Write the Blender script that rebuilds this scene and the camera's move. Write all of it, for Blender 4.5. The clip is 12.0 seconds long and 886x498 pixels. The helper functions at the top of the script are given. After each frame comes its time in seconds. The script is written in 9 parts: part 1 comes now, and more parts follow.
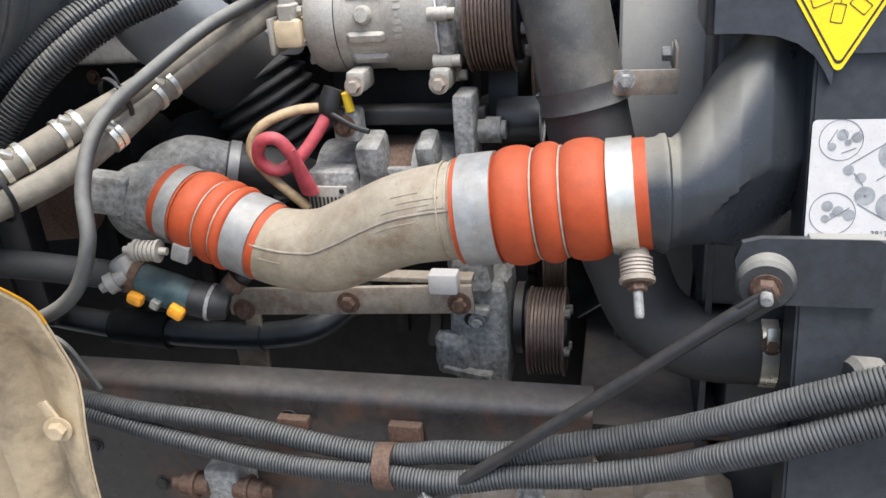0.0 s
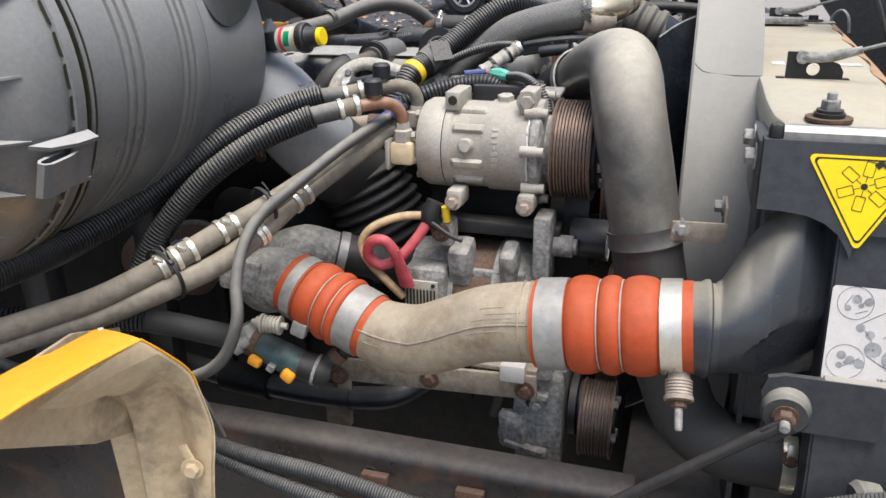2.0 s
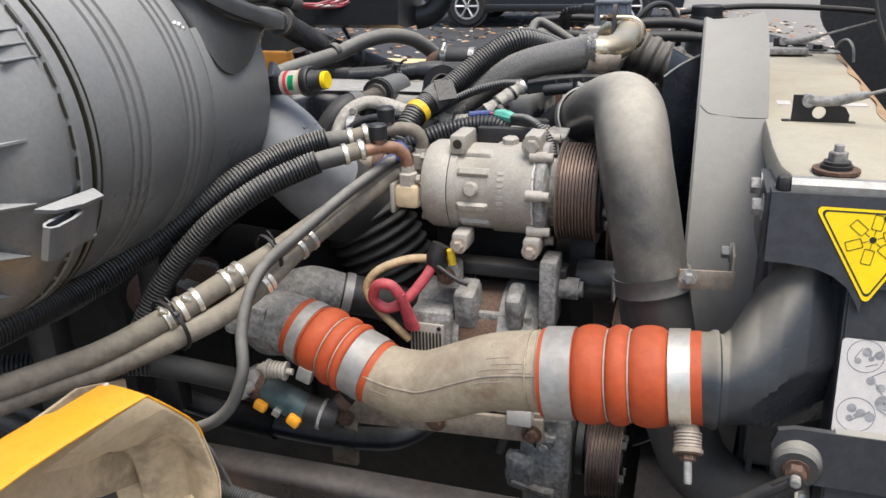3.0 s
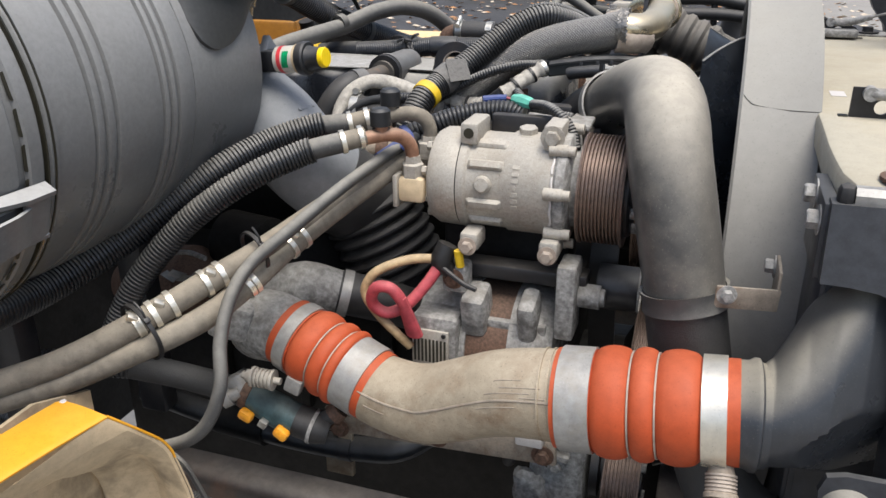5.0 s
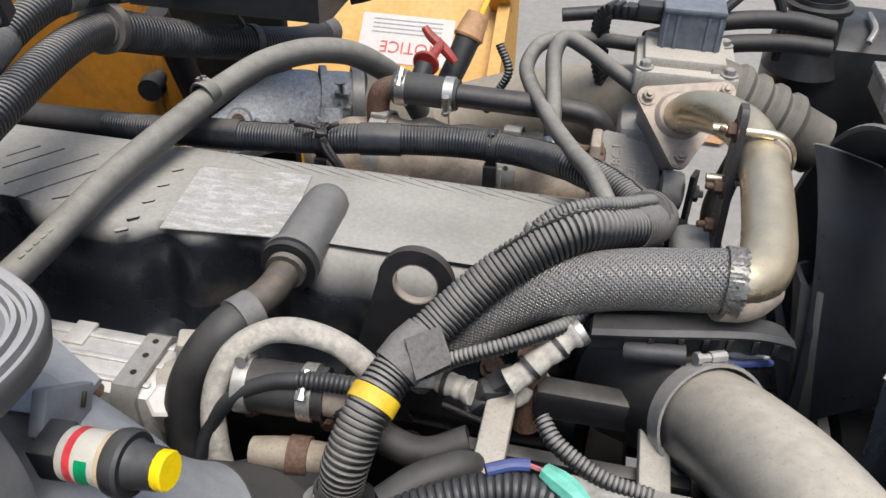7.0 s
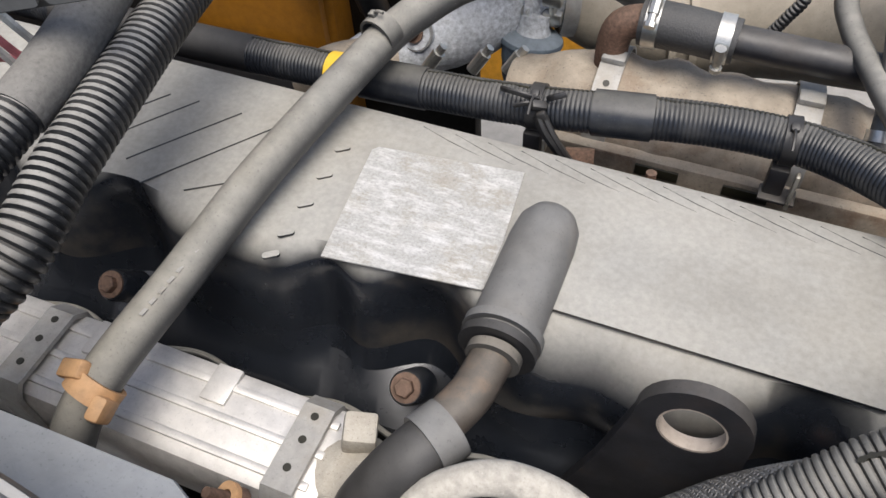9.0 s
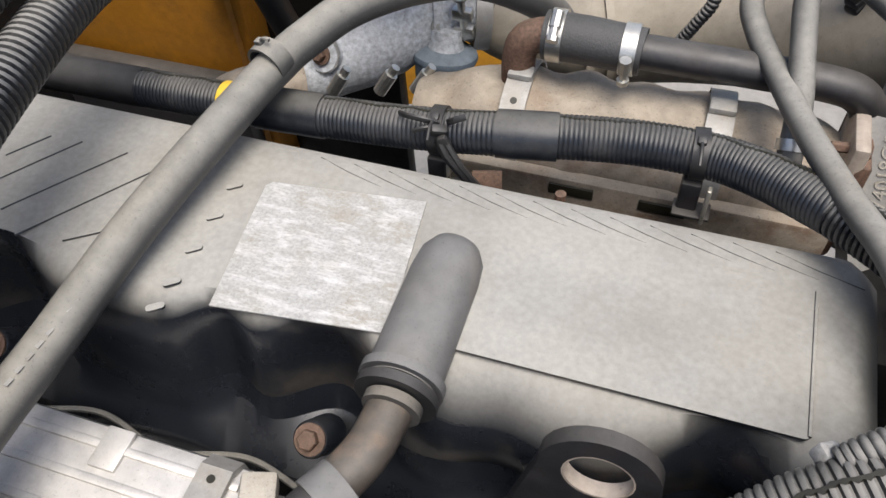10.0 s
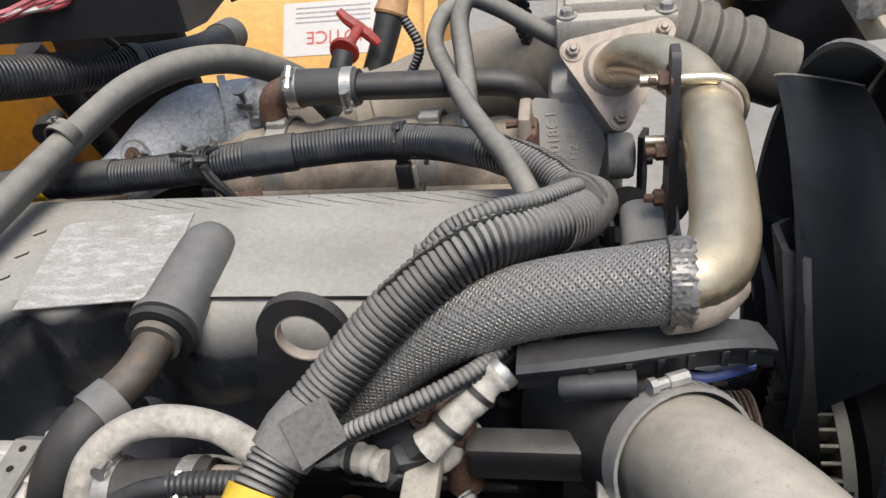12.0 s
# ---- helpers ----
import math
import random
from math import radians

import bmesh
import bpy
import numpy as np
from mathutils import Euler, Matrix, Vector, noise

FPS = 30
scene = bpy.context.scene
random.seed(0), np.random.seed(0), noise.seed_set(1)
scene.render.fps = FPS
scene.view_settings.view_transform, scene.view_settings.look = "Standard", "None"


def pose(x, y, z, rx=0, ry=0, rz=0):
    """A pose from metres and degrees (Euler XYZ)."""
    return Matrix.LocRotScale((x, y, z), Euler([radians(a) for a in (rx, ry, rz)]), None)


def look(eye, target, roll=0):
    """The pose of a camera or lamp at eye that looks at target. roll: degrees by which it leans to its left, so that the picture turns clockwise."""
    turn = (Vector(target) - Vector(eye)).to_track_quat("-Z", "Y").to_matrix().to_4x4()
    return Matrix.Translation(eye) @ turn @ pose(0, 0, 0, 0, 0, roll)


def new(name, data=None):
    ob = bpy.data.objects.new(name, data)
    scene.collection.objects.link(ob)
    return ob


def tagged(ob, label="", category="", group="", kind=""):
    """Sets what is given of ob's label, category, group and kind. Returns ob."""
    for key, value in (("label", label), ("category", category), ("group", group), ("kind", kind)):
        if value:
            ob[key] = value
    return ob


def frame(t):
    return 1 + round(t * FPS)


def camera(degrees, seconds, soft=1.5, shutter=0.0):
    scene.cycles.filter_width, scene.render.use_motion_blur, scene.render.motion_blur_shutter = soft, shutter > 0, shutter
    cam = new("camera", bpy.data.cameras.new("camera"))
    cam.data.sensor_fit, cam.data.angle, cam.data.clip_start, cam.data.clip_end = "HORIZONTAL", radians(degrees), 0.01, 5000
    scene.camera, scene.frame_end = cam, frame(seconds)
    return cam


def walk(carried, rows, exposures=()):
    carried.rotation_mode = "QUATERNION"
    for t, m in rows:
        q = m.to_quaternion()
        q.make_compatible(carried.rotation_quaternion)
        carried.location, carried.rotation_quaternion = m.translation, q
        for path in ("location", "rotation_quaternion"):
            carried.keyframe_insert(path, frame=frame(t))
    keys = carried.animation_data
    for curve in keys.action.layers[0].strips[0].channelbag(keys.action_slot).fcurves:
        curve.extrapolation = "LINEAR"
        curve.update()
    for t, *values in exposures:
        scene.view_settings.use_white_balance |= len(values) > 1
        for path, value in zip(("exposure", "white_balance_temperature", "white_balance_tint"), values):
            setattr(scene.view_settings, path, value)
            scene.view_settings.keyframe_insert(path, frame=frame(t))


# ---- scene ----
cam = camera(58.4, 12.0)
PATH = [
    (0, (0.0128, -0.0522, 1.4134), (-0.4267, 1.7207, 0.5987), -4.47),
    (0.5, (0.0034, -0.0591, 1.4483), (-0.4661, 1.7243, 0.6744), -2.14),
    (1, (0.0125, -0.1013, 1.4736), (-0.4772, 1.6937, 0.7400), -0.57),
    (1.5, (0.0073, -0.1516, 1.4998), (-0.5242, 1.6322, 0.7681), -0.06),
    (2, (0.0082, -0.1737, 1.5406), (-0.5513, 1.6053, 0.8182), -0.76),
    (2.5, (0.0054, -0.1696, 1.5717), (-0.5546, 1.6157, 0.8651), -1.19),
    (3, (0.0020, -0.1567, 1.5791), (-0.5701, 1.6273, 0.8792), -1.25),
    (3.2, (-0.0039, -0.1479, 1.5774), (-0.5814, 1.6335, 0.8754), -1.19),
    (4.8, (-0.0013, -0.0839, 1.5597), (-0.6106, 1.6627, 0.7991), -0.54),
    (5, (-0.0208, -0.0545, 1.5740), (-0.6217, 1.6929, 0.8089), -0.24),
    (5.5, (-0.1305, 0.1061, 1.6567), (-0.6221, 1.8778, 0.8698), 1.22),
    (6, (-0.2156, 0.2630, 1.7109), (-0.5842, 2.0021, 0.7946), 1.81),
    (6.5, (-0.2419, 0.4034, 1.7472), (-0.5416, 2.0680, 0.6799), 2.47),
    (7, (-0.2467, 0.5367, 1.7910), (-0.5700, 2.0950, 0.5797), 1.27),
    (7.5, (-0.2838, 0.6340, 1.7967), (-0.7085, 2.0404, 0.4396), -1.44),
    (7.7, (-0.3066, 0.6721, 1.8020), (-0.7700, 2.0128, 0.3921), -2.49),
    (9.3, (-0.4097, 0.8076, 1.7727), (-0.9489, 1.9086, 0.1925), -4.47),
    (9.5, (-0.4135, 0.8189, 1.7687), (-0.9397, 1.9213, 0.1850), -4.24),
    (10, (-0.3716, 0.8399, 1.7674), (-0.8338, 1.9905, 0.1982), -4.65),
    (10.5, (-0.3012, 0.8645, 1.7610), (-0.7015, 2.0604, 0.2087), -6.18),
    (11, (-0.2387, 0.8585, 1.7489), (-0.5856, 2.1083, 0.2265), -7.87),
    (11.5, (-0.2072, 0.7911, 1.7431), (-0.5203, 2.1559, 0.3151), -8.84),
    (12, (-0.1859, 0.6682, 1.7406), (-0.5439, 2.1795, 0.4804), -9.38),
]
walk(cam, [(t, look(eye, target, roll)) for t, eye, target, roll in PATH], ((0.0, 1.06, 6050, 8), (1.5, 0.94, 6300, 9), (3.0, 0.72, 6400, 9), (5.0, 0.73, 6400, 9), (6.5, 0.62, 6400, 9), (9.5, 0.76, 6450, 10), (10.5, 0.80, 6450, 10), (12.0, 0.62, 6450, 9)))

# ---- world, sun, exposure ----
world = bpy.data.worlds.new("sky")
scene.world = world
world.use_nodes = True
wn = world.node_tree
sky = wn.nodes.new("ShaderNodeTexSky")
sky.sky_type = 'NISHITA'
sky.sun_disc = False
sky.sun_elevation = radians(70)
sky.sun_rotation = radians(140)
sky.air_density, sky.dust_density = 1.0, 4.0
wn.links.new(sky.outputs[0], wn.nodes["Background"].inputs[0])
wn.nodes["Background"].inputs[1].default_value = 0.125
sun = new("sun", bpy.data.lights.new("sun", 'SUN'))
sun.data.energy, sun.data.angle, sun.data.color = 2.1, radians(35), (1.0, 0.97, 0.93)
sun.matrix_world = look((0.3, 0.1, 3.0), (-0.4, 0.9, 0.0))


# ---- materials ----
def mat(name, base, rough=0.6, metal=0.0, dust=0.0, dust_col=(0.36, 0.33, 0.28), var=0.3, scale=90.0,
        bump=0.2, stain=None, stain_amt=0.0, stain_scale=14.0, spec=0.5, lie=(0.1, 0.95), even=0.68, grit=0.22,
        streak=None, streak_amt=0.0, streak_scale=(40.0, 160.0, 40.0)):
    m = bpy.data.materials.new(name)
    m.use_nodes = True
    t = m.node_tree
    bsdf = t.nodes["Principled BSDF"]
    L = t.links.new

    def node(kind, **kw):
        n = t.nodes.new(kind)
        for k, v in kw.items():
            n.inputs[k].default_value = v
        return n

    co = t.nodes.new("ShaderNodeTexCoord")
    big = node("ShaderNodeTexNoise", Scale=stain_scale, Detail=5.0, Roughness=0.65)
    fine = node("ShaderNodeTexNoise", Scale=scale, Detail=4.0, Roughness=0.6)
    for n in (big, fine):
        L(co.outputs["Object"], n.inputs["Vector"])

    def mix(fac, a, b):
        n = t.nodes.new("ShaderNodeMix")
        n.data_type = 'RGBA'
        for sock, v in ((n.inputs[0], fac), (n.inputs[6], a), (n.inputs[7], b)):
            if hasattr(v, "links"):
                L(v, sock)
            elif isinstance(v, tuple):
                sock.default_value = (*v, 1.0)
            else:
                sock.default_value = v
        return n.outputs[2]

    def ramp(src, lo, hi, to0=0.0, to1=1.0):
        n = node("ShaderNodeMapRange")
        n.clamp = True
        for k, v in (("From Min", lo), ("From Max", hi), ("To Min", to0), ("To Max", to1)):
            n.inputs[k].default_value = v
        L(src, n.inputs["Value"])
        return n.outputs["Result"]

    def mul(a, b):
        n = t.nodes.new("ShaderNodeMath")
        n.operation = 'MULTIPLY'
        for i, v in enumerate((a, b)):
            if hasattr(v, "links"):
                L(v, n.inputs[i])
            else:
                n.inputs[i].default_value = v
        return n.outputs[0]

    lo = tuple(c * (1 - var) for c in base)
    hi = tuple(min(1.0, c * (1 + var)) for c in base)
    col = mix(ramp(fine.outputs["Fac"], 0.3, 0.7), lo, hi)
    col = mix(mul(ramp(big.outputs["Fac"], 0.35, 0.7), var * 0.6), col, tuple(c * 0.75 for c in base))
    if stain:
        col = mix(mul(ramp(big.outputs["Fac"], 0.5, 0.66), stain_amt), col, stain)
    if streak:
        # scuffs and runs drawn out along one axis
        mp = t.nodes.new("ShaderNodeMapping")
        mp.inputs["Scale"].default_value = streak_scale
        L(co.outputs["Object"], mp.inputs["Vector"])
        scuff = node("ShaderNodeTexNoise", Scale=1.0, Detail=6.0, Roughness=0.75)
        L(mp.outputs["Vector"], scuff.inputs["Vector"])
        col = mix(mul(ramp(scuff.outputs["Fac"], 0.48, 0.66), streak_amt), col, streak)
    rough_out = ramp(big.outputs["Fac"], 0.3, 0.7, max(0.05, rough - 0.1), min(1.0, rough + 0.1))
    if dust:
        geo = t.nodes.new("ShaderNodeNewGeometry")
        sep = t.nodes.new("ShaderNodeSeparateXYZ")
        L(geo.outputs["Normal"], sep.inputs[0])
        up = ramp(sep.outputs["Z"], lie[0], lie[1], 0.0, 1.0)
        f = mul(mul(up, ramp(big.outputs["Fac"], 0.25, 0.6, even, 1.0)), dust)
        f2 = mul(f, ramp(fine.outputs["Fac"], 0.3, 0.65, even, 1.0))
        cake = node("ShaderNodeTexNoise", Scale=stain_scale * 0.6, Detail=6.0, Roughness=0.7)
        L(co.outputs["Object"], cake.inputs["Vector"])
        dcol = mix(mul(ramp(cake.outputs["Fac"], 0.42, 0.62), min(1.0, 2.2 * (1 - even))), dust_col, tuple(c * f for c, f in zip(dust_col, (0.74, 0.71, 0.66))))
        col = mix(f2, col, dcol)
        r = t.nodes.new("ShaderNodeMix")
        L(f2, r.inputs[0])
        L(rough_out, r.inputs[2])
        r.inputs[3].default_value = 0.95
        rough_out = r.outputs[0]
        if metal:
            L(ramp(f2, 0.0, 1.0, metal, 0.0), bsdf.inputs["Metallic"])
    if not dust or not metal:
        bsdf.inputs["Metallic"].default_value = metal
    if grit:
        speck = node("ShaderNodeTexNoise", Scale=520.0, Detail=3.0, Roughness=0.7)
        L(co.outputs["Object"], speck.inputs["Vector"])
        pale = tuple(min(0.8, 0.015 + 1.5 * max(c, 0.5 * d * min(1.0, 1.3 * dust))) for c, d in zip(base, dust_col))
        col = mix(mul(ramp(speck.outputs["Fac"], 0.60, 0.70), grit), col, pale)
        col = mix(mul(ramp(speck.outputs["Fac"], 0.40, 0.30), grit * 1.6), col, tuple(c * 0.35 for c in base))
    L(col, bsdf.inputs["Base Color"])
    L(rough_out, bsdf.inputs["Roughness"])
    bsdf.inputs["Specular IOR Level"].default_value = spec
    if bump:
        b = node("ShaderNodeBump", Strength=bump, Distance=0.001)
        L(fine.outputs["Fac"], b.inputs["Height"])
        L(b.outputs["Normal"], bsdf.inputs["Normal"])
    return m


BLACK_PLASTIC = mat("black_plastic", (0.014, 0.015, 0.017), 0.38, dust=0.35, dust_col=(0.16, 0.155, 0.145), bump=0.1)
# pale base and upward coat hold sky sheen as well as dust
FILTER_PLASTIC = mat("filter_plastic", (0.10, 0.104, 0.105), 0.32, dust=0.85, dust_col=(0.44, 0.435, 0.415), var=0.12, bump=0.08, scale=200, lie=(-0.3, 0.95), even=0.85, grit=0.1)
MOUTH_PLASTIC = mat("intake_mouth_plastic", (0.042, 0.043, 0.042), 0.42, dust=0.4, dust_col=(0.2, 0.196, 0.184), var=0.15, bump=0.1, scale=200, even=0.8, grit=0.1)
DUSTY_RUBBER = mat("dusty_black_rubber", (0.022, 0.022, 0.023), 0.5, dust=0.55, dust_col=(0.12, 0.117, 0.11), bump=0.5, scale=650, lie=(-0.4, 0.9))
BLACK_RUBBER = mat("black_rubber", (0.012, 0.012, 0.013), 0.5, dust=0.36, dust_col=(0.17, 0.16, 0.145), bump=0.15)
GREY_RUBBER = mat("grey_rubber", (0.05, 0.05, 0.049), 0.5, dust=0.88, dust_col=(0.32, 0.305, 0.265), var=0.12, bump=0.12)
CONDUIT = mat("conduit_plastic", (0.013, 0.014, 0.016), 0.34, dust=0.84, dust_col=(0.35, 0.338, 0.308), bump=0.05, lie=(0.36, 1.0))
DUSTY_CONDUIT = mat("dusty_conduit_plastic", (0.036, 0.038, 0.041), 0.4, dust=0.65, dust_col=(0.23, 0.225, 0.21), bump=0.05, lie=(0.1, 1.0))
SATIN_CONDUIT = mat("satin_conduit_plastic", (0.014, 0.016, 0.020), 0.36, dust=0.55, dust_col=(0.19, 0.18, 0.155), bump=0.08, lie=(0.6, 1.0), stain=(0.05, 0.05, 0.05), stain_amt=0.5, stain_scale=30)
CLEAN_CONDUIT = mat("clean_conduit_plastic", (0.015, 0.016, 0.019), 0.3, dust=0.3, dust_col=(0.17, 0.165, 0.15), bump=0.05)
TAPE = mat("cloth_tape", (0.09, 0.087, 0.082), 0.75, dust=0.7, dust_col=(0.25, 0.24, 0.22), bump=0.5, scale=300)
TAN_HOSE = mat("tan_hose", (0.16, 0.14, 0.11), 0.75, dust=0.8, dust_col=(0.33, 0.29, 0.225), bump=0.15)
ORANGE = mat("orange_silicone", (0.40, 0.064, 0.018), 0.55, spec=0.32, dust=0.22, dust_col=(0.42, 0.2, 0.12), var=0.12, bump=0.1)
DUSTY_ALU = mat("dusty_aluminium_pipe", (0.37, 0.31, 0.225), 0.5, 0.35, dust=0.6, dust_col=(0.45, 0.395, 0.30), var=0.16, bump=0.12,
                stain=(0.2, 0.125, 0.07), stain_amt=0.65, stain_scale=24, grit=0.45)
CLAMP = mat("zinc_clamp_band", (0.33, 0.325, 0.31), 0.45, 0.5, dust=0.35, var=0.2, stain=(0.3, 0.27, 0.22), stain_amt=0.5, stain_scale=40)
BRIGHT_BAND = mat("bright_steel_band", (0.72, 0.68, 0.58), 0.3, 0.8, dust=0.15, dust_col=(0.5, 0.45, 0.36), var=0.1)
ZINC = mat("zinc_plated_steel", (0.55, 0.54, 0.5), 0.35, 0.9, dust=0.2, var=0.2)
# beige dust brightened on upward faces to carry light from above too
PIPE_RUBBER = mat("top_lit_dusty_coolant_rubber", (0.058, 0.057, 0.055), 0.33, dust=0.94, dust_col=(0.50, 0.455, 0.37), var=0.1, bump=0.08, even=0.78,
                  stain=(0.17, 0.155, 0.13), stain_amt=0.45, stain_scale=13, lie=(0.12, 0.98))
CAST_ALU = mat("cast_aluminium", (0.40, 0.375, 0.33), 0.5, 0.45, dust=0.75, dust_col=(0.46, 0.425, 0.36), var=0.14, bump=0.4, scale=300,
               stain=(0.22, 0.18, 0.13), stain_amt=0.45, stain_scale=30, even=0.75, grit=0.4, lie=(-0.3, 0.9))
VALVE_GREY = mat("dusty_valve_casting", (0.27, 0.262, 0.245), 0.55, 0.3, dust=0.5, dust_col=(0.36, 0.345, 0.31), var=0.12, bump=0.3, scale=300)
SEAL_RUBBER = mat("dusty_seal_rubber", (0.06, 0.061, 0.062), 0.38, dust=0.85, dust_col=(0.37, 0.365, 0.355), var=0.1, bump=0.05, even=0.85, grit=0.08)
# black carries the shade inside the intake mouth
INTAKE_BLACK = mat("shaded_glossy_intake_plastic", (0.018, 0.018, 0.019), 0.24, dust=0.12, dust_col=(0.2, 0.19, 0.18), bump=0.03, grit=0.05)
BELLOWS = mat("grey_brown_bellows_rubber", (0.06, 0.056, 0.05), 0.6, dust=0.8, dust_col=(0.24, 0.22, 0.185), var=0.12, bump=0.15)
OLD_ALU = mat("corroded_aluminium", (0.3, 0.295, 0.28), 0.7, 0.3, dust=0.45, dust_col=(0.4, 0.38, 0.34), var=0.5, bump=0.8, scale=150,
              stain=(0.1, 0.09, 0.08), stain_amt=0.7, stain_scale=45)
FROSTY_ALU = mat("frosty_cast_aluminium", (0.52, 0.54, 0.56), 0.7, 0.2, dust=0.4, dust_col=(0.55, 0.56, 0.57), var=0.4, bump=1.0, scale=220)
# near-black; also stands for shade where it fills the gap under the engine
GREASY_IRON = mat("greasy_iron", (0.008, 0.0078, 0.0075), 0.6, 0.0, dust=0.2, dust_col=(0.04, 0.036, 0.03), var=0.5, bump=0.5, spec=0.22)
RUST = mat("rusty_steel", (0.12, 0.068, 0.045), 0.8, 0.2, dust=0.3, dust_col=(0.24, 0.19, 0.15), var=0.5, bump=0.6, scale=300)
PULLEY = mat("worn_pulley_steel", (0.21, 0.15, 0.12), 0.42, 0.6, dust=0.12, var=0.3, bump=0.2, scale=200)
DARK_STEEL = mat("dark_painted_steel", (0.014, 0.014, 0.016), 0.42, dust=0.3, dust_col=(0.22, 0.2, 0.17), bump=0.2,
                 stain=(0.06, 0.035, 0.02), stain_amt=0.12, stain_scale=40)
RAIL_PAINT = mat("chassis_paint", (0.032, 0.028, 0.026), 0.32, dust=0.7, dust_col=(0.23, 0.205, 0.18), lie=(0.3, 0.98), bump=0.25,
                 stain=(0.13, 0.06, 0.03), stain_amt=0.5, stain_scale=12)
PANEL_BLACK = mat("radiator_black_paint", (0.028, 0.03, 0.035), 0.42, dust=0.45, dust_col=(0.14, 0.14, 0.135), bump=0.1)
HORN = mat("cooler_tank_plastic", (0.032, 0.035, 0.04), 0.32, dust=0.9, dust_col=(0.27, 0.245, 0.19), var=0.12, bump=0.12, lie=(0.4, 0.95), even=0.85)
SHROUD = mat("fan_shroud_plastic", (0.15, 0.15, 0.148), 0.5, dust=0.9, dust_col=(0.33, 0.315, 0.275), var=0.08, bump=0.08, even=0.92)
FAN = mat("fan_black_plastic", (0.009, 0.012, 0.017), 0.3, dust=0.2, dust_col=(0.1, 0.1, 0.1), bump=0.05)
TANK = mat("radiator_tank_dust", (0.36, 0.325, 0.25), 0.7, dust=0.85, dust_col=(0.42, 0.385, 0.3), var=0.1, bump=0.15,
           stain=(0.42, 0.32, 0.15), stain_amt=0.35, stain_scale=10)
TANK_RUST = mat("rusty_tank_edge", (0.34, 0.17, 0.08), 0.8, dust=0.55, dust_col=(0.42, 0.34, 0.23), var=0.4, bump=0.4)
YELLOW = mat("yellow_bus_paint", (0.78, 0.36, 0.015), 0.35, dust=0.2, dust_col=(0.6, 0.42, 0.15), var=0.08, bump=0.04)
# bus yellow darkened for the cowl's shade, plus a little dust and stain
SHADED_YELLOW = mat("shaded_dusty_yellow_paint", (0.30, 0.125, 0.01), 0.5, dust=0.2, dust_col=(0.36, 0.24, 0.09), var=0.14, bump=0.06, stain=(0.10, 0.06, 0.02), stain_amt=0.4, stain_scale=12)
# pale coat on level faces stands for sunlight on the top as well as dust
PALE_TOP_YELLOW = mat("sunlit_top_dusty_yellow_paint", (0.62, 0.3, 0.03), 0.5, dust=0.92, dust_col=(0.72, 0.62, 0.39), var=0.12, bump=0.06, lie=(0.62, 0.96))
TAN_INSIDE = mat("dusty_fender_underside", (0.54, 0.42, 0.265), 0.85, dust=0.4, dust_col=(0.52, 0.44, 0.31), var=0.12, bump=0.2,
                 stain=(0.10, 0.08, 0.055), stain_amt=0.6, stain_scale=11)
COVER = mat("valve_cover_paint", (0.011, 0.013, 0.017), 0.3, dust=0.94, dust_col=(0.37, 0.358, 0.322), var=0.10, bump=0.06, scale=220,
            stain=(0.12, 0.10, 0.075), stain_amt=0.4, stain_scale=11, lie=(0.45, 0.94), even=0.8, grit=0.07)
COVER_WALL = mat("valve_cover_wall_paint", (0.011, 0.013, 0.017), 0.28, dust=0.12, dust_col=(0.2, 0.19, 0.17), var=0.1, bump=0.06, scale=220, lie=(0.5, 1.0), grit=0.03)
PLATE = mat("weathered_label_foil", (0.40, 0.39, 0.36), 0.4, 0.2, dust=0.1, var=0.22, bump=0.15, scale=420,
            stain=(0.30, 0.265, 0.20), stain_amt=0.6, stain_scale=34, grit=0.3, streak=(0.72, 0.71, 0.68), streak_amt=0.7, streak_scale=(48.0, 150.0, 48.0))
BREATHER = mat("satin_grey_breather_plastic", (0.06, 0.061, 0.063), 0.38, dust=0.7, dust_col=(0.25, 0.243, 0.225), var=0.12, bump=0.05, stain=(0.11, 0.08, 0.05), stain_amt=0.35, stain_scale=30, even=0.75, lie=(-0.2, 0.95))
BREATHER_PIPE = mat("stained_breather_pipe", (0.06, 0.05, 0.042), 0.45, dust=0.45, dust_col=(0.20, 0.175, 0.14), var=0.25, bump=0.15, stain=(0.15, 0.08, 0.04), stain_amt=0.7, stain_scale=45)
STEEL_TUBE = mat("heat_tinted_steel_tube", (0.64, 0.55, 0.39), 0.25, 0.9, dust=0.3, dust_col=(0.42, 0.37, 0.27), var=0.1, bump=0.05)
FLANGE = mat("rusty_brown_flange", (0.38, 0.32, 0.265), 0.6, 0.35, dust=0.4, dust_col=(0.42, 0.37, 0.31), var=0.25, bump=0.3)
SHIELD = mat("dusty_heat_shield", (0.28, 0.235, 0.185), 0.7, 0.2, dust=0.55, dust_col=(0.38, 0.335, 0.265), var=0.25, bump=0.3,
             stain=(0.17, 0.1, 0.06), stain_amt=0.75, stain_scale=30, grit=0.5)
BRAID = mat("braided_steel_sleeve", (0.20, 0.195, 0.185), 0.38, 0.6, dust=0.4, dust_col=(0.34, 0.32, 0.28), var=0.3, bump=0.1, scale=400, lie=(0.3, 1.0))
WRAP = mat("grubby_white_wrap", (0.42, 0.395, 0.345), 0.8, dust=0.4, dust_col=(0.36, 0.33, 0.28), var=0.3, bump=0.5, scale=160,
           stain=(0.2, 0.19, 0.17), stain_amt=0.6, stain_scale=60)
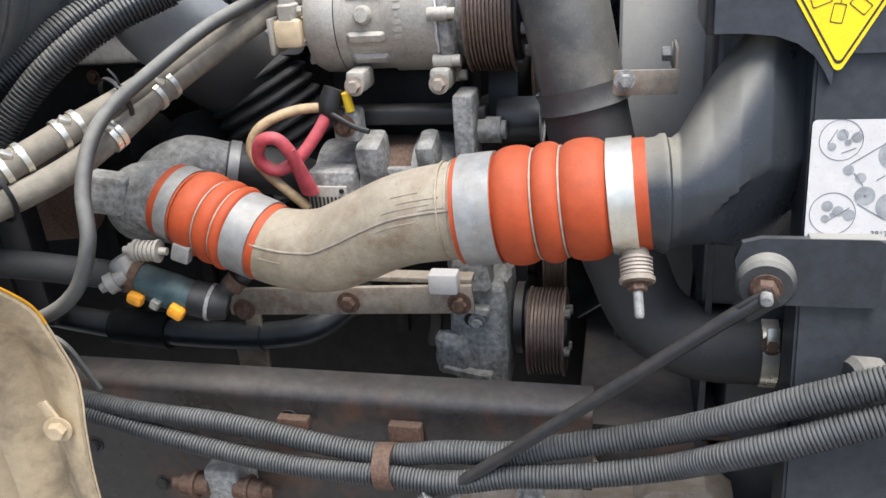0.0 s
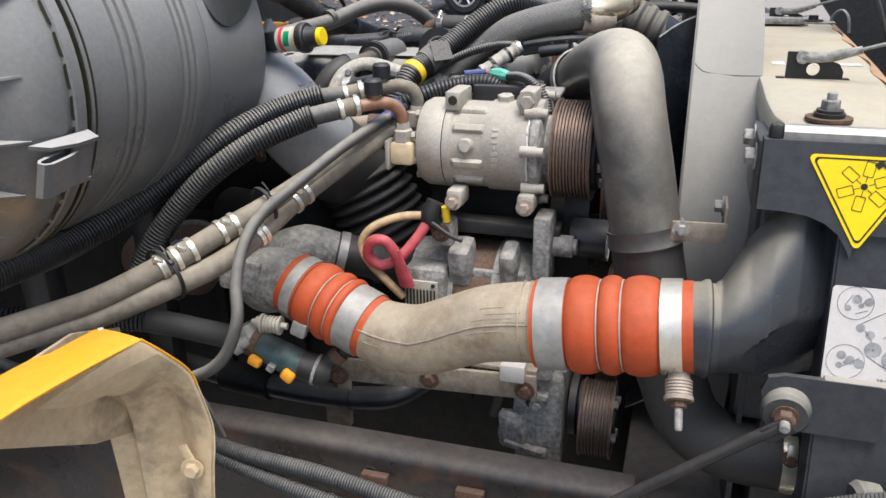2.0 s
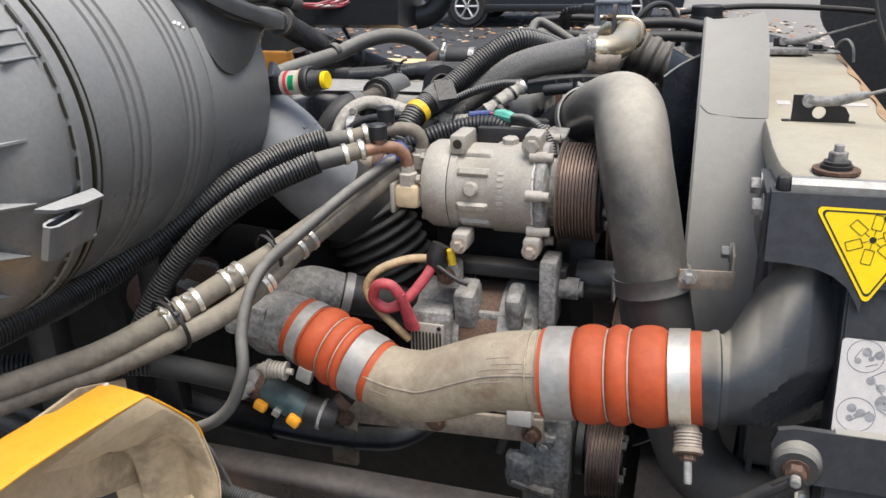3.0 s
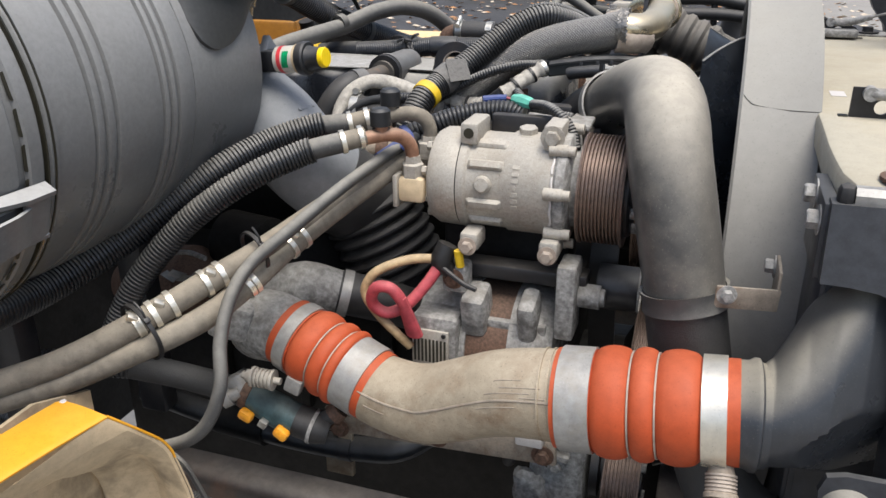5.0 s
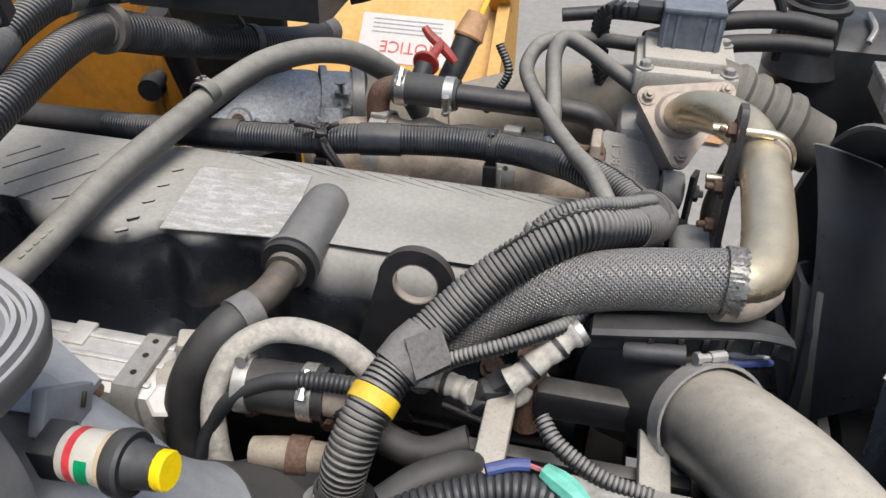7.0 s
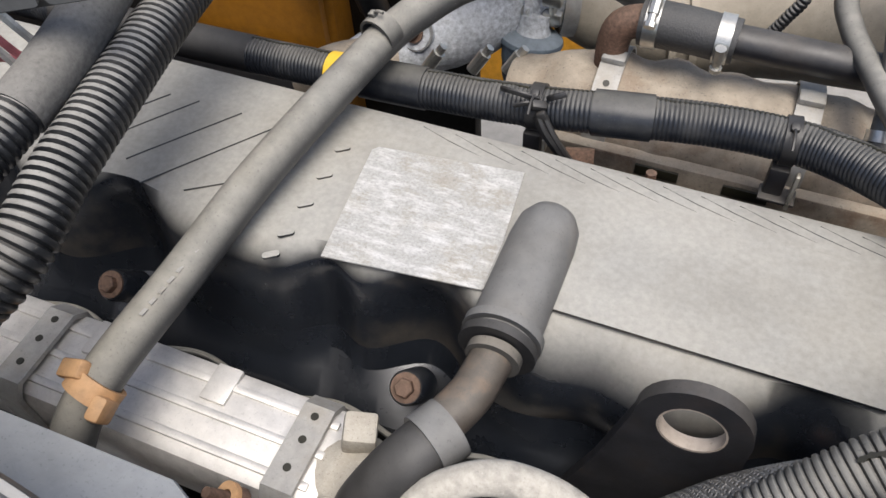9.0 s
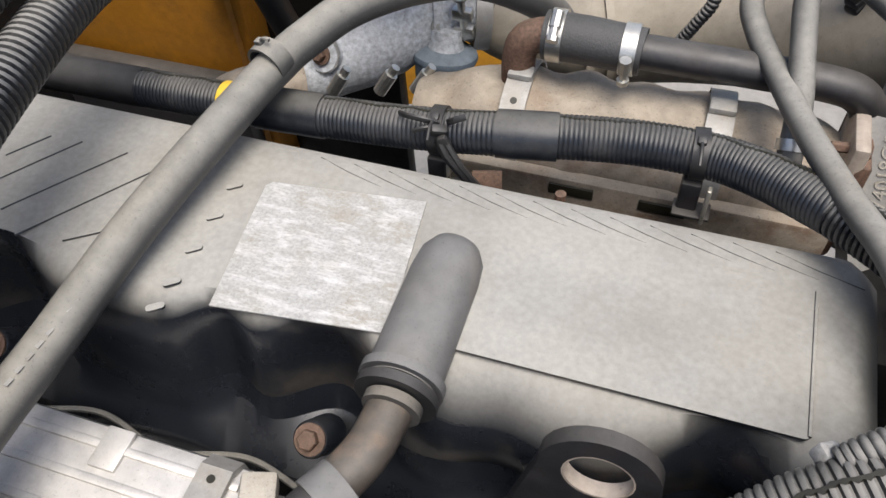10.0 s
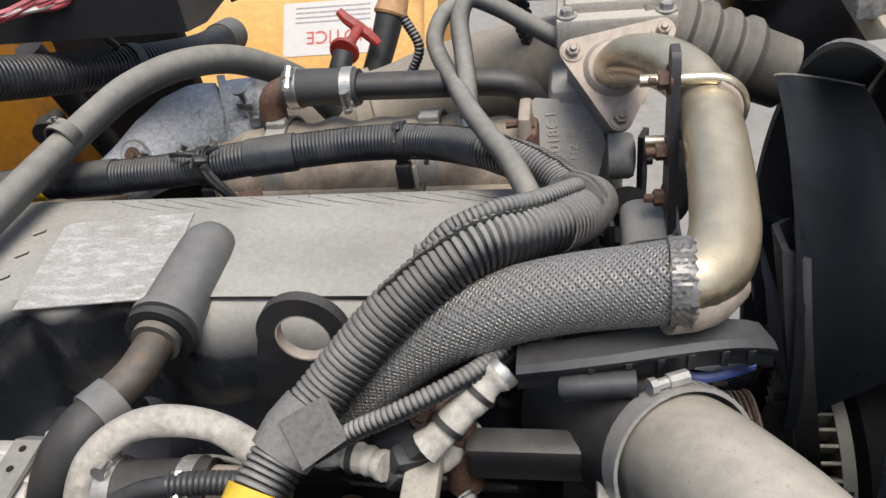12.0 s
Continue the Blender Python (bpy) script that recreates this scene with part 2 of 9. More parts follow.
TIE = mat("black_cable_tie", (0.012, 0.012, 0.013), 0.45, dust=0.1, bump=0)
CAP_BLACK = mat("black_cap", (0.011, 0.012, 0.014), 0.5, dust=0.28, dust_col=(0.18, 0.18, 0.175), bump=0.1)
COPPER = mat("tarnished_copper_tube", (0.3, 0.16, 0.1), 0.5, 0.5, dust=0.5, dust_col=(0.35, 0.29, 0.22), var=0.3)
RED_WIRE = mat("faded_red_cable", (0.42, 0.06, 0.075), 0.6, dust=0.35, dust_col=(0.42, 0.2, 0.18), bump=0.1)
TAN_WIRE = mat("tan_cable", (0.42, 0.3, 0.16), 0.65, dust=0.35, bump=0.1)
BLUE = mat("blue_insulation", (0.035, 0.06, 0.2), 0.5, dust=0.15, bump=0)
GREEN = mat("green_connector", (0.12, 0.48, 0.36), 0.5, dust=0.2, dust_col=(0.4, 0.6, 0.5), bump=0.05)
PINK = mat("pink_wire", (0.5, 0.16, 0.17), 0.5, bump=0)
WHITE_WIRE = mat("white_wire", (0.6, 0.58, 0.52), 0.5, bump=0)
YTAPE = mat("yellow_tape", (0.72, 0.47, 0.015), 0.55, dust=0.15, var=0.15, bump=0.1)
ORANGE_TAG = mat("orange_tab", (0.85, 0.33, 0.02), 0.5, bump=0.05)
CLEAR = mat("clear_indicator_body", (0.52, 0.5, 0.44), 0.25, dust=0.2, dust_col=(0.45, 0.42, 0.35), var=0.1, bump=0)
IND_RED = mat("indicator_red", (0.6, 0.05, 0.06), 0.4, bump=0)
IND_GREEN = mat("indicator_green", (0.0, 0.24, 0.09), 0.4, bump=0)
SIGN_Y = mat("sign_yellow", (0.86, 0.6, 0.0), 0.45, var=0.06, bump=0.02)
SIGN_K = mat("sign_black", (0.02, 0.018, 0.01), 0.5, bump=0)
LABEL = mat("white_label", (0.58, 0.55, 0.52), 0.45, var=0.05, bump=0.02)
LABEL_GREY = mat("label_grey_print", (0.3, 0.3, 0.3), 0.5, bump=0)
LABEL_INK = mat("label_dark_print", (0.16, 0.16, 0.17), 0.5, bump=0)
RED_INK = mat("label_red_print", (0.6, 0.1, 0.08), 0.5, bump=0)
RED_HANDLE = mat("red_handle_plastic", (0.3, 0.025, 0.02), 0.45, dust=0.2, bump=0.05)
BLUE_GREY = mat("blue_grey_cap", (0.13, 0.17, 0.21), 0.55, dust=0.45, dust_col=(0.3, 0.32, 0.33), bump=0.15)
BLUE_CAN = mat("weathered_blue_can", (0.075, 0.10, 0.135), 0.5, dust=0.25, dust_col=(0.2, 0.2, 0.2), var=0.12, bump=0.08)
ACT_GREY = mat("actuator_grey_plastic", (0.1, 0.115, 0.14), 0.45, dust=0.5, dust_col=(0.24, 0.25, 0.26), bump=0.1)
BUCKLE = mat("orange_brown_clip", (0.4, 0.22, 0.1), 0.6, dust=0.4, dust_col=(0.5, 0.36, 0.22), bump=0.1)
DUCT_GREY = mat("grey_duct_plastic", (0.2, 0.21, 0.22), 0.5, dust=0.6, dust_col=(0.36, 0.365, 0.36), var=0.1, bump=0.08)
BEIGE_DUCT = mat("dusty_beige_duct", (0.26, 0.23, 0.18), 0.8, dust=0.8, dust_col=(0.36, 0.32, 0.26), var=0.15, bump=0.15)
BEIGE_TRAY = mat("beige_plastic_tray", (0.55, 0.47, 0.25), 0.5, dust=0.3, var=0.1, bump=0.05)
COOLER = mat("stainless_cooler", (0.60, 0.58, 0.55), 0.32, 0.65, dust=0.4, dust_col=(0.52, 0.49, 0.44), var=0.18, bump=0.1)
TEAL = mat("oily_teal_fitting", (0.05, 0.1, 0.11), 0.5, 0.3, dust=0.4, dust_col=(0.2, 0.19, 0.16), var=0.4, bump=0.2)
ASPHALT = mat("asphalt", (0.05, 0.05, 0.052), 0.9, var=0.5, scale=40, bump=0.6, stain=(0.03, 0.03, 0.03), stain_amt=0.4, stain_scale=1.2)
CONCRETE = mat("concrete_paving", (0.25, 0.235, 0.21), 0.9, var=0.12, scale=30, bump=0.3, stain=(0.16, 0.15, 0.135), stain_amt=0.4, stain_scale=0.8)
KERB = mat("pale_kerb_concrete", (0.6, 0.59, 0.56), 0.85, var=0.15, scale=20, bump=0.3)
LEAF = mat("fallen_leaf", (0.38, 0.2, 0.09), 0.8, var=0.5, scale=3, bump=0)
LEAF_PALE = mat("pale_fallen_leaf", (0.6, 0.5, 0.38), 0.8, var=0.4, scale=3, bump=0)
CAR_PAINT = mat("charcoal_car_paint", (0.02, 0.023, 0.03), 0.22, 0.4, dust=0.1, var=0.05, bump=0)
TYRE = mat("tyre_rubber", (0.02, 0.02, 0.02), 0.8, dust=0.2, bump=0.1)
RIM = mat("alloy_rim", (0.6, 0.6, 0.6), 0.35, 0.7, var=0.1, bump=0)
GLASS_DARK = mat("tinted_car_glass", (0.01, 0.012, 0.014), 0.06, var=0.0, bump=0)
HOOD_INSIDE = mat("hood_liner_dark", (0.028, 0.03, 0.034), 0.6, dust=0.25, bump=0.15)


# ---- mesh helpers ----
def part(name, bm, material, parent=None, label=""):
    """Link a bmesh as one mesh object, under a thing or a part."""
    bmesh.ops.recalc_face_normals(bm, faces=bm.faces[:])
    for e in bm.edges:
        if len(e.link_faces) == 2 and e.calc_face_angle(0.0) > 0.62:
            e.smooth = False
    for f in bm.faces:
        f.smooth = True
    me = bpy.data.meshes.new(name)
    bm.to_mesh(me)
    bm.free()
    me.materials.append(material)
    ob = new(name, me)
    if parent is not None:
        ob.parent = parent
        if parent.parent is None and parent.type == 'EMPTY':
            ob.matrix_parent_inverse = Matrix.Translation(-parent.location)
    if label:
        ob["label"] = label
    return ob


def thing(name, base, label, category, group="", kind=""):
    ob = new(name)
    ob.empty_display_size = 0.05
    ob.location = base
    return tagged(ob, label, category, group, kind)


def shift(ob, x, y, z):
    """Move a thing with all its parts."""
    ob.location = Vector(ob.location) + Vector((x, y, z))
    return ob


def spline(pts, step):
    """Even samples on a Catmull-Rom curve through pts."""
    P = [Vector(p) for p in pts]
    P = [P[0] * 2 - P[1]] + P + [P[-1] * 2 - P[-2]]
    out, us = [], []
    for i in range(1, len(P) - 2):
        a, b, c, d = P[i - 1:i + 3]
        n = max(2, int((c - b).length / step * 1.1) + 1)
        for k in range(n):
            u = k / n
            out.append(0.5 * (2 * b + (c - a) * u + (2 * a - 5 * b + 4 * c - d) * u * u + (3 * b - a - 3 * c + d) * u ** 3))
            us.append(i - 1 + u)
    out.append(P[-2])
    us.append(len(pts) - 1)
    return out, us


def frames_along(pts):
    """Tangent and two side vectors at each sample, with no twist."""
    n = len(pts)
    T = [(pts[min(i + 1, n - 1)] - pts[max(i - 1, 0)]).normalized() for i in range(n)]
    s = T[0].cross(Vector((0, 0, 1)))
    if s.length < 0.1:
        s = T[0].cross(Vector((0, 1, 0)))
    s.normalize()
    out = []
    for t in T:
        s = (s - t * s.dot(t)).normalized()
        out.append((t, s, t.cross(s)))
    return out


def skin(loops, cap=True, closed=False):
    """Quads between loops of equal length; ends capped."""
    bm = bmesh.new()
    V = [[bm.verts.new(p) for p in loop] for loop in loops]
    n = len(V[0])
    pairs = list(zip(V[:-1], V[1:])) + ([(V[-1], V[0])] if closed else [])
    for a, b in pairs:
        for i in range(n):
            j = (i + 1) % n
            bm.faces.new((a[i], a[j], b[j], b[i]))
    if cap and not closed:
        bm.faces.new(V[0][::-1])
        bm.faces.new(V[-1])
    return bm


def tube(pts, r, n=16, step=0.006, pitch=0.0, depth=0.0, cap=True, slit=False, flat=1.0):
    """A hose along pts. r: a number or one a point. pitch, depth: corrugation. slit: a lengthwise split."""
    if pitch:
        step = pitch / 4
    C, us = spline(pts, step)
    if pitch:
        # even arc-length samples so that ribs stay regular
        acc = [0.0]
        for a, b in zip(C[:-1], C[1:]):
            acc.append(acc[-1] + (b - a).length)
        m = max(8, int(acc[-1] / step))
        xs = np.linspace(0, acc[-1], m + 1)
        arr = np.array([tuple(c) for c in C])
        C = [Vector([float(np.interp(x, acc, arr[:, k])) for k in range(3)]) for x in xs]
        us = [float(np.interp(x, acc, us)) for x in xs]
    loops = []
    for i, (c, (t, s, b)) in enumerate(zip(C, frames_along(C))):
        rad = r if not isinstance(r, (list, tuple)) else float(np.interp(us[i], range(len(r)), r))
        if pitch:
            rad -= depth * (0.0, 0.12, 1.0, 0.12)[i % 4]
        loop = []
        for k in range(n):
            a = 2 * math.pi * k / n
            q = rad
            if slit and k == 0:
                q = rad * 0.86
            loop.append(c + s * (q * math.cos(a)) + b * (q * flat * math.sin(a)))
        loops.append(loop)
    return skin(loops, cap)


def lathe(p, axis, prof, n=32, cap=True):
    """Rings (s, r) along axis from p."""
    p, t = Vector(p), Vector(axis).normalized()
    s = t.cross(Vector((0, 0, 1)))
    if s.length < 0.1:
        s = t.cross(Vector((0, 1, 0)))
    s.normalize()
    b = t.cross(s)
    loops = [[p + t * d + s * (max(r, 1e-4) * math.cos(2 * math.pi * k / n)) + b * (max(r, 1e-4) * math.sin(2 * math.pi * k / n)) for k in range(n)]
             for d, r in prof]
    return skin(loops, cap)


def ring_of(p, axis, r_in, r_out, w, n=32):
    """A flat ring of width w, centred on p."""
    return _closed_lathe(p, axis, [(-w / 2, r_in), (-w / 2, r_out), (w / 2, r_out), (w / 2, r_in)], n)


def _closed_lathe(p, axis, prof, n=32):
    p, t = Vector(p), Vector(axis).normalized()
    s = t.cross(Vector((0, 0, 1)))
    if s.length < 0.1:
        s = t.cross(Vector((0, 1, 0)))
    s.normalize()
    b = t.cross(s)
    loops = [[p + t * d + (s * math.cos(2 * math.pi * k / n) + b * math.sin(2 * math.pi * k / n)) * r for d, r in prof] for k in range(n)]
    return skin(loops, closed=True)


def box(c, size, bev=0.002, rot=(0, 0, 0), seg=2):
    bm = bmesh.new()
    bmesh.ops.create_cube(bm, size=1.0)
    bmesh.ops.scale(bm, vec=Vector(size), verts=bm.verts)
    if bev:
        bmesh.ops.bevel(bm, geom=bm.edges[:], offset=min(bev, min(size) * 0.45), segments=seg, affect='EDGES', profile=0.5)
    bmesh.ops.transform(bm, matrix=pose(*c, *rot), verts=bm.verts)
    return bm


def craggy(c, size, amp, seed, bev=0.006, rot=(0, 0, 0), cuts=5):
    """A corroded lump: a bevelled block with its skin pitted and swollen."""
    bm = box((0, 0, 0), size, bev, (0, 0, 0), 1)
    bmesh.ops.subdivide_edges(bm, edges=[e for e in bm.edges if e.calc_length() > 0.012], cuts=cuts, use_grid_fill=True)
    for v in bm.verts:
        q = v.co * 55 + Vector((seed, 2.3 * seed, 0.7))
        v.co += noise.noise_vector(q) * amp + noise.noise_vector(q * 3.1) * amp * 0.45
    bmesh.ops.transform(bm, matrix=pose(*c, *rot), verts=bm.verts)
    return bm


def plate(outline, thick, m, holes=(), bev=0.0):
    """A flat outline in local xy with holes (x, y, r), thickened along local z, placed by the matrix m."""
    bm = bmesh.new()
    loops = [[(x, y) for x, y in outline]]
    for x, y, r in holes:
        loops.append([(x + r * math.cos(2 * math.pi * k / 24), y + r * math.sin(2 * math.pi * k / 24)) for k in range(24)])
    edges = []
    for lp in loops:
        vs = [bm.verts.new((x, y, 0)) for x, y in lp]
        edges += [bm.edges.new((vs[i], vs[(i + 1) % len(vs)])) for i in range(len(vs))]
    bmesh.ops.triangle_fill(bm, use_beauty=True, use_dissolve=False, edges=edges)
    g = bmesh.ops.extrude_face_region(bm, geom=bm.faces[:])
    bmesh.ops.translate(bm, vec=(0, 0, thick), verts=[v for v in g["geom"] if isinstance(v, bmesh.types.BMVert)])
    bmesh.ops.transform(bm, matrix=m, verts=bm.verts)
    return bm


def rounded(w, h, r, n=5, cx=0.0, cy=0.0):
    out = []
    for sx, sy, a0 in ((1, 1, 0), (-1, 1, 90), (-1, -1, 180), (1, -1, 270)):
        for k in range(n):
            a = radians(a0 + 90 * k / (n - 1))
            out.append((cx + sx * (w / 2 - r) + r * math.cos(a), cy + sy * (h / 2 - r) + r * math.sin(a)))
    return out


def facing(p, normal, up=(0, 0, 1)):
    """A matrix at p whose z is normal, x to the right when looked at from outside, y near up."""
    z = Vector(normal).normalized()
    x = Vector(up).cross(z).normalized()
    y = z.cross(x)
    m = Matrix((x, y, z)).transposed().to_4x4()
    m.translation = Vector(p)
    return m


def merge(*bms):
    out = bmesh.new()
    for b in bms:
        me = bpy.data.meshes.new("tmp")
        b.to_mesh(me)
        b.free()
        out.from_mesh(me)
        bpy.data.meshes.remove(me)
    return out


def bolt_mesh(p, axis, r=0.006, h=0.005, washer=True, stud=0.0):
    prof = [(0, r), (h * 0.85, r), (h, r * 0.86)]
    a = Vector(axis).normalized()
    bms = [lathe(Vector(p) + a * (0.0015 if washer else 0), a, prof, 6)]
    if washer:
        bms.append(lathe(p, a, [(0, r * 1.55), (0.0015, r * 1.55)], 20))
    if stud:
        bms.append(lathe(Vector(p) + a * h, a, [(0, r * 0.5), (stud, r * 0.5), (stud + 0.001, r * 0.4)], 12))
    return merge(*bms)


def bolt(p, axis, parent, r=0.006, h=0.005, material=None, washer=True, stud=0.0, name="bolt", label=""):
    return part(name, bolt_mesh(p, axis, r, h, washer, stud), material or ZINC, parent, label)


def band(p, axis, r, w, thick=0.0012, n=40):
    return ring_of(p, axis, r - 0.001, r + thick, w, n)


def worm_clamp(p, axis, r, w, up, parent, material=None, name="hose_clamp", screw=0.010):
    """A worm-drive clamp round a hose: a slotted band with its screw housing, one part with one sub-part."""
    material = material or ZINC
    c = part(name, band(p, axis, r, w), material, parent, "worm-drive steel hose clamp")
    a, u = Vector(axis).normalized(), Vector(up)
    u = (u - a * u.dot(a)).normalized()
    side = a.cross(u)
    q = Vector(p) + u * (r + 0.004)
    hs = lathe(q - side * screw, side, [(0, 0.0045), (screw * 1.2, 0.0045), (screw * 1.2, 0.0032), (screw * 1.9, 0.0032), (screw * 1.9, 0.0048), (screw * 2.3, 0.0048)], 8)
    slots = []
    for k in range(7):
        ang = -0.9 + k * 0.12
        d = (u * math.cos(ang) + side * math.sin(ang))
        m = facing(Vector(p) + d * (r + 0.0012), d, a)
        slots.append(plate([(-0.0007, -w * 0.32), (0.0007, -w * 0.32), (0.0007, w * 0.32), (-0.0007, w * 0.32)], 0.0005, m))
    part("clamp_screw", hs, material, c)
    part("slot_ridges", merge(*slots), material, c)
    return c


def cable_tie(p, axis, r, parent=None, w=0.004, head=(0, 0, 1), material=None, tail=0.02):
    """A plastic tie round a bundle, with its head and cut tail."""
    a = Vector(axis).normalized()
    u = Vector(head)
    u = (u - a * u.dot(a)).normalized()
    q = Vector(p) + u * (r + 0.002)
    m = facing(q, u, a)
    hb = box((0, 0, 0), (0.006, 0.006, 0.005), 0.001)
    bmesh.ops.transform(hb, matrix=m, verts=hb.verts)
    s = a.cross(u)
    tl = tube([q, q + s * tail * 0.5 + u * tail * 0.3, q + s * tail + u * tail * 0.2], 0.0012, 6)
    return part("cable_tie", merge(band(p, a, r, w, 0.0012, 28), hb, tl), material or TIE, parent)


def text_mesh(body, size, m, depth=0.0003):
    """Lettering from the built-in font as a bmesh, placed by m."""
    cu = bpy.data.curves.new("lettering", 'FONT')
    cu.body, cu.size, cu.extrude = body, size, depth
    cu.align_x, cu.align_y = 'CENTER', 'CENTER'
    ob = new("lettering", cu)
    me = bpy.data.meshes.new_from_object(ob.evaluated_get(bpy.context.evaluated_depsgraph_get()))
    bm = bmesh.new()
    bm.from_mesh(me)
    bpy.data.objects.remove(ob)
    bpy.data.curves.remove(cu)
    bpy.data.meshes.remove(me)
    bmesh.ops.transform(bm, matrix=m, verts=bm.verts)
    return bm


# ---- ground and surroundings ----
def ground_z(y):
    return 0.0 if y < 4 else 0.035 * (y - 4)


def strip(name, quads, material, label, category, parent=None, lift=0.0):
    bm = bmesh.new()
    for q in quads:
        bm.faces.new([bm.verts.new((x, y, ground_z(y) + lift)) for x, y in q])
    bmesh.ops.remove_doubles(bm, verts=bm.verts, dist=0.001)
    return tagged(part(name, bm, material), label, category, kind="structure")


strip("ground", [[(-300, -300), (300, -300), (300, 4), (-300, 4)], [(-300, 4), (300, 4), (300, 7.55), (-300, 7.55)],
                 [(-300, 7.55), (300, 7.55), (300, 500), (-300, 500)]], ASPHALT,
      "dark worn asphalt lot scattered with fallen leaves", "ground")
strip("pavement", [[(-60, -6), (60, -6), (60, 4), (-60, 4)], [(-60, 4), (60, 4), (60, 7.55), (-60, 7.55)]], CONCRETE,
      "pale grey paving beside the bus with leaf litter", "pavement", lift=0.006)
strip("road", [[(2.9, 9.6), (60, 9.6), (60, 90), (-30, 90), (-0.1, 15.2)]], CONCRETE, "pale grey concrete roadway beyond the dark lot", "road", lift=0.006)
k0, k1 = ground_z(7.55), ground_z(7.85)
kerb_bm = skin([[Vector((x, 7.55, k0)), Vector((x, 7.55, k0 + 0.1)), Vector((x, 7.58, k0 + 0.13)), Vector((x, 7.85, k1 + 0.13)), Vector((x, 7.85, k1))]
                for x in np.arange(-40, 41, 2.0)])
tagged(part("kerb", kerb_bm, KERB), "pale concrete kerb along the dark lot", "kerb", kind="structure")


def leaf_field(name, material, spots, rng, size):
    """Many small curled leaves lying on the ground, one object."""
    bm = bmesh.new()
    for x, y, z in spots:
        a, s = rng.uniform(0, 6.28), size * rng.uniform(0.5, 1.4)
        u, v = Vector((math.cos(a), math.sin(a), 0)) * s, Vector((-math.sin(a), math.cos(a), 0)) * s * 0.6
        c = Vector((x, y, z + 0.01))
        h = Vector((0, 0, s * rng.uniform(0.1, 0.4)))
        q = [c - u, c - v * 0.8 + h, c + u + h * 0.5, c + v]
        m = bm.verts.new(c)
        vs = [bm.verts.new(p) for p in q]
        for i in range(4):
            bm.faces.new((m, vs[i], vs[(i + 1) % 4]))
    return bm


rng = random.Random(5)
spots = []
for i in range(2600):
    y = rng.uniform(7.95, 17)
    x = rng.uniform(-9, 4 - max(0, (y - 9.6) * 0.5))
    spots.append((x, y, ground_z(y)))
for i in range(1500):
    y = 7.5 - abs(rng.gauss(0, 0.28))
    spots.append((rng.uniform(-6, 5), y, ground_z(y)))
for i in range(120):
    spots.append((rng.uniform(-5, 5), rng.uniform(3, 7), 0.02))
tagged(part("fallen_leaves", leaf_field("leaves", LEAF, spots[::2], rng, 0.055), LEAF), "brown fallen leaves scattered over the lot", "leaf litter", kind="stuff")
tagged(part("pale_fallen_leaves", leaf_field("leaves", LEAF_PALE, spots[1::2], rng, 0.05), LEAF_PALE), "pale dry fallen leaves scattered over the lot", "leaf litter", kind="stuff")


def wheel(car, c, r=0.33, w=0.2):
    ty = part("tyre", _closed_lathe(c, (0, 1, 0), [(-w / 2, r * 0.66), (-w / 2, r * 0.94), (-w / 2 + 0.03, r), (w / 2 - 0.03, r), (w / 2, r * 0.94), (w / 2, r * 0.66)], 36), TYRE, car)
    c = Vector(c)
    spokes = [ring_of(c + Vector((0, -w / 2 + 0.02, 0)), (0, 1, 0), r * 0.58, r * 0.67, 0.05), lathe(c + Vector((0, -w / 2 + 0.005, 0)), (0, 1, 0), [(0, r * 0.13), (0.05, r * 0.16)], 20)]
    for k in range(6):
        a = k * math.pi / 3
        d = Vector((math.cos(a), 0, math.sin(a)))
        spokes.append(tube([c + Vector((0, -w / 2 + 0.02, 0)) + d * r * 0.1, c + Vector((0, -w / 2 + 0.02, 0)) + d * r * 0.6], [0.035, 0.05], 8, 0.1, flat=0.5))
    part("rim", merge(*spokes), RIM, ty)


def parked_car(base):
    x0, y0, z0 = base
    car = thing("parked_car", base, "dark charcoal parked car with silver alloy wheels", "car")

    def P(x, y, z):
        return Vector((x0 + x, y0 + y, z0 + z))
    prof = [(-2.2, 0.45), (-2.25, 0.7), (-2.1, 0.95), (-1.9, 1.0), (-1.45, 1.55), (0.6, 1.6), (1.3, 1.05), (2.15, 0.9), (2.25, 0.65), (2.2, 0.3), (-2.1, 0.3)]
    loops = []
    for y, inset in ((-0.88, 0.06), (-0.9, 0.0), (0.9, 0.0), (0.88, 0.06)):
        loops.append([P(x * (1 - inset * 0.05), y + (0.12 * np.sign(-y) if z > 1.1 else 0), z) for x, z in prof])
    part("body", skin(loops), CAR_PAINT, car)
    for xw in (-1.4, 1.35):
        part("wheel_arch", lathe(P(xw, -0.905, 0.34), (0, 1, 0), [(0, 0.39), (0.02, 0.39)], 32), TYRE, car)
        wheel(car, P(xw, -0.84, 0.33))
        wheel(car, P(xw, 0.84, 0.33))
    for xa, xb, xc, xd in ((-1.75, -1.3, -0.35, -0.35), (-0.28, -0.28, 0.45, 1.05)):
        part("side_window", skin([[P(xa, -0.905, 1.03), P(xd, -0.905, 1.03), P(xc, -0.785, 1.5), P(xb, -0.785, 1.5)],
                                  [P(xa, -0.89, 1.03), P(xd, -0.89, 1.03), P(xc, -0.77, 1.5), P(xb, -0.77, 1.5)]]), GLASS_DARK, car)
    part("sill", box(P(0, -0.9, 0.3), (2.2, 0.06, 0.12), 0.02), BLACK_PLASTIC, car)
    return car


parked_car((-2.5, 14.6, ground_z(14.6)))


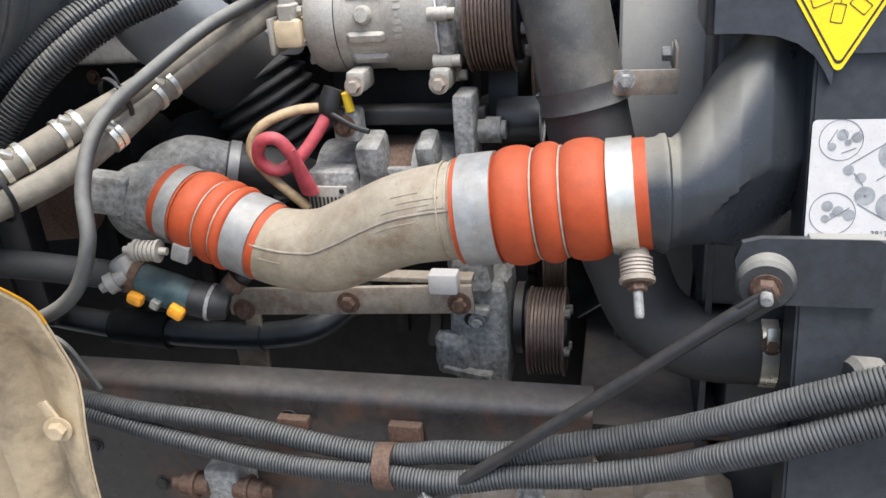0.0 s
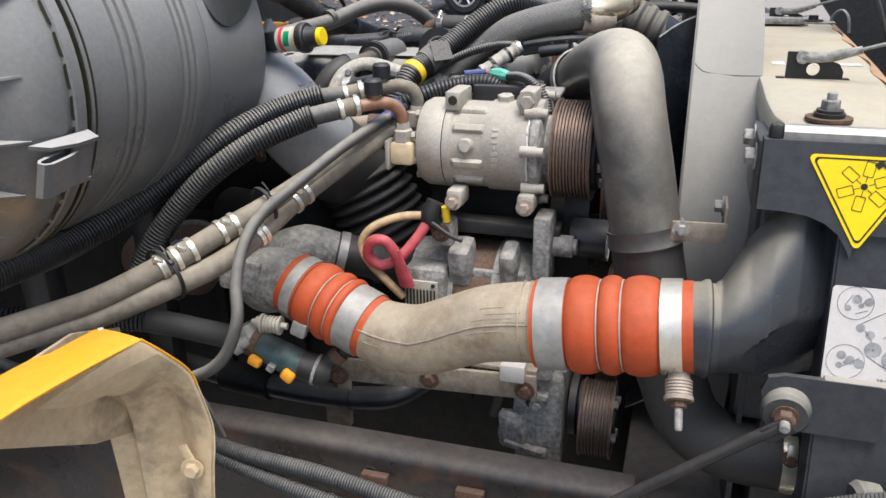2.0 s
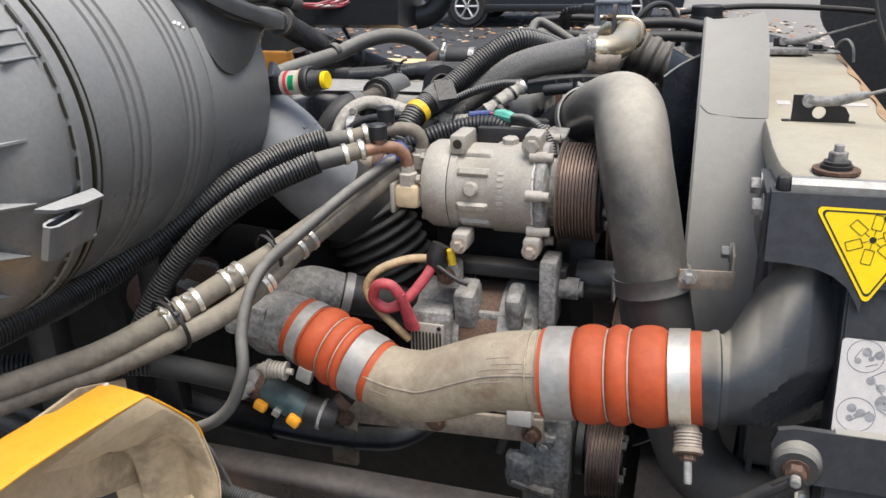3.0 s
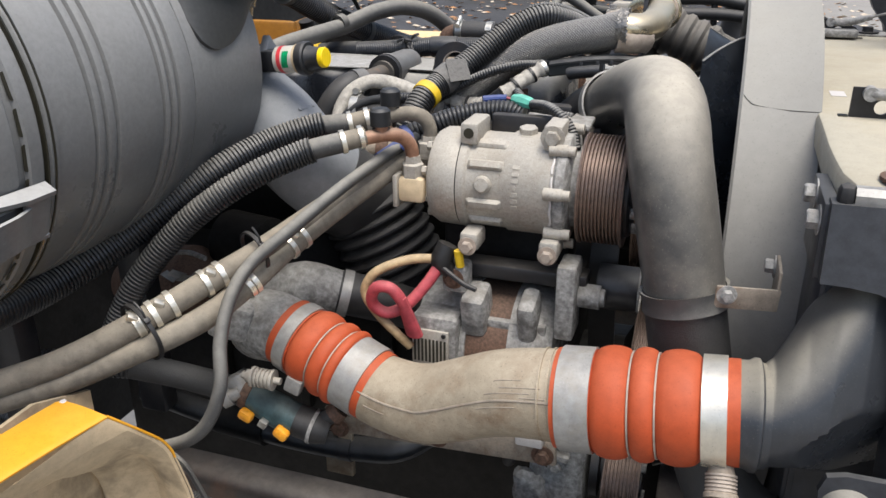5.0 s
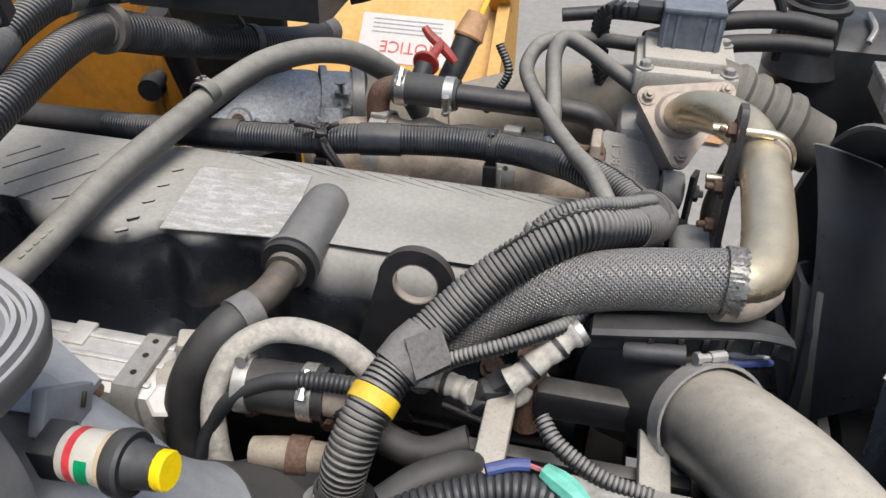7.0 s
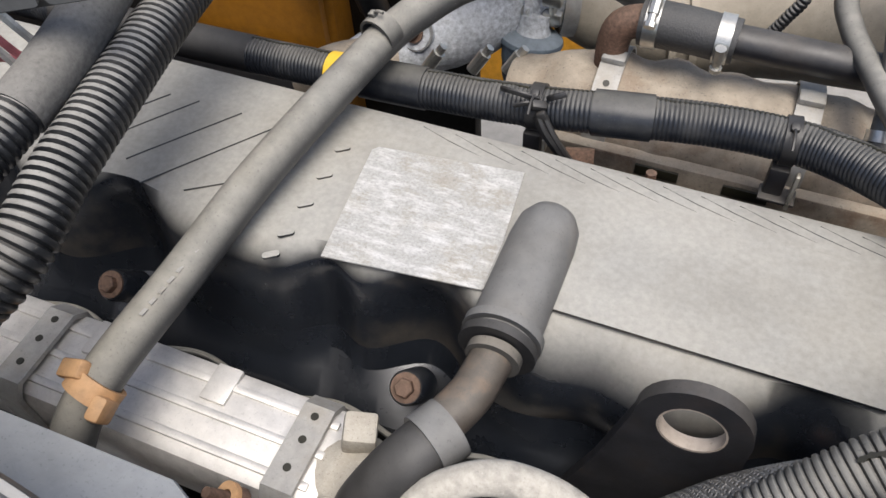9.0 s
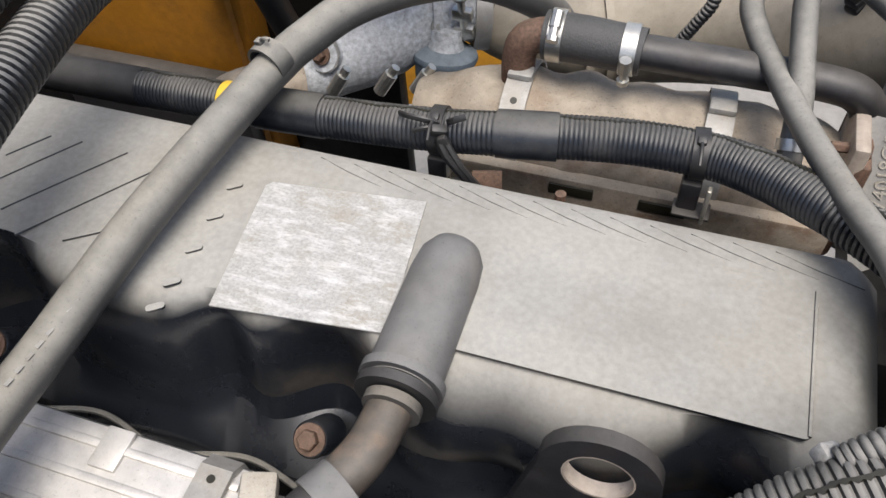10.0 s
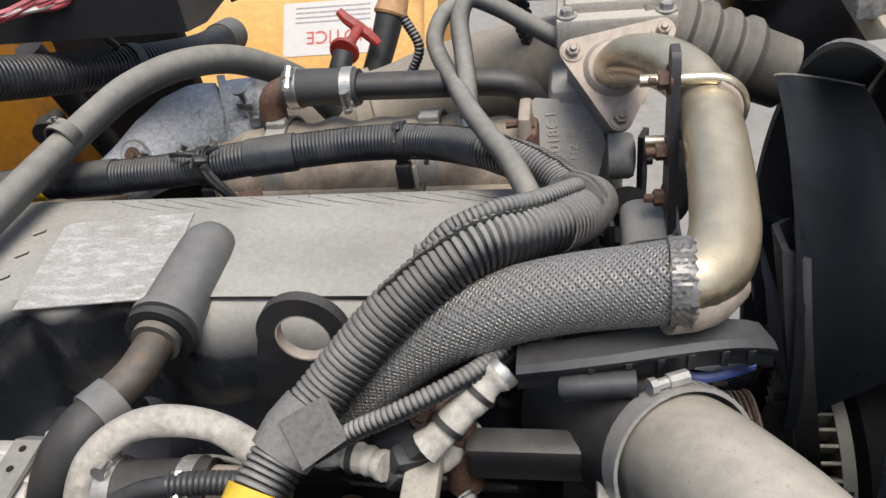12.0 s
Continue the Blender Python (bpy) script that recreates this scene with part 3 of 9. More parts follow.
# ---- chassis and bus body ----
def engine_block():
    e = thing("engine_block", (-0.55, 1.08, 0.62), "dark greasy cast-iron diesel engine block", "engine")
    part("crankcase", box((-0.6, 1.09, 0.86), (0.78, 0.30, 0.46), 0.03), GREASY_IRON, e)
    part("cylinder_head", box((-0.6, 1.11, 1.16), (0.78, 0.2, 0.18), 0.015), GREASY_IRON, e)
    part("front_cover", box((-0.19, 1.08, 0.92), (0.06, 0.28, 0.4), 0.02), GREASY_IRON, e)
    # added block: its near-black stands in for the shaded gap
    part("dark_gap_block", box((-0.10, 1.05, 0.77), (0.17, 0.30, 0.34), 0.03), GREASY_IRON, e)
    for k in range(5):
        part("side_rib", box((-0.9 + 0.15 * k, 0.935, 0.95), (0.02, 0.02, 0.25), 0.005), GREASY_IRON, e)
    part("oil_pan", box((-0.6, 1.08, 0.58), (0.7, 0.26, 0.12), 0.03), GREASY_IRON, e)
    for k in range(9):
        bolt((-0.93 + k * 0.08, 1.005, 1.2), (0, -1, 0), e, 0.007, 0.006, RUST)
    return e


engine_block()
gh = thing("gear_housing", (-0.19, 1.21, 0.9), "black greasy gear housing at the front of the engine", "engine casting")
part("body", box((-0.165, 1.235, 1.165), (0.13, 0.11, 0.28), 0.025), GREASY_IRON, gh)
part("boss", lathe((-0.15, 1.245, 1.29), (0, -0.15, 1), [(0, 0.035), (0.03, 0.033), (0.036, 0.02), (0.05, 0.018)], 28), GREASY_IRON, gh)
part("web", box((-0.185, 1.20, 1.32), (0.006, 0.05, 0.07), 0.002, (0, 0, 15)), CAP_BLACK, gh)
part("web", box((-0.168, 1.185, 1.325), (0.005, 0.03, 0.08), 0.002, (0, 0, 8)), CAP_BLACK, gh)
part("cover", lathe((-0.09, 1.20, 1.22), (1, 0, 0), [(0, 0.07), (0.012, 0.066), (0.018, 0.05)], 32), GREASY_IRON, gh)
for k in range(6):
    a = 2 * math.pi * k / 6
    bolt((-0.088, 1.20 + 0.062 * math.cos(a), 1.22 + 0.062 * math.sin(a)), (1, 0, 0), gh, 0.006, 0.016, DARK_STEEL)
shift(gh, 0.0, 0.0, -0.022)


def frame_rail(y, sgn, label):
    """A pressed channel rail with rounded top flange."""
    r = thing("frame_rail", (-0.9, y, 0.70), label, "chassis rail")
    sec = [(0, 0.0), (0, 0.219), (0.002, 0.227), (0.007, 0.234), (0.015, 0.237), (0.042, 0.237), (0.042, 0.230), (0.018, 0.229), (0.009, 0.221), (0.009, 0.016), (0.042, 0.008), (0.042, 0.0)]
    loops = [[Vector((x, y + sgn * a, 0.70 + b)) for a, b in sec] for x in (-2.2, -1.2, -0.5, -0.012)]
    part("channel", skin(loops), RAIL_PAINT, r)
    return r


rail = frame_rail(0.61, 1, "black painted steel chassis rail, dusty and rust-spotted")
frame_rail(1.5, -1, "black painted steel chassis rail behind the engine")
for x, z in ((-0.34, 0.9), (-0.52, 0.79), (-0.6, 0.84)):
    bolt((x, 0.61, z), (0, -1, 0), rail, 0.007, 0.005, DARK_STEEL)
part("clip_tab", box((-0.205, 0.602, 0.885), (0.036, 0.012, 0.05), 0.002), RUST, rail, "rusty clip tab")
part("small_bracket", box((-0.33, 0.6, 0.903), (0.036, 0.012, 0.014), 0.002), RUST, rail)

# lower chassis fittings below the rail
sp = thing("shackle_bolt_assembly", (-0.41, 0.59, 0.80), "rusty grey suspension shackle with two through bolts", "suspension fitting")
part("block", box((-0.41, 0.585, 0.825), (0.04, 0.05, 0.07), 0.006), OLD_ALU, sp)
for sx in (-1, 1):
    part("bolt", lathe((-0.41, 0.565, 0.835), (sx, 0, 0), [(0.015, 0.011), (0.03, 0.011), (0.03, 0.016), (0.034, 0.016), (0.034, 0.012), (0.048, 0.012), (0.05, 0.007), (0.06, 0.007)], 14), RUST, sp)
part("strap", box((-0.40, 0.56, 0.79), (0.05, 0.012, 0.06), 0.003), CLAMP, sp)
sb = thing("spring_bracket", (0.02, 0.62, 0.70), "tan dusty cast spring bracket under the rail", "chassis bracket")
part("casting", skin([[Vector((x, yy, z)) for x, z in ((-0.2, 0.70), (-0.19, 0.8), (-0.13, 0.835), (-0.04, 0.85), (-0.02, 0.835), (0.03, 0.835), (0.05, 0.85), (0.1, 0.855), (0.13, 0.83), (0.13, 0.7))] for yy in (0.60, 0.72)]), SHIELD, sb)
bolt((-0.075, 0.60, 0.832), (0, -1, 0), sb, 0.010, 0.010, OLD_ALU)
bolt((-0.17, 0.60, 0.818), (0, -1, 0), sb, 0.012, 0.014, OLD_ALU)
part("spacer", box((0.01, 0.63, 0.72), (0.5, 0.08, 0.1), 0.01), RAIL_PAINT, sb)

# under-body crossmember that closes the view below the engine
xm = thing("crossmember", (-0.3, 1.05, 0.58), "dark steel crossmember under the engine", "chassis crossmember")
part("beam", box((0.05, 1.05, 0.78), (0.12, 0.8, 0.2), 0.015), RAIL_PAINT, xm)
part("flange", box((0.05, 1.05, 0.885), (0.16, 0.8, 0.012), 0.003), RAIL_PAINT, xm)


# ---- charge-air pipe with its two hoses ----
def silicone_hose(label, c0, c1, r, bulges, side_screw):
    """A humped silicone coupling from c0 to c1 with two T-bolt band clamps and ring wires."""
    c0, c1 = Vector(c0), Vector(c1)
    ax = (c1 - c0)
    L = ax.length
    ax.normalize()
    h = thing("silicone_hose", c0, label, "hose", "orange couplings")
    prof = [(0, r - 0.004), (0, r), (L * bulges[0][0], r)]
    for a, b in bulges:
        n = 9
        for k in range(n + 1):
            u = k / n
            prof.append((L * (a + (b - a) * u), r - 0.0016 + 0.0066 * math.sin(math.pi * u) ** 0.5))
    prof += [(L * 0.86, r), (L, r), (L, r - 0.004)]
    part("coupling", lathe(c0, ax, prof, 56), ORANGE, h)
    for a in sorted({b for pair in bulges for b in pair})[1:-1]:
        part("ring_wire", ring_of(c0 + ax * (L * a), ax, r - 0.003, r + 0.0010, 0.0015, 56), FLANGE, h, "thin tarnished reinforcing ring")
    return h, c0, ax, L


hr, c0, ax, L = silicone_hose("orange humped silicone coupling with steel band clamps on the charge pipe", (-0.125, 0.583, 1.159), (0.034, 0.582, 1.1765), 0.047,
                              ((0.22, 0.426), (0.426, 0.57), (0.57, 0.80)), 1)
part("band_clamp", band(c0 + ax * (L * 0.123), ax, 0.047, 0.030, 0.0022, 56), CLAMP, hr, "dull grey T-bolt band clamp")
part("band_clamp", band(c0 + ax * (L * 0.87), ax, 0.047, 0.0206, 0.0022, 56), BRIGHT_BAND, hr, "bright steel T-bolt band clamp")
cl, td = Vector((0.024, 0.551, 1.134)), Vector((0.078, -0.665, -0.742)).normalized()
tb = part("t_bolt", lathe(cl, td, [(-0.006, 0.010), (0.0, 0.0112), (0.003, 0.0122), (0.017, 0.0122), (0.019, 0.0145), (0.0225, 0.0145), (0.0235, 0.009)], 28), SHIELD, hr, "tarnished T-bolt with spring and nut")
part("nut", bolt_mesh(cl + td * 0.0225, td, 0.0078, 0.006), RUST, tb)
part("stud", lathe(cl + td * 0.026, td, [(0, 0.0040), (0.024, 0.0040), (0.026, 0.003)], 12), OLD_ALU, tb)
for k in range(5):
    part("spring_coil", ring_of(cl + td * (0.0035 + 0.0032 * k), td, 0.0105, 0.0134, 0.0018, 24), FLANGE, tb)

hl, c0, ax, L = silicone_hose("orange humped silicone coupling, smaller, with steel band clamps", (-0.447, 0.645, 1.142), (-0.329, 0.622, 1.105), 0.0400,
                              ((0.21, 0.44), (0.44, 0.60), (0.60, 0.71)), -1)
part("band_clamp", band(c0 + ax * (L * 0.135), ax, 0.0400, 0.015, 0.002, 56), CLAMP, hl, "dull grey T-bolt band clamp")
part("band_clamp", band(c0 + ax * (L * 0.82), ax, 0.0400, 0.028, 0.002, 56), CLAMP, hl, "dull grey T-bolt band clamp")
cs = Vector((-0.436, 0.600, 1.104))
sc = part("t_bolt", lathe(cs, (-1, -0.1, 0.06), [(0, 0.004), (0.008, 0.004), (0.008, 0.0118), (0.011, 0.0118), (0.012, 0.009), (0.03, 0.009), (0.031, 0.0118), (0.034, 0.0118), (0.034, 0.0075), (0.040, 0.0075), (0.040, 0.0045), (0.046, 0.004)], 24), CAST_ALU, hl, "zinc T-bolt with a coil spring")
for k in range(4):
    part("spring_coil", ring_of(cs + Vector((-1, -0.1, 0.06)).normalized() * (0.014 + k * 0.0046), (-1, -0.1, 0.06), 0.0085, 0.0108, 0.0024, 20), CAST_ALU, sc)
part("clamp_lug", box((-0.42, 0.601, 1.103), (0.02, 0.012, 0.02), 0.003, (0, 20, 0)), CLAMP, hl)

cp = thing("charge_air_pipe", (-0.25, 0.58, 1.1), "dusty beige aluminium charge-air pipe with an S-bend and weld seam", "pipe")
pipe_pts = [(-0.345, 0.626, 1.109), (-0.327, 0.621, 1.104), (-0.294, 0.613, 1.103), (-0.264, 0.608, 1.107), (-0.237, 0.603, 1.119), (-0.208, 0.598, 1.134), (-0.180, 0.594, 1.146), (-0.148, 0.590, 1.154), (-0.105, 0.585, 1.161)]
part("pipe", tube(pipe_pts, [0.039, 0.039, 0.0405, 0.0415, 0.0415, 0.0415, 0.0425, 0.0435, 0.0445], 40, 0.005), DUSTY_ALU, cp)
seam = []
C, us = spline(pipe_pts, 0.006)
for c, (t, s, b) in zip(C, frames_along(C)):
    d = Vector((0.02, -0.93, 0.36))
    d = (d - t * d.dot(t)).normalized()
    seam.append(c + d * float(np.interp(us[len(seam)], range(9), [0.039, 0.039, 0.0405, 0.0415, 0.0415, 0.0415, 0.0425, 0.0435, 0.0445])))
part("weld_seam", tube(seam[3:-3], 0.0013, 6, 0.004), SHIELD, cp, "thin rust-tinted weld seam")
radii = [0.039, 0.039, 0.0405, 0.0415, 0.0415, 0.0415, 0.0425, 0.0435, 0.0445]
for dy, dz, i0, i1 in ((-0.86, 0.50, -17, -7), (-0.80, 0.60, -14, -5), (-0.97, 0.22, -19, -10), (-0.90, 0.42, -10, -4), (-0.7, 0.72, -15, -9), (-0.99, 0.1, 6, 12)):
    mark = []
    for i, (c, (t, s, b)) in enumerate(zip(C, frames_along(C))):
        d = Vector((0.02, dy, dz))
        d = (d - t * d.dot(t)).normalized()
        mark.append(c + d * (float(np.interp(us[i], range(9), radii)) - 0.0001))
    part("rust_scratch", tube(mark[i0:i1], 0.0006, 6, 0.004), SHIELD, cp, "thin rusty scratch")
for e in (0.012, 0.004):
    part("bead", ring_of((-0.126 - e, 0.5875, 1.1585 - e * 0.1), (1, 0, 0.1), 0.042, 0.0445, 0.0015, 40), DUSTY_ALU, cp)

ci = thing("turbo_outlet_elbow", (-0.49, 0.65, 1.12), "grimy cast aluminium compressor outlet elbow", "engine casting")
part("elbow", tube([(-0.445, 0.636, 1.146), (-0.470, 0.641, 1.148), (-0.495, 0.654, 1.141), (-0.512, 0.680, 1.125), (-0.520, 0.73, 1.105), (-0.522, 0.80, 1.09)], [0.038, 0.0405, 0.042, 0.042, 0.043, 0.046], 32, 0.006), OLD_ALU, ci)
part("flange_ring", ring_of((-0.521, 0.765, 1.098), (0, 1, -0.2), 0.04, 0.054, 0.014), OLD_ALU, ci)
shift(ci, 0.005, 0.010, -0.007)
part("boss", box((-0.505, 0.62, 1.16), (0.05, 0.03, 0.045), 0.010, (0, 15, 20)), OLD_ALU, ci)
tc = thing("turbocharger", (-0.5, 0.86, 1.1), "dirty turbocharger with a cast compressor housing", "turbocharger")
part("compressor_housing", tube([(-0.545, 0.745, 1.115), (-0.512, 0.740, 1.140), (-0.476, 0.742, 1.150), (-0.445, 0.752, 1.146), (-0.425, 0.760, 1.140)], [0.024, 0.030, 0.033, 0.028, 0.025], 28), OLD_ALU, tc)
part("outlet_band", band((-0.430, 0.757, 1.142), (0.02, 0.008, -0.006), 0.0285, 0.012), CLAMP, tc)
part("outlet_hose", tube([(-0.438, 0.755, 1.144), (-0.415, 0.765, 1.137), (-0.38, 0.79, 1.12), (-0.35, 0.83, 1.09)], 0.0275, 24), BLACK_RUBBER, tc)
part("back_plate", lathe((-0.52, 0.86, 1.12), (0.75, -0.6, 0.25), [(-0.05, 0.05), (-0.02, 0.062), (0.02, 0.062), (0.03, 0.05)], 36), GREASY_IRON, tc)
part("turbine_housing", lathe((-0.74, 0.83, 1.075), (1, 0, 0.1), [(-0.1, 0.03), (-0.06, 0.06), (0.03, 0.06), (0.06, 0.03)], 32), RUST, tc)
part("heat_shield", lathe((-0.65, 0.89, 1.13), (1, -0.2, 0), [(-0.05, 0.03), (-0.04, 0.045), (0.04, 0.045), (0.05, 0.03)], 24), GREASY_IRON, tc)
part("shield_edge", tube([(-0.73, 0.775, 1.145), (-0.70, 0.77, 1.155), (-0.665, 0.765, 1.163), (-0.635, 0.76, 1.160)], 0.0035, 8), OLD_ALU, tc)
for k in range(4):
    part("foil_scrap", plate([(-0.012, -0.004), (0.010, -0.006), (0.014, 0.003), (-0.006, 0.006)], 0.0008, pose(-0.70 + 0.012 * k, 0.762, 1.125 + 0.004 * (k % 2), 60 + 25 * k, 20, 40 * k)), CLAMP, tc)

# ---- radiator, charge-air cooler and fan shroud ----
SLOPE = 0.2


def face_y(z):
    """The side face of the radiator package leans a little outwards below."""
    return 0.585 + SLOPE * (z - 1.232)


FACE_N = Vector((0, -1, SLOPE)).normalized()
rad = thing("radiator", (0.3, 1.05, 0.7), "black radiator and charge-air cooler package under a dusty beige top", "radiator")


def slab(x0, x1, z0, z1, out, depth):
    """A slab lying on the leaning side face: proud by out, depth thick inwards."""
    a = [Vector((x, face_y(z) - out, z)) for x, z in ((x0, z0), (x1, z0), (x1, z1), (x0, z1))]
    b = [p + Vector((0, depth, 0)) for p in a]
    bm = skin([a, b])
    bmesh.ops.bevel(bm, geom=bm.edges[:], offset=0.0025, segments=2, affect='EDGES')
    return bm


part("side_panel", slab(0.152, 0.62, 0.72, 1.345, 0.0, 0.05), PANEL_BLACK, rad)
part("core", box((0.185, 1.08, 1.02), (0.14, 0.86, 0.66), 0.01), PANEL_BLACK, rad)
# upper bracket with a cut-out arch over the cooler horn
arch = [(0.078, 1.302), (0.078, 1.366), (0.62, 1.370), (0.62, 1.285), (0.165, 1.285), (0.163, 1.262), (0.158, 1.272), (0.150, 1.284), (0.138, 1.293), (0.122, 1.299), (0.1, 1.3015)]
pts_a = [Vector((x, face_y(z) - 0.006, z)) for x, z in arch]
part("upper_bracket", skin([pts_a, [p + Vector((0, 0.02, 0)) for p in pts_a]]), PANEL_BLACK, rad)
part("bracket_end_tab", box((0.08, 0.66, 1.33), (0.012, 0.09, 0.066), 0.002), PANEL_BLACK, rad)
for y, z in ((0.676, 1.352), (0.632, 1.343)):
    bolt((0.0745, y, z), (-1, 0, 0), rad, 0.0085, 0.009, OLD_ALU)
plate_rows = []
for u in np.linspace(0, 1, 25):
    y = 0.616 + 0.93 * u
    z = float(np.interp(y, (0.616, 0.625, 0.66, 0.80, 0.95, 1.55), (1.3755, 1.3790, 1.3805, 1.3870, 1.3892, 1.3900)))
    xl = float(np.interp(y, (0.616, 0.63, 0.66, 0.72, 1.55), (0.101, 0.091, 0.086, 0.083, 0.083)))
    xr = float(np.interp(y, (0.616, 0.84, 1.10, 1.55), (0.206, 0.220, 0.233, 0.252)))
    plate_rows.append([Vector((x, y, z + h)) for x, h in ((xl, -0.03), (xl, -0.006), (xl + 0.002, -0.0018), (xl + 0.006, 0), (xl + 0.05, 0.0004), (xr - 0.05, 0.0004), (xr - 0.008, 0), (xr, -0.004), (xr, -0.03))])
top = part("top_plate", skin(plate_rows), TANK, rad, "beige dust-covered top plate")
part("front_lip", skin([[Vector((x, y, z)) for y, z in ((0.610, 1.3625), (0.6095, 1.373), (0.6135, 1.3785), (0.620, 1.3790), (0.622, 1.3625))] for x in (0.0945, 0.21)]), CLAMP, rad, "pale grey rolled front lip")
part("rubber_edge", box((0.0885, 0.617, 1.3705), (0.013, 0.018, 0.020), 0.006), BLACK_RUBBER, rad)
part("rust_edge", skin([[Vector((float(np.interp(y, (0.616, 0.84, 1.10, 1.55), (0.206, 0.220, 0.233, 0.252))) + dx, y, float(np.interp(y, (0.616, 0.66, 0.80, 0.95, 1.55), (1.3745, 1.3805, 1.3870, 1.3892, 1.3900))) + dz)) for dx, dz in ((-0.007 - 0.004 * math.sin(y * 37), 0.0009), (0.002, -0.001), (0.005, -0.010), (0.003, -0.030))] for y in np.linspace(0.62, 1.546, 40)]), TANK_RUST, rad, "rust-stained tank edge")
tbm = merge(lathe((0.1345, 0.6395, 1.3800), (0, 0, 1), [(0, 0.021), (0.003, 0.021)], 28))
part("washer", tbm, RUST, rad)
part("washer", lathe((0.1345, 0.6395, 1.3830), (0, 0, 1), [(0, 0.014), (0.004, 0.014), (0.004, 0.012), (0.007, 0.012)], 28), DARK_STEEL, rad)
part("nut", lathe((0.1345, 0.6395, 1.3900), (0, 0, 1), [(0, 0.0085), (0.008, 0.0085), (0.009, 0.0075)], 6), OLD_ALU, rad)
part("stud", lathe((0.1345, 0.6395, 1.3990), (0, 0, 1), [(0, 0.0045), (0.006, 0.0045), (0.007, 0.003)], 12), OLD_ALU, rad)
part("washer", lathe((0.214, 1.50, 1.3925), (0, 0, 1), [(0, 0.018), (0.004, 0.018), (0.004, 0.009), (0.012, 0.008)], 20), DARK_STEEL, rad)
part("corner_tab", box((0.214, 1.505, 1.3915), (0.075, 0.05, 0.004), 0.001), OLD_ALU, rad)
part("corner_loop", tube([(0.245, 1.52, 1.385), (0.252, 1.51, 1.408), (0.263, 1.50, 1.414), (0.272, 1.49, 1.402), (0.276, 1.485, 1.375)], 0.004, 8, flat=0.5), CLAMP, rad)


def hold_cable(x, y, z):
    """A folded tab with a hole, a swaged eye and the wire rope that holds the open hood."""
    t = thing("hood_cable", (x, y, z), "grey hood restraint cable hooked to a folded black tab", "cable", "hood cables")
    m = facing((x, y, z), (0, -1, 0))
    part("tab", plate([(-0.026, 0.0), (0.035, 0.0), (0.035, 0.010), (0.030, 0.018), (0.022, 0.021), (0.004, 0.021), (-0.006, 0.026), (-0.010, 0.031), (-0.026, 0.031)], 0.0035, m, ((0.003, 0.0115, 0.0072),)), DARK_STEEL, t)
    for dx in (-0.031, 0.038):
        part("slot", box((x + dx, y, z + 0.0008), (0.009, 0.010, 0.002), 0.0005), SIGN_K, t)
    part("swage", tube([(x - 0.010, y - 0.006, z + 0.0255), (x + 0.012, y - 0.012, z + 0.0265), (x + 0.026, y - 0.016, z + 0.030), (x + 0.048, y - 0.022, z + 0.037)], [0.0062, 0.0058, 0.0060, 0.0042], 12), OLD_ALU, t)
    part("eye_pin", lathe((x - 0.010, y - 0.012, z + 0.0255), (0, 1, 0), [(0, 0.0072), (0.014, 0.0072)], 16), OLD_ALU, t)
    part("wire_rope", tube([(x + 0.046, y - 0.021, z + 0.0365), (x + 0.2, y - 0.06, z + 0.090), (x + 0.44, y - 0.12, z + 0.19), (x + 0.76, y - 0.2, z + 0.39)], 0.0020, 8, 0.05), OLD_ALU, t)
    return t


hold_cable(0.137, 0.838, 1.3872)
hold_cable(0.158, 1.45, 1.3902)
part("tank_sticker", box((0.1125, 0.948, 1.3896), (0.016, 0.030, 0.0006), 0), LABEL, rad)
part("tank_sticker", box((0.182, 0.948, 1.3899), (0.055, 0.022, 0.0006), 0), LABEL, rad)


horn = thing("cooler_end_tank", (0.1, 0.65, 1.1), "black moulded charge-air cooler end tank with a round inlet horn", "cooler tank")
part("collar", lathe((0.025, 0.582, 1.1755), (1, 0.05, 0.03), [(0, 0.040), (0, 0.046), (0.014, 0.047), (0.018, 0.0495), (0.022, 0.0495), (0.024, 0.046), (0.030, 0.045)], 48), HORN, horn)


def horn_front(x, z, hi, lo):
    """Front of the horn: a round bulge that fades into the tank, cut off by a flat oblique facet."""
    zc, hz = (hi + lo) / 2, (hi - lo) / 2
    s = max(-1.0, min(1.0, (z - zc) / hz))
    d = float(np.interp(x, (0.05, 0.07, 0.10, 0.125, 0.145, 0.17), (0.0445, 0.047, 0.045, 0.032, 0.012, 0.004)))
    yb = float(np.interp(x, (0.05, 0.07, 0.10, 0.125, 0.145, 0.17), (0.5845, 0.590, 0.598, 0.602, 0.604, 0.606)))
    y = yb - d * math.sqrt(1 - s * s) + 0.30 * max(0.0, z - 1.185) * min(1.0, (x - 0.05) / 0.03)
    dist = (x - 0.066) * 0.68 - (z - 1.152) * 0.74
    along = (x - 0.066) * 0.73 + (z - 1.152) * 0.67
    return max(y, 0.5435 + 0.34 * along + 0.85 * dist) if dist > 0 else y


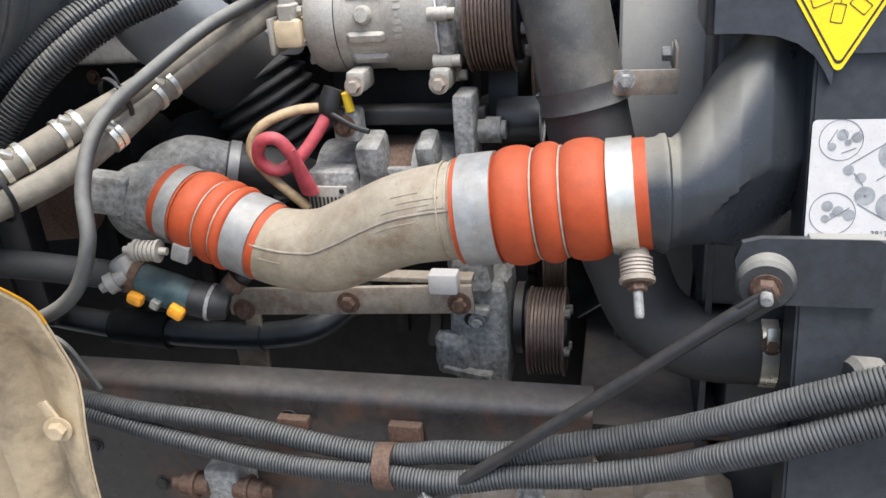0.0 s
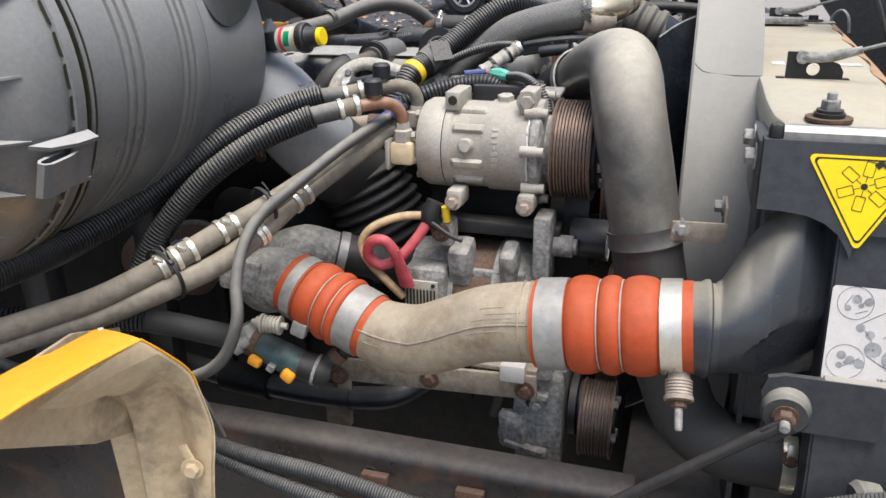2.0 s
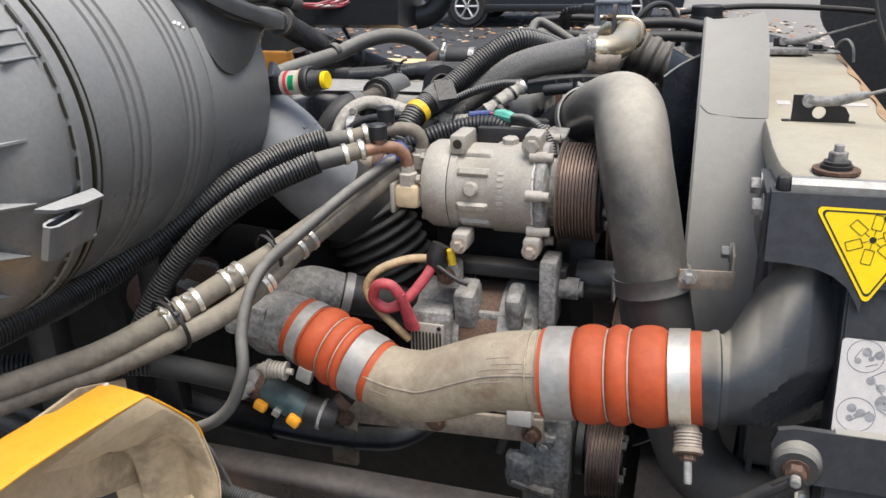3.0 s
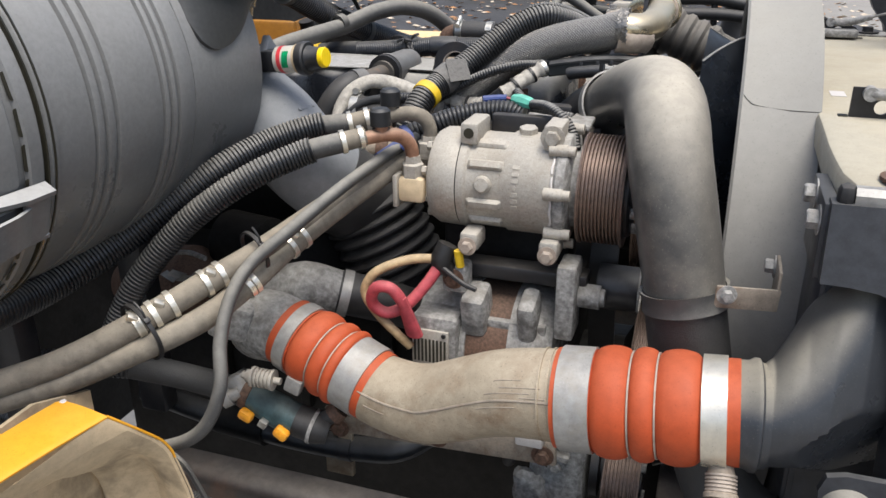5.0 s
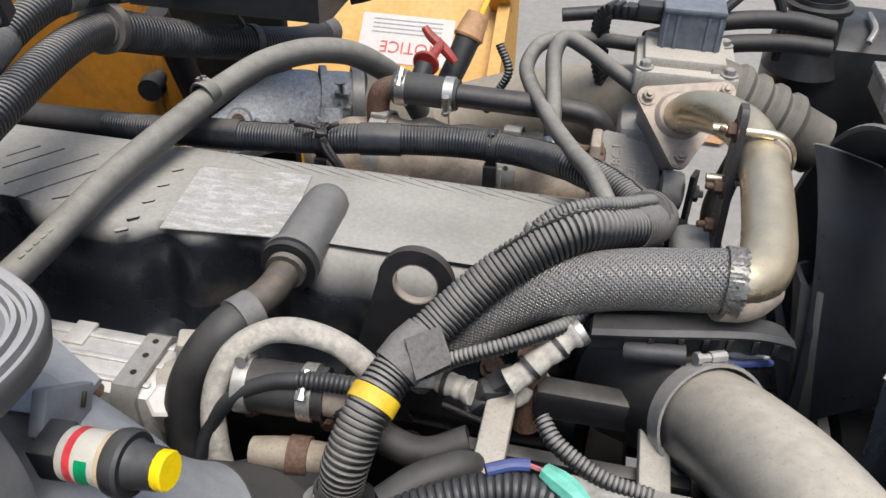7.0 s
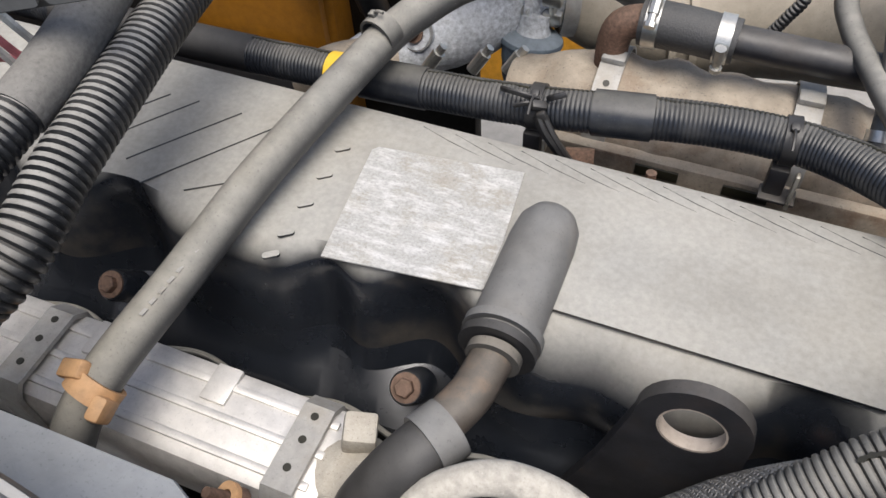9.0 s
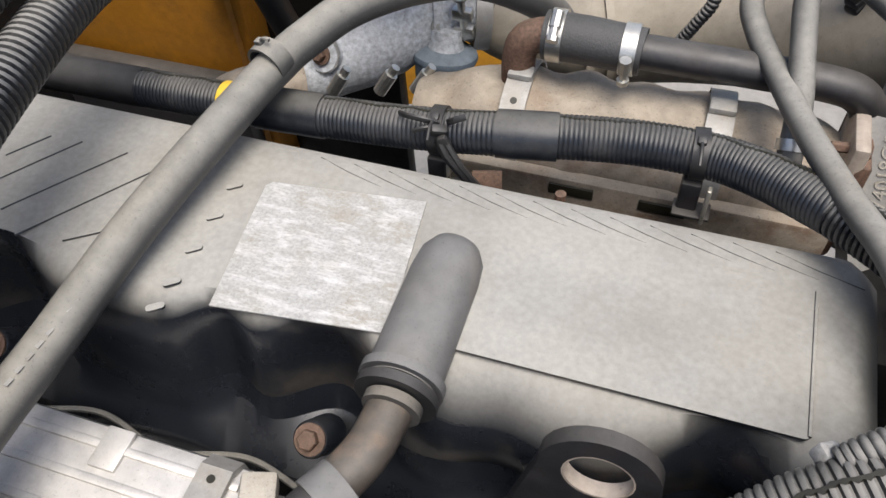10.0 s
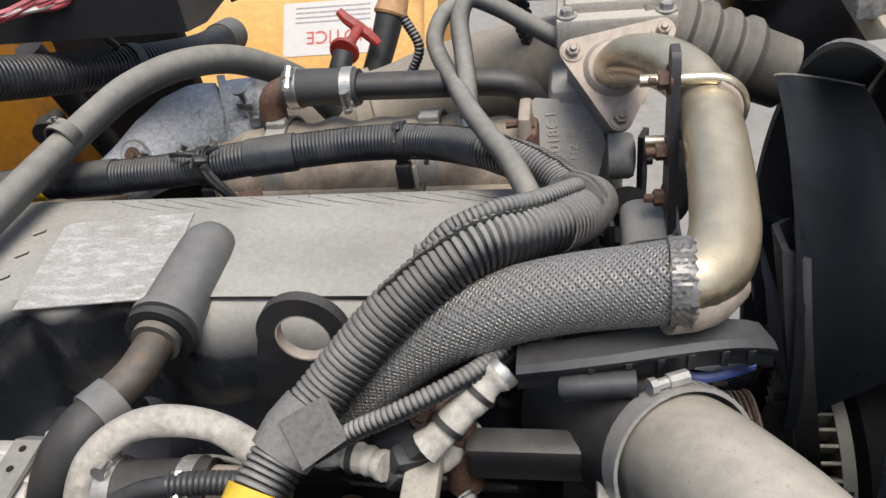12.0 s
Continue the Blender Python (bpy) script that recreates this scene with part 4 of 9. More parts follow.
horn_loops = []
for x in np.linspace(0.050, 0.172, 84):
    hi = float(np.interp(x, (0.05, 0.056, 0.075, 0.118, 0.14, 0.172), (1.2165, 1.2185, 1.243, 1.300, 1.322, 1.335)))
    lo = float(np.interp(x, (0.05, 0.08, 0.12, 0.172), (1.1275, 1.125, 1.118, 1.112)))
    zc, hz = (hi + lo) / 2, (hi - lo) / 2
    row = []
    for k in range(65):
        a = math.pi * (0.5 - k / 64)
        row.append(Vector((x, horn_front(x, zc + hz * math.sin(a), hi, lo), zc + hz * math.sin(a))))
    back = float(np.interp(x, (0.05, 0.08, 0.172), (0.5845, 0.615, 0.65)))
    for k in range(1, 16):
        a = math.pi * (-0.5 - k / 16)
        row.append(Vector((x, back - (0.0445 + 0.01 * min(1, (x - 0.05) / 0.05)) * math.cos(a) + 0.3 * max(0.0, hz * math.sin(a) + zc - 1.185) * min(1.0, (x - 0.05) / 0.03), zc + hz * math.sin(a))))
    horn_loops.append(row)
part("tank_body", box((0.150, 0.70, 1.185), (0.13, 0.10, 0.30), 0.012), PANEL_BLACK, horn, "black tank body behind the horn")
part("horn", skin([[p + Vector((0, 0, 0.005)) for p in row] for row in horn_loops]), HORN, horn, "flared inlet horn with a flat oblique facet")

# warning triangle and belt label
sgn = thing("fan_warning_sign", (0.168, face_y(1.31) - 0.01, 1.27), "yellow triangular fan hazard warning sticker", "sticker")
sm = facing((0.1665, face_y(1.327) - 0.0066, 1.327), FACE_N)


def tri_outline(s, r):
    pts = []
    for k, a0 in enumerate((-90, 30, 150)):
        c = Vector((math.cos(radians(a0)), math.sin(radians(a0)))) * (s - 2 * r)
        for j in range(6):
            a = radians(a0 - 60 + 120 * j / 5)
            pts.append((c.x + r * math.cos(a), c.y + r * math.sin(a)))
    return pts


part("yellow_field", plate(tri_outline(0.0585, 0.004), 0.0006, sm), SIGN_Y, sgn)
o1, o2 = tri_outline(0.0535, 0.0035), tri_outline(0.0505, 0.003)
fr = skin([[sm @ Vector((x, y, z)) for x, y in o] for o, z in ((o1, 0.0006), (o1, 0.0009), (o2, 0.0009), (o2, 0.0006))], closed=True)
part("border", fr, SIGN_K, sgn)
blades = []
for k in range(6):
    a = radians(20 + 60 * k)
    mm = sm @ pose(0, 0.002, 0.0007, 0, 0, math.degrees(a))
    o = rounded(0.014, 0.009, 0.001, 3, 0.016, 0)
    i = rounded(0.0128, 0.0078, 0.001, 3, 0.016, 0)
    blades.append(skin([[mm @ Vector((x, y, z)) for x, y in q] for q, z in ((o, 0), (o, 0.0003), (i, 0.0003), (i, 0))], closed=True))
    blades.append(plate([(0.004, -0.0003), (0.009, -0.0003), (0.009, 0.0003), (0.004, 0.0003)], 0.0003, mm))
part("fan_symbol", merge(*blades, plate([(0.003 * math.cos(q), 0.002 + 0.003 * math.sin(q)) for q in np.linspace(0, 6.0, 14)], 0.0004, sm @ pose(0, 0, 0.0007))), SIGN_K, sgn)
part("cut_symbol", plate([(0.006, 0.022), (0.010, 0.018), (0.013, 0.021), (0.017, 0.017), (0.026, 0.008), (0.031, 0.009), (0.030, 0.018), (0.024, 0.023), (0.016, 0.022), (0.012, 0.027), (0.009, 0.025)], 0.0004, sm @ pose(0, 0, 0.0007)), SIGN_K, sgn)

lab = thing("belt_label", (0.2, face_y(1.19) - 0.005, 1.14), "white belt routing label with grey pulley drawings", "label")
lm = facing((0.204, face_y(1.186) - 0.001, 1.186), FACE_N)
part("sheet", plate(rounded(0.096, 0.093, 0.004), 0.0006, lm), LABEL, lab)


def disc(x, y, r, z=0.0006, h=0.0003):
    return plate([(x + r * math.cos(2 * math.pi * k / 20), y + r * math.sin(2 * math.pi * k / 20)) for k in range(20)], h, lm @ pose(0, 0, z))


def circle_line(x, y, r, w=0.00024):
    o = [(x + (r + w) * math.cos(2 * math.pi * k / 40), y + (r + w) * math.sin(2 * math.pi * k / 40)) for k in range(40)]
    i = [(x + (r - w) * math.cos(2 * math.pi * k / 40), y + (r - w) * math.sin(2 * math.pi * k / 40)) for k in range(40)]
    return skin([[lm @ Vector((a, b, z)) for a, b in q] for q, z in ((o, 0.0006), (o, 0.0009), (i, 0.0009), (i, 0.0006))], closed=True)


def line(a, b, w=0.0003):
    d = Vector((b[0] - a[0], b[1] - a[1])).normalized()
    nrm = Vector((-d.y, d.x)) * w
    return plate([(a[0] + nrm.x, a[1] + nrm.y), (b[0] + nrm.x, b[1] + nrm.y), (b[0] - nrm.x, b[1] - nrm.y), (a[0] - nrm.x, a[1] - nrm.y)], 0.0003, lm @ pose(0, 0, 0.0007))


for d in ((-0.026, 0.035, 0.0042), (-0.033, 0.026, 0.003), (-0.022, 0.029, 0.0025), (-0.016, 0.033, 0.004), (-0.02, 0.008, 0.004), (-0.011, 0.002, 0.004),
                               (-0.007, -0.012, 0.0075), (0.012, 0.02, 0.012), (0.012, -0.02, 0.011), (-0.033, -0.02, 0.0042), (-0.025, -0.024, 0.0042), (-0.034, -0.03, 0.003), (-0.017, -0.027, 0.0045), (-0.029, -0.027, 0.002)):
    part("pulley_drawing", disc(*d), LABEL_GREY, lab)
part("belt_drawing", merge(circle_line(-0.027, 0.031, 0.0155), circle_line(-0.029, -0.026, 0.0165), line((-0.03, 0.039), (-0.036, 0.028)), line((-0.026, 0.0392), (-0.0225, 0.032)), line((-0.021, 0.031), (-0.014, 0.038)),
                           line((-0.02, 0.012), (0.01, 0.032)), line((-0.016, 0.006), (-0.009, -0.004)), line((-0.012, -0.018), (0.008, -0.03)), line((-0.026, 0.021), (-0.016, 0.025)), line((-0.034, -0.033), (-0.017, -0.021)), line((0.0, 0.0), (0.006, 0.004)),
                           line((-0.008, -0.012), (-0.006, -0.012), 0.001)), LABEL_INK, lab)
part("part_number", text_mesh("3812865", 0.0062, lm @ pose(0.010, -0.0415, 0.0008)), LABEL_INK, lab)

shift(lab, -0.003, 0.0, 0.005)

# rubber mount on its tab, and the stay rod
mp = thing("radiator_mount", (0.15, 0.53, 1.07), "black mounting tab with a round rubber bushing and bolt", "radiator mount")
mo = [(-0.045, 0.012), (-0.04, 0.026), (-0.025, 0.03), (0.058, 0.03), (0.064, 0.027), (0.064, -0.026), (-0.02, -0.026), (-0.04, -0.014)]
part("tab", plate(mo, 0.008, facing((0.150, 0.548, 1.117), (0, -1, 0.1))), PANEL_BLACK, mp)
part("tab_flange", box((0.187, 0.562, 1.1465), (0.055, 0.035, 0.005), 0.0015, (4, 0, 0)), SHROUD, mp, "dusty top flange")
part("bushing", lathe((0.130, 0.548, 1.114), (-0.1, -1, -0.1), [(0, 0.0215), (0.003, 0.023), (0.016, 0.023), (0.020, 0.020), (0.020, 0.012)], 32), GREY_RUBBER, mp)
part("washer", lathe((0.1285, 0.530, 1.112), (-0.1, -1, -0.1), [(0, 0.0125), (0.003, 0.0125)], 24), RUST, mp)
part("nut", lathe((0.128, 0.527, 1.1115), (-0.1, -1, -0.1), [(0, 0.0095), (0.009, 0.0095), (0.010, 0.008)], 6), RUST, mp)
part("stud", lathe((0.127, 0.518, 1.1105), (-0.1, -1, -0.1), [(0, 0.005), (0.009, 0.005), (0.010, 0.004)], 14), OLD_ALU, mp)
shift(mp, -0.004, 0.012, 0.002)
rod = thing("stay_rod", (-0.16, 0.53, 0.85), "dark grey diagonal radiator stay rod", "rod")
part("rod", tube([(0.112, 0.532, 1.100), (0.095, 0.532, 1.088), (-0.16, 0.545, 0.868)], 0.0063, 12, 0.05), DARK_STEEL, rod)
part("rod_eye", box((0.118, 0.530, 1.104), (0.03, 0.006, 0.018), 0.003, (0, -38, 0)), DARK_STEEL, rod)
part("end_nut", bolt_mesh((-0.165, 0.545, 0.865), (-0.7, -0.3, -0.6), 0.011, 0.012), OLD_ALU, rod)

# ---- fan shroud and fan ----
SH_Y, SH_Z, SH_R = 1.105, 1.123, 0.3535
sh = thing("fan_shroud", (0.03, SH_Y, 0.74), "dusty grey plastic fan shroud ring in front of the radiator", "fan shroud")
part("ring", _closed_lathe((0, SH_Y, SH_Z), (1, 0, 0), [(0.006, SH_R + 0.004), (0.009, SH_R + 0.0065), (0.02, SH_R + 0.003), (0.06, SH_R + 0.006), (0.088, SH_R + 0.014), (0.088, SH_R + 0.010), (0.06, SH_R + 0.002), (0.009, SH_R)], 96), SHROUD, sh)
part("back_panel", plate(rounded(0.86, 0.66, 0.03), 0.006, facing((0.098, 1.08, 1.04), (-1, 0, 0))), PANEL_BLACK, sh)
part("seam", tube([(x, SH_Y + (SH_R + h) * math.sin(radians(a)), SH_Z + (SH_R + h) * math.cos(radians(a))) for x, h, a in ((0.010, 0.0070, -40.6), (0.016, 0.0052, -41.6), (0.024, 0.0033, -42.2), (0.055, 0.0057, -43.1), (0.086, 0.0134, -44.0))], 0.00035, 6, 0.004), SIGN_K, sh, "dark joint line across the ring")
fan = thing("cooling_fan", (-0.03, SH_Y, SH_Z), "black engine cooling fan with broad twisted blades and finned hub", "fan")
for tip in (27, -28, -79, -130, -181, -232, 78):
    loops = []
    for q in np.linspace(0, 1, 9):
        r = 0.13 + 0.205 * q
        lead = radians(tip - 31 * (0.335 - r) / 0.118)
        sweep = radians(24 - 6 * q)
        row = []
        for u in np.linspace(0, 1, 7):
            ang = lead + sweep * u
            x = -0.049 + 0.010 * q + 0.098 * u - 0.010 * math.sin(math.pi * u)
            row.append(Vector((x, SH_Y + r * math.sin(ang), SH_Z + r * math.cos(ang))))
        loops.append(row + [p + Vector((0.0012, 0.0, 0.0)) + (Vector((0, p.z - SH_Z, SH_Y - p.y)).normalized() * 0.0026) for p in row[::-1]])
    blade = part("blade", skin(loops), FAN, fan)
    # light caught by the blade tip, laid on as a pale strip
    part("tip_glint", tube(loops[-1][:7], 0.0013, 6, 0.02), CLAMP, blade, "pale strip for the glint on the blade edge")
    arm_rows = []
    for q in np.linspace(0, 1, 8):
        r = 0.088 + 0.145 * q
        ang = radians(tip - 31 * (0.335 - r) / 0.118 + 9)
        hw = (0.022 - 0.010 * math.sin(math.pi * q) + 0.008 * q) / r
        x = -0.030 - 0.020 * math.sin(math.pi * q * 0.55)
        arm_rows.append([Vector((x + dx, SH_Y + r * math.sin(ang + w * hw), SH_Z + r * math.cos(ang + w * hw))) for w, dx in ((-1, 0.012), (-0.6, 0.0), (0.6, 0.0), (1, 0.012), (1, 0.017), (0.6, 0.005), (-0.6, 0.005), (-1, 0.017))])
    part("blade_arm", skin(arm_rows), CAP_BLACK, blade, "dark dusty spider arm")
part("hub", lathe((-0.03, SH_Y, SH_Z), (1, 0, 0), [(0, 0.03), (0.0, 0.055), (0.03, 0.06), (0.05, 0.095), (0.07, 0.10), (0.09, 0.09)], 40), GREASY_IRON, fan)
part("clutch_rim", ring_of((0.006, SH_Y, SH_Z), (1, 0, 0), 0.060, 0.092, 0.010, 48), SHROUD, fan)
for k in range(44):
    a = 2 * math.pi * k / 44
    part("cooling_fin", box((-0.008, SH_Y + 0.080 * math.sin(a), SH_Z + 0.080 * math.cos(a)), (0.022, 0.0030, 0.022), 0.0006, (-math.degrees(a), 0, 0), 1), CAST_ALU, fan)
for k in range(6):
    a = 2 * math.pi * k / 6
    bolt((-0.022, SH_Y + 0.118 * math.sin(a), SH_Z + 0.118 * math.cos(a)), (-1, 0, 0), fan, 0.008, 0.008, OLD_ALU)

# ---- big rubber pipe from the engine over and down to the radiator ----
bp = thing("radiator_pipe", (-0.03, 0.74, 0.95), "large dusty black coolant pipe bent over beside the fan shroud", "pipe")
part("upper_pipe", tube([(-0.150, 0.962, 1.347), (-0.134, 0.933, 1.365), (-0.118, 0.902, 1.380), (-0.098, 0.862, 1.394), (-0.079, 0.815, 1.403), (-0.068, 0.770, 1.403), (-0.0605, 0.730, 1.391), (-0.053, 0.702, 1.362), (-0.0395, 0.686, 1.307), (-0.0245, 0.677, 1.2375)], [0.037, 0.0385, 0.039, 0.0395, 0.040, 0.040, 0.040, 0.0395, 0.039, 0.0385], 40, 0.007), PIPE_RUBBER, bp)
part("rubber_elbow", tube([(-0.0265, 0.678, 1.245), (-0.016, 0.676, 1.19), (0.0, 0.672, 1.12), (0.018, 0.668, 1.07), (0.042, 0.662, 1.020), (0.086, 0.66, 0.992), (0.144, 0.66, 0.988), (0.20, 0.66, 0.988)], [0.0385, 0.0392, 0.0390, 0.0385, 0.038, 0.0372, 0.0365, 0.036], 36, 0.007), DUSTY_RUBBER, bp, "dusty black rubber hose elbow")
part("lower_band", band((0.151, 0.66, 0.988), (1, 0, 0), 0.0367, 0.0150, 0.002, 44), BRIGHT_BAND, bp, "bright worn band clamp")
bolt((0.150, 0.624, 1.012), (0, -1, 0.3), bp, 0.006, 0.006, RUST)
part("band_tail", box((0.1505, 0.6215, 1.020), (0.011, 0.004, 0.022), 0.001, (-15, 0, 0)), BRIGHT_BAND, bp)
part("engine_connector", tube([(-0.190, 1.02, 1.305), (-0.167, 0.988, 1.330), (-0.150, 0.962, 1.347), (-0.138, 0.940, 1.361)], [0.047, 0.046, 0.044, 0.042], 32, 0.006), BLACK_RUBBER, bp, "black rubber connector hose")
worm_clamp((-0.1375, 0.9395, 1.3612), (0.016, -0.030, 0.0165), 0.0425, 0.014, (0.15, -0.1, 1), bp, CLAMP)
pst = thing("pipe_support_strap", (0.0, 0.69, 1.23), "grey steel strap bracket holding the big coolant pipe", "bracket")
part("saddle_band", _closed_lathe((-0.0245, 0.677, 1.2375), (0.22, -0.1, -1), [(-0.009, 0.0395), (-0.010, 0.0425), (0.0, 0.0405), (0.010, 0.0425), (0.009, 0.0395)], 44), GREY_RUBBER, pst)
part("arm", box((0.030, 0.656, 1.252), (0.058, 0.003, 0.022), 0.001, (0, 3, 14)), SHIELD, pst)
part("arm_flange", box((0.056, 0.684, 1.260), (0.003, 0.045, 0.038), 0.001), SHIELD, pst)
bolt((0.012, 0.651, 1.2555), (0.2, -1, 0), pst, 0.006, 0.006, OLD_ALU)
bolt((0.0545, 0.708, 1.266), (-1, 0, 0), pst, 0.007, 0.008, OLD_ALU)

# ---- looms along the rail ----
lo = thing("wiring_loom", (-0.2, 0.56, 0.86), "two dusty black corrugated conduits running along the chassis rail", "wiring conduit")
part("upper_conduit", tube([(-0.95, 0.6, 0.985), (-0.72, 0.58, 0.96), (-0.516, 0.56, 0.938), (-0.385, 0.56, 0.926), (-0.263, 0.56, 0.906), (-0.205, 0.562, 0.902), (-0.15, 0.562, 0.91), (-0.088, 0.56, 0.916), (-0.034, 0.56, 0.93), (0.018, 0.56, 0.943), (0.067, 0.557, 0.96), (0.112, 0.537, 0.992), (0.152, 0.527, 1.016), (0.193, 0.520, 1.038), (0.26, 0.515, 1.07), (0.4, 0.51, 1.16)], [0.0105, 0.0105, 0.0105, 0.0108, 0.011, 0.0115, 0.012, 0.012, 0.0122, 0.0124, 0.0126, 0.0128, 0.013, 0.013, 0.013, 0.013], 18, pitch=0.0036, depth=0.0015), DUSTY_CONDUIT, lo)
part("lower_conduit", tube([(-0.95, 0.57, 0.985), (-0.72, 0.56, 0.955), (-0.552, 0.555, 0.931), (-0.456, 0.553, 0.908), (-0.329, 0.55, 0.888), (-0.217, 0.548, 0.886), (-0.15, 0.548, 0.884), (-0.088, 0.55, 0.896), (-0.034, 0.55, 0.902), (0.019, 0.55, 0.912), (0.068, 0.548, 0.927), (0.111, 0.527, 0.960), (0.154, 0.517, 0.985), (0.195, 0.512, 1.008), (0.26, 0.507, 1.04), (0.42, 0.50, 1.13)], [0.0105, 0.0105, 0.0105, 0.0108, 0.011, 0.0115, 0.012, 0.012, 0.0122, 0.0124, 0.0126, 0.0128, 0.013, 0.013, 0.013, 0.013], 18, pitch=0.0036, depth=0.0015), DUSTY_CONDUIT, lo)
part("band_clip", _closed_lathe((-0.213, 0.554, 0.893), (1, 0, 0.05), [(-0.009, 0.0205), (-0.009, 0.0235), (0.009, 0.0235), (0.009, 0.0205)], 32), RUST, lo, "rusty P-clip round both conduits")


# ---- air-conditioning compressor ----
CY, CZ = 0.786, 1.293
ac = thing("ac_compressor", (-0.23, CY, 1.23), "dusty cast aluminium air-conditioning compressor with a grooved pulley", "compressor")
part("rear_housing", lathe((-0.318, CY, CZ), (1, 0, 0), [(0, 0.046), (0.002, 0.052), (0.010, 0.0565), (0.034, 0.0575), (0.036, 0.0565)], 56), CAST_ALU, ac)
part("gasket_line", lathe((-0.2825, CY, CZ), (1, 0, 0), [(0, 0.0565), (0.002, 0.0565)], 56), GREASY_IRON, ac)
part("cylinder_housing", lathe((-0.2805, CY, CZ), (1, 0, 0), [(0, 0.0575), (0.008, 0.0575), (0.011, 0.0545), (0.050, 0.0545), (0.0535, 0.0570), (0.093, 0.0572), (0.099, 0.0595), (0.108, 0.0595)], 64), CAST_ALU, ac)
part("front_flange", lathe((-0.1725, CY, CZ), (1, 0, 0), [(0, 0.060), (0.003, 0.0625), (0.012, 0.0625), (0.014, 0.060), (0.017, 0.045), (0.026, 0.043)], 56), OLD_ALU, ac)


def on_body(x, ang, r=0.0575):
    """A point on the compressor barrel; ang 0 faces the viewer's side, 90 is up."""
    a = radians(ang)
    return Vector((x, CY - r * math.cos(a), CZ + r * math.sin(a))), Vector((0, -math.cos(a), math.sin(a)))


def raised_pad(x0, x1, a0, a1, h, parent):
    """A rounded raised band cast on the barrel between two angles."""
    rows = []
    for u in np.linspace(0, 1, 9):
        x = x0 + (x1 - x0) * u
        k = min(1.0, 9 * u, 9 * (1 - u)) ** 0.5
        row = []
        for v in np.linspace(0, 1, 9):
            row.append(on_body(x, a0 + (a1 - a0) * v, 0.0535 + (h + 0.001) * k * min(1.0, 4 * v, 4 * (1 - v)) ** 0.6)[0])
        rows.append(row + [on_body(x, a1, 0.050)[0], on_body(x, a0, 0.050)[0]])
    return part("cast_rib", skin(rows), CAST_ALU, parent)


for a0, a1, h in ((26, 39, 0.0048), (-20, -7, 0.0048), (54, 70, 0.0040), (-48, -34, 0.0040)):
    raised_pad(-0.271, -0.226, a0, a1, h, ac)
p, nn = on_body(-0.250, 10, 0.0572)
part("plug", lathe(p - nn * 0.002, nn, [(0, 0.010), (0.003, 0.009), (0.004, 0.0078), (0.006, 0.0074), (0.0062, 0.004)], 24), CAST_ALU, ac, "round cast plug")
for a0, a1, x in ((-30, 25, -0.1735), (28, 60, -0.1742), (-60, -34, -0.1738)):
    part("sealant_bead", tube([on_body(x + 0.0006 * math.sin(a * 0.9), a, 0.0602)[0] for a in range(a0, a1 + 1, 5)], 0.0013, 6, 0.004), LABEL, ac, "pale bead of sealant on the joint")
for x in (-0.262, -0.172):
    part("lower_lug", box((x, 0.738, 1.237), (0.022, 0.036, 0.022), 0.005), CAST_ALU, ac)
    bolt((x, 0.717, 1.234), (0, -1, 0), ac, 0.0068, 0.007, FLANGE)
for x, z1 in ((-0.271, 1.365), (-0.178, 1.369)):
    part("upper_lug", merge(box((x, 0.7755, (1.341 + z1) / 2), (0.0205, 0.054, z1 - 1.341), 0.0035), box((x, 0.785, 1.334), (0.027, 0.040, 0.020), 0.006)), CAST_ALU, ac)
part("lug_hole", lathe((-0.271, 0.7483, 1.354), (0, -1, 0), [(0, 0.0058), (0.0008, 0.0058)], 20), SIGN_K, ac)
bolt((-0.178, 0.749, 1.356), (0, -1, 0), ac, 0.0085, 0.005, CAST_ALU)
part("oil_plug", lathe((-0.212, 0.784, 1.346), (0, -0.1, 1), [(0, 0.0125), (0.004, 0.0125), (0.0045, 0.0105), (0.011, 0.0105), (0.012, 0.009)], 6), CAST_ALU, ac, "hexagonal oil plug on the barrel")
part("mount_bar", box((-0.222, 0.812, 1.351), (0.078, 0.014, 0.026), 0.002), DARK_STEEL, ac)
part("mount_shelf", box((-0.190, 0.842, 1.352), (0.080, 0.042, 0.006), 0.002, (4, 0, 0)), OLD_ALU, ac)
for ang in (8, 52, -38, -72, 98):
    p, nn = on_body(-0.166, ang, 0.064)
    part("through_bolt", lathe(p - Vector((0.014, 0, 0)), (1, 0, 0), [(0, 0.0068), (0.02, 0.0068), (0.02, 0.0058), (0.028, 0.0058)], 14), CAST_ALU, ac)
for ang in (20, -20, 60, -60):
    p, nn = on_body(-0.318, ang, 0.045)
    bolt(p, (-1, 0, 0), ac, 0.0055, 0.006, CAST_ALU, False)
for k in range(7):
    p, nn = on_body(-0.214, 32 - 7.5 * k, 0.0572)
    part("cast_mark", plate(rounded(0.0075 if k != 3 else 0.003, 0.0045, 0.001, 3), 0.0008, facing(p, nn)), CAST_ALU, ac)


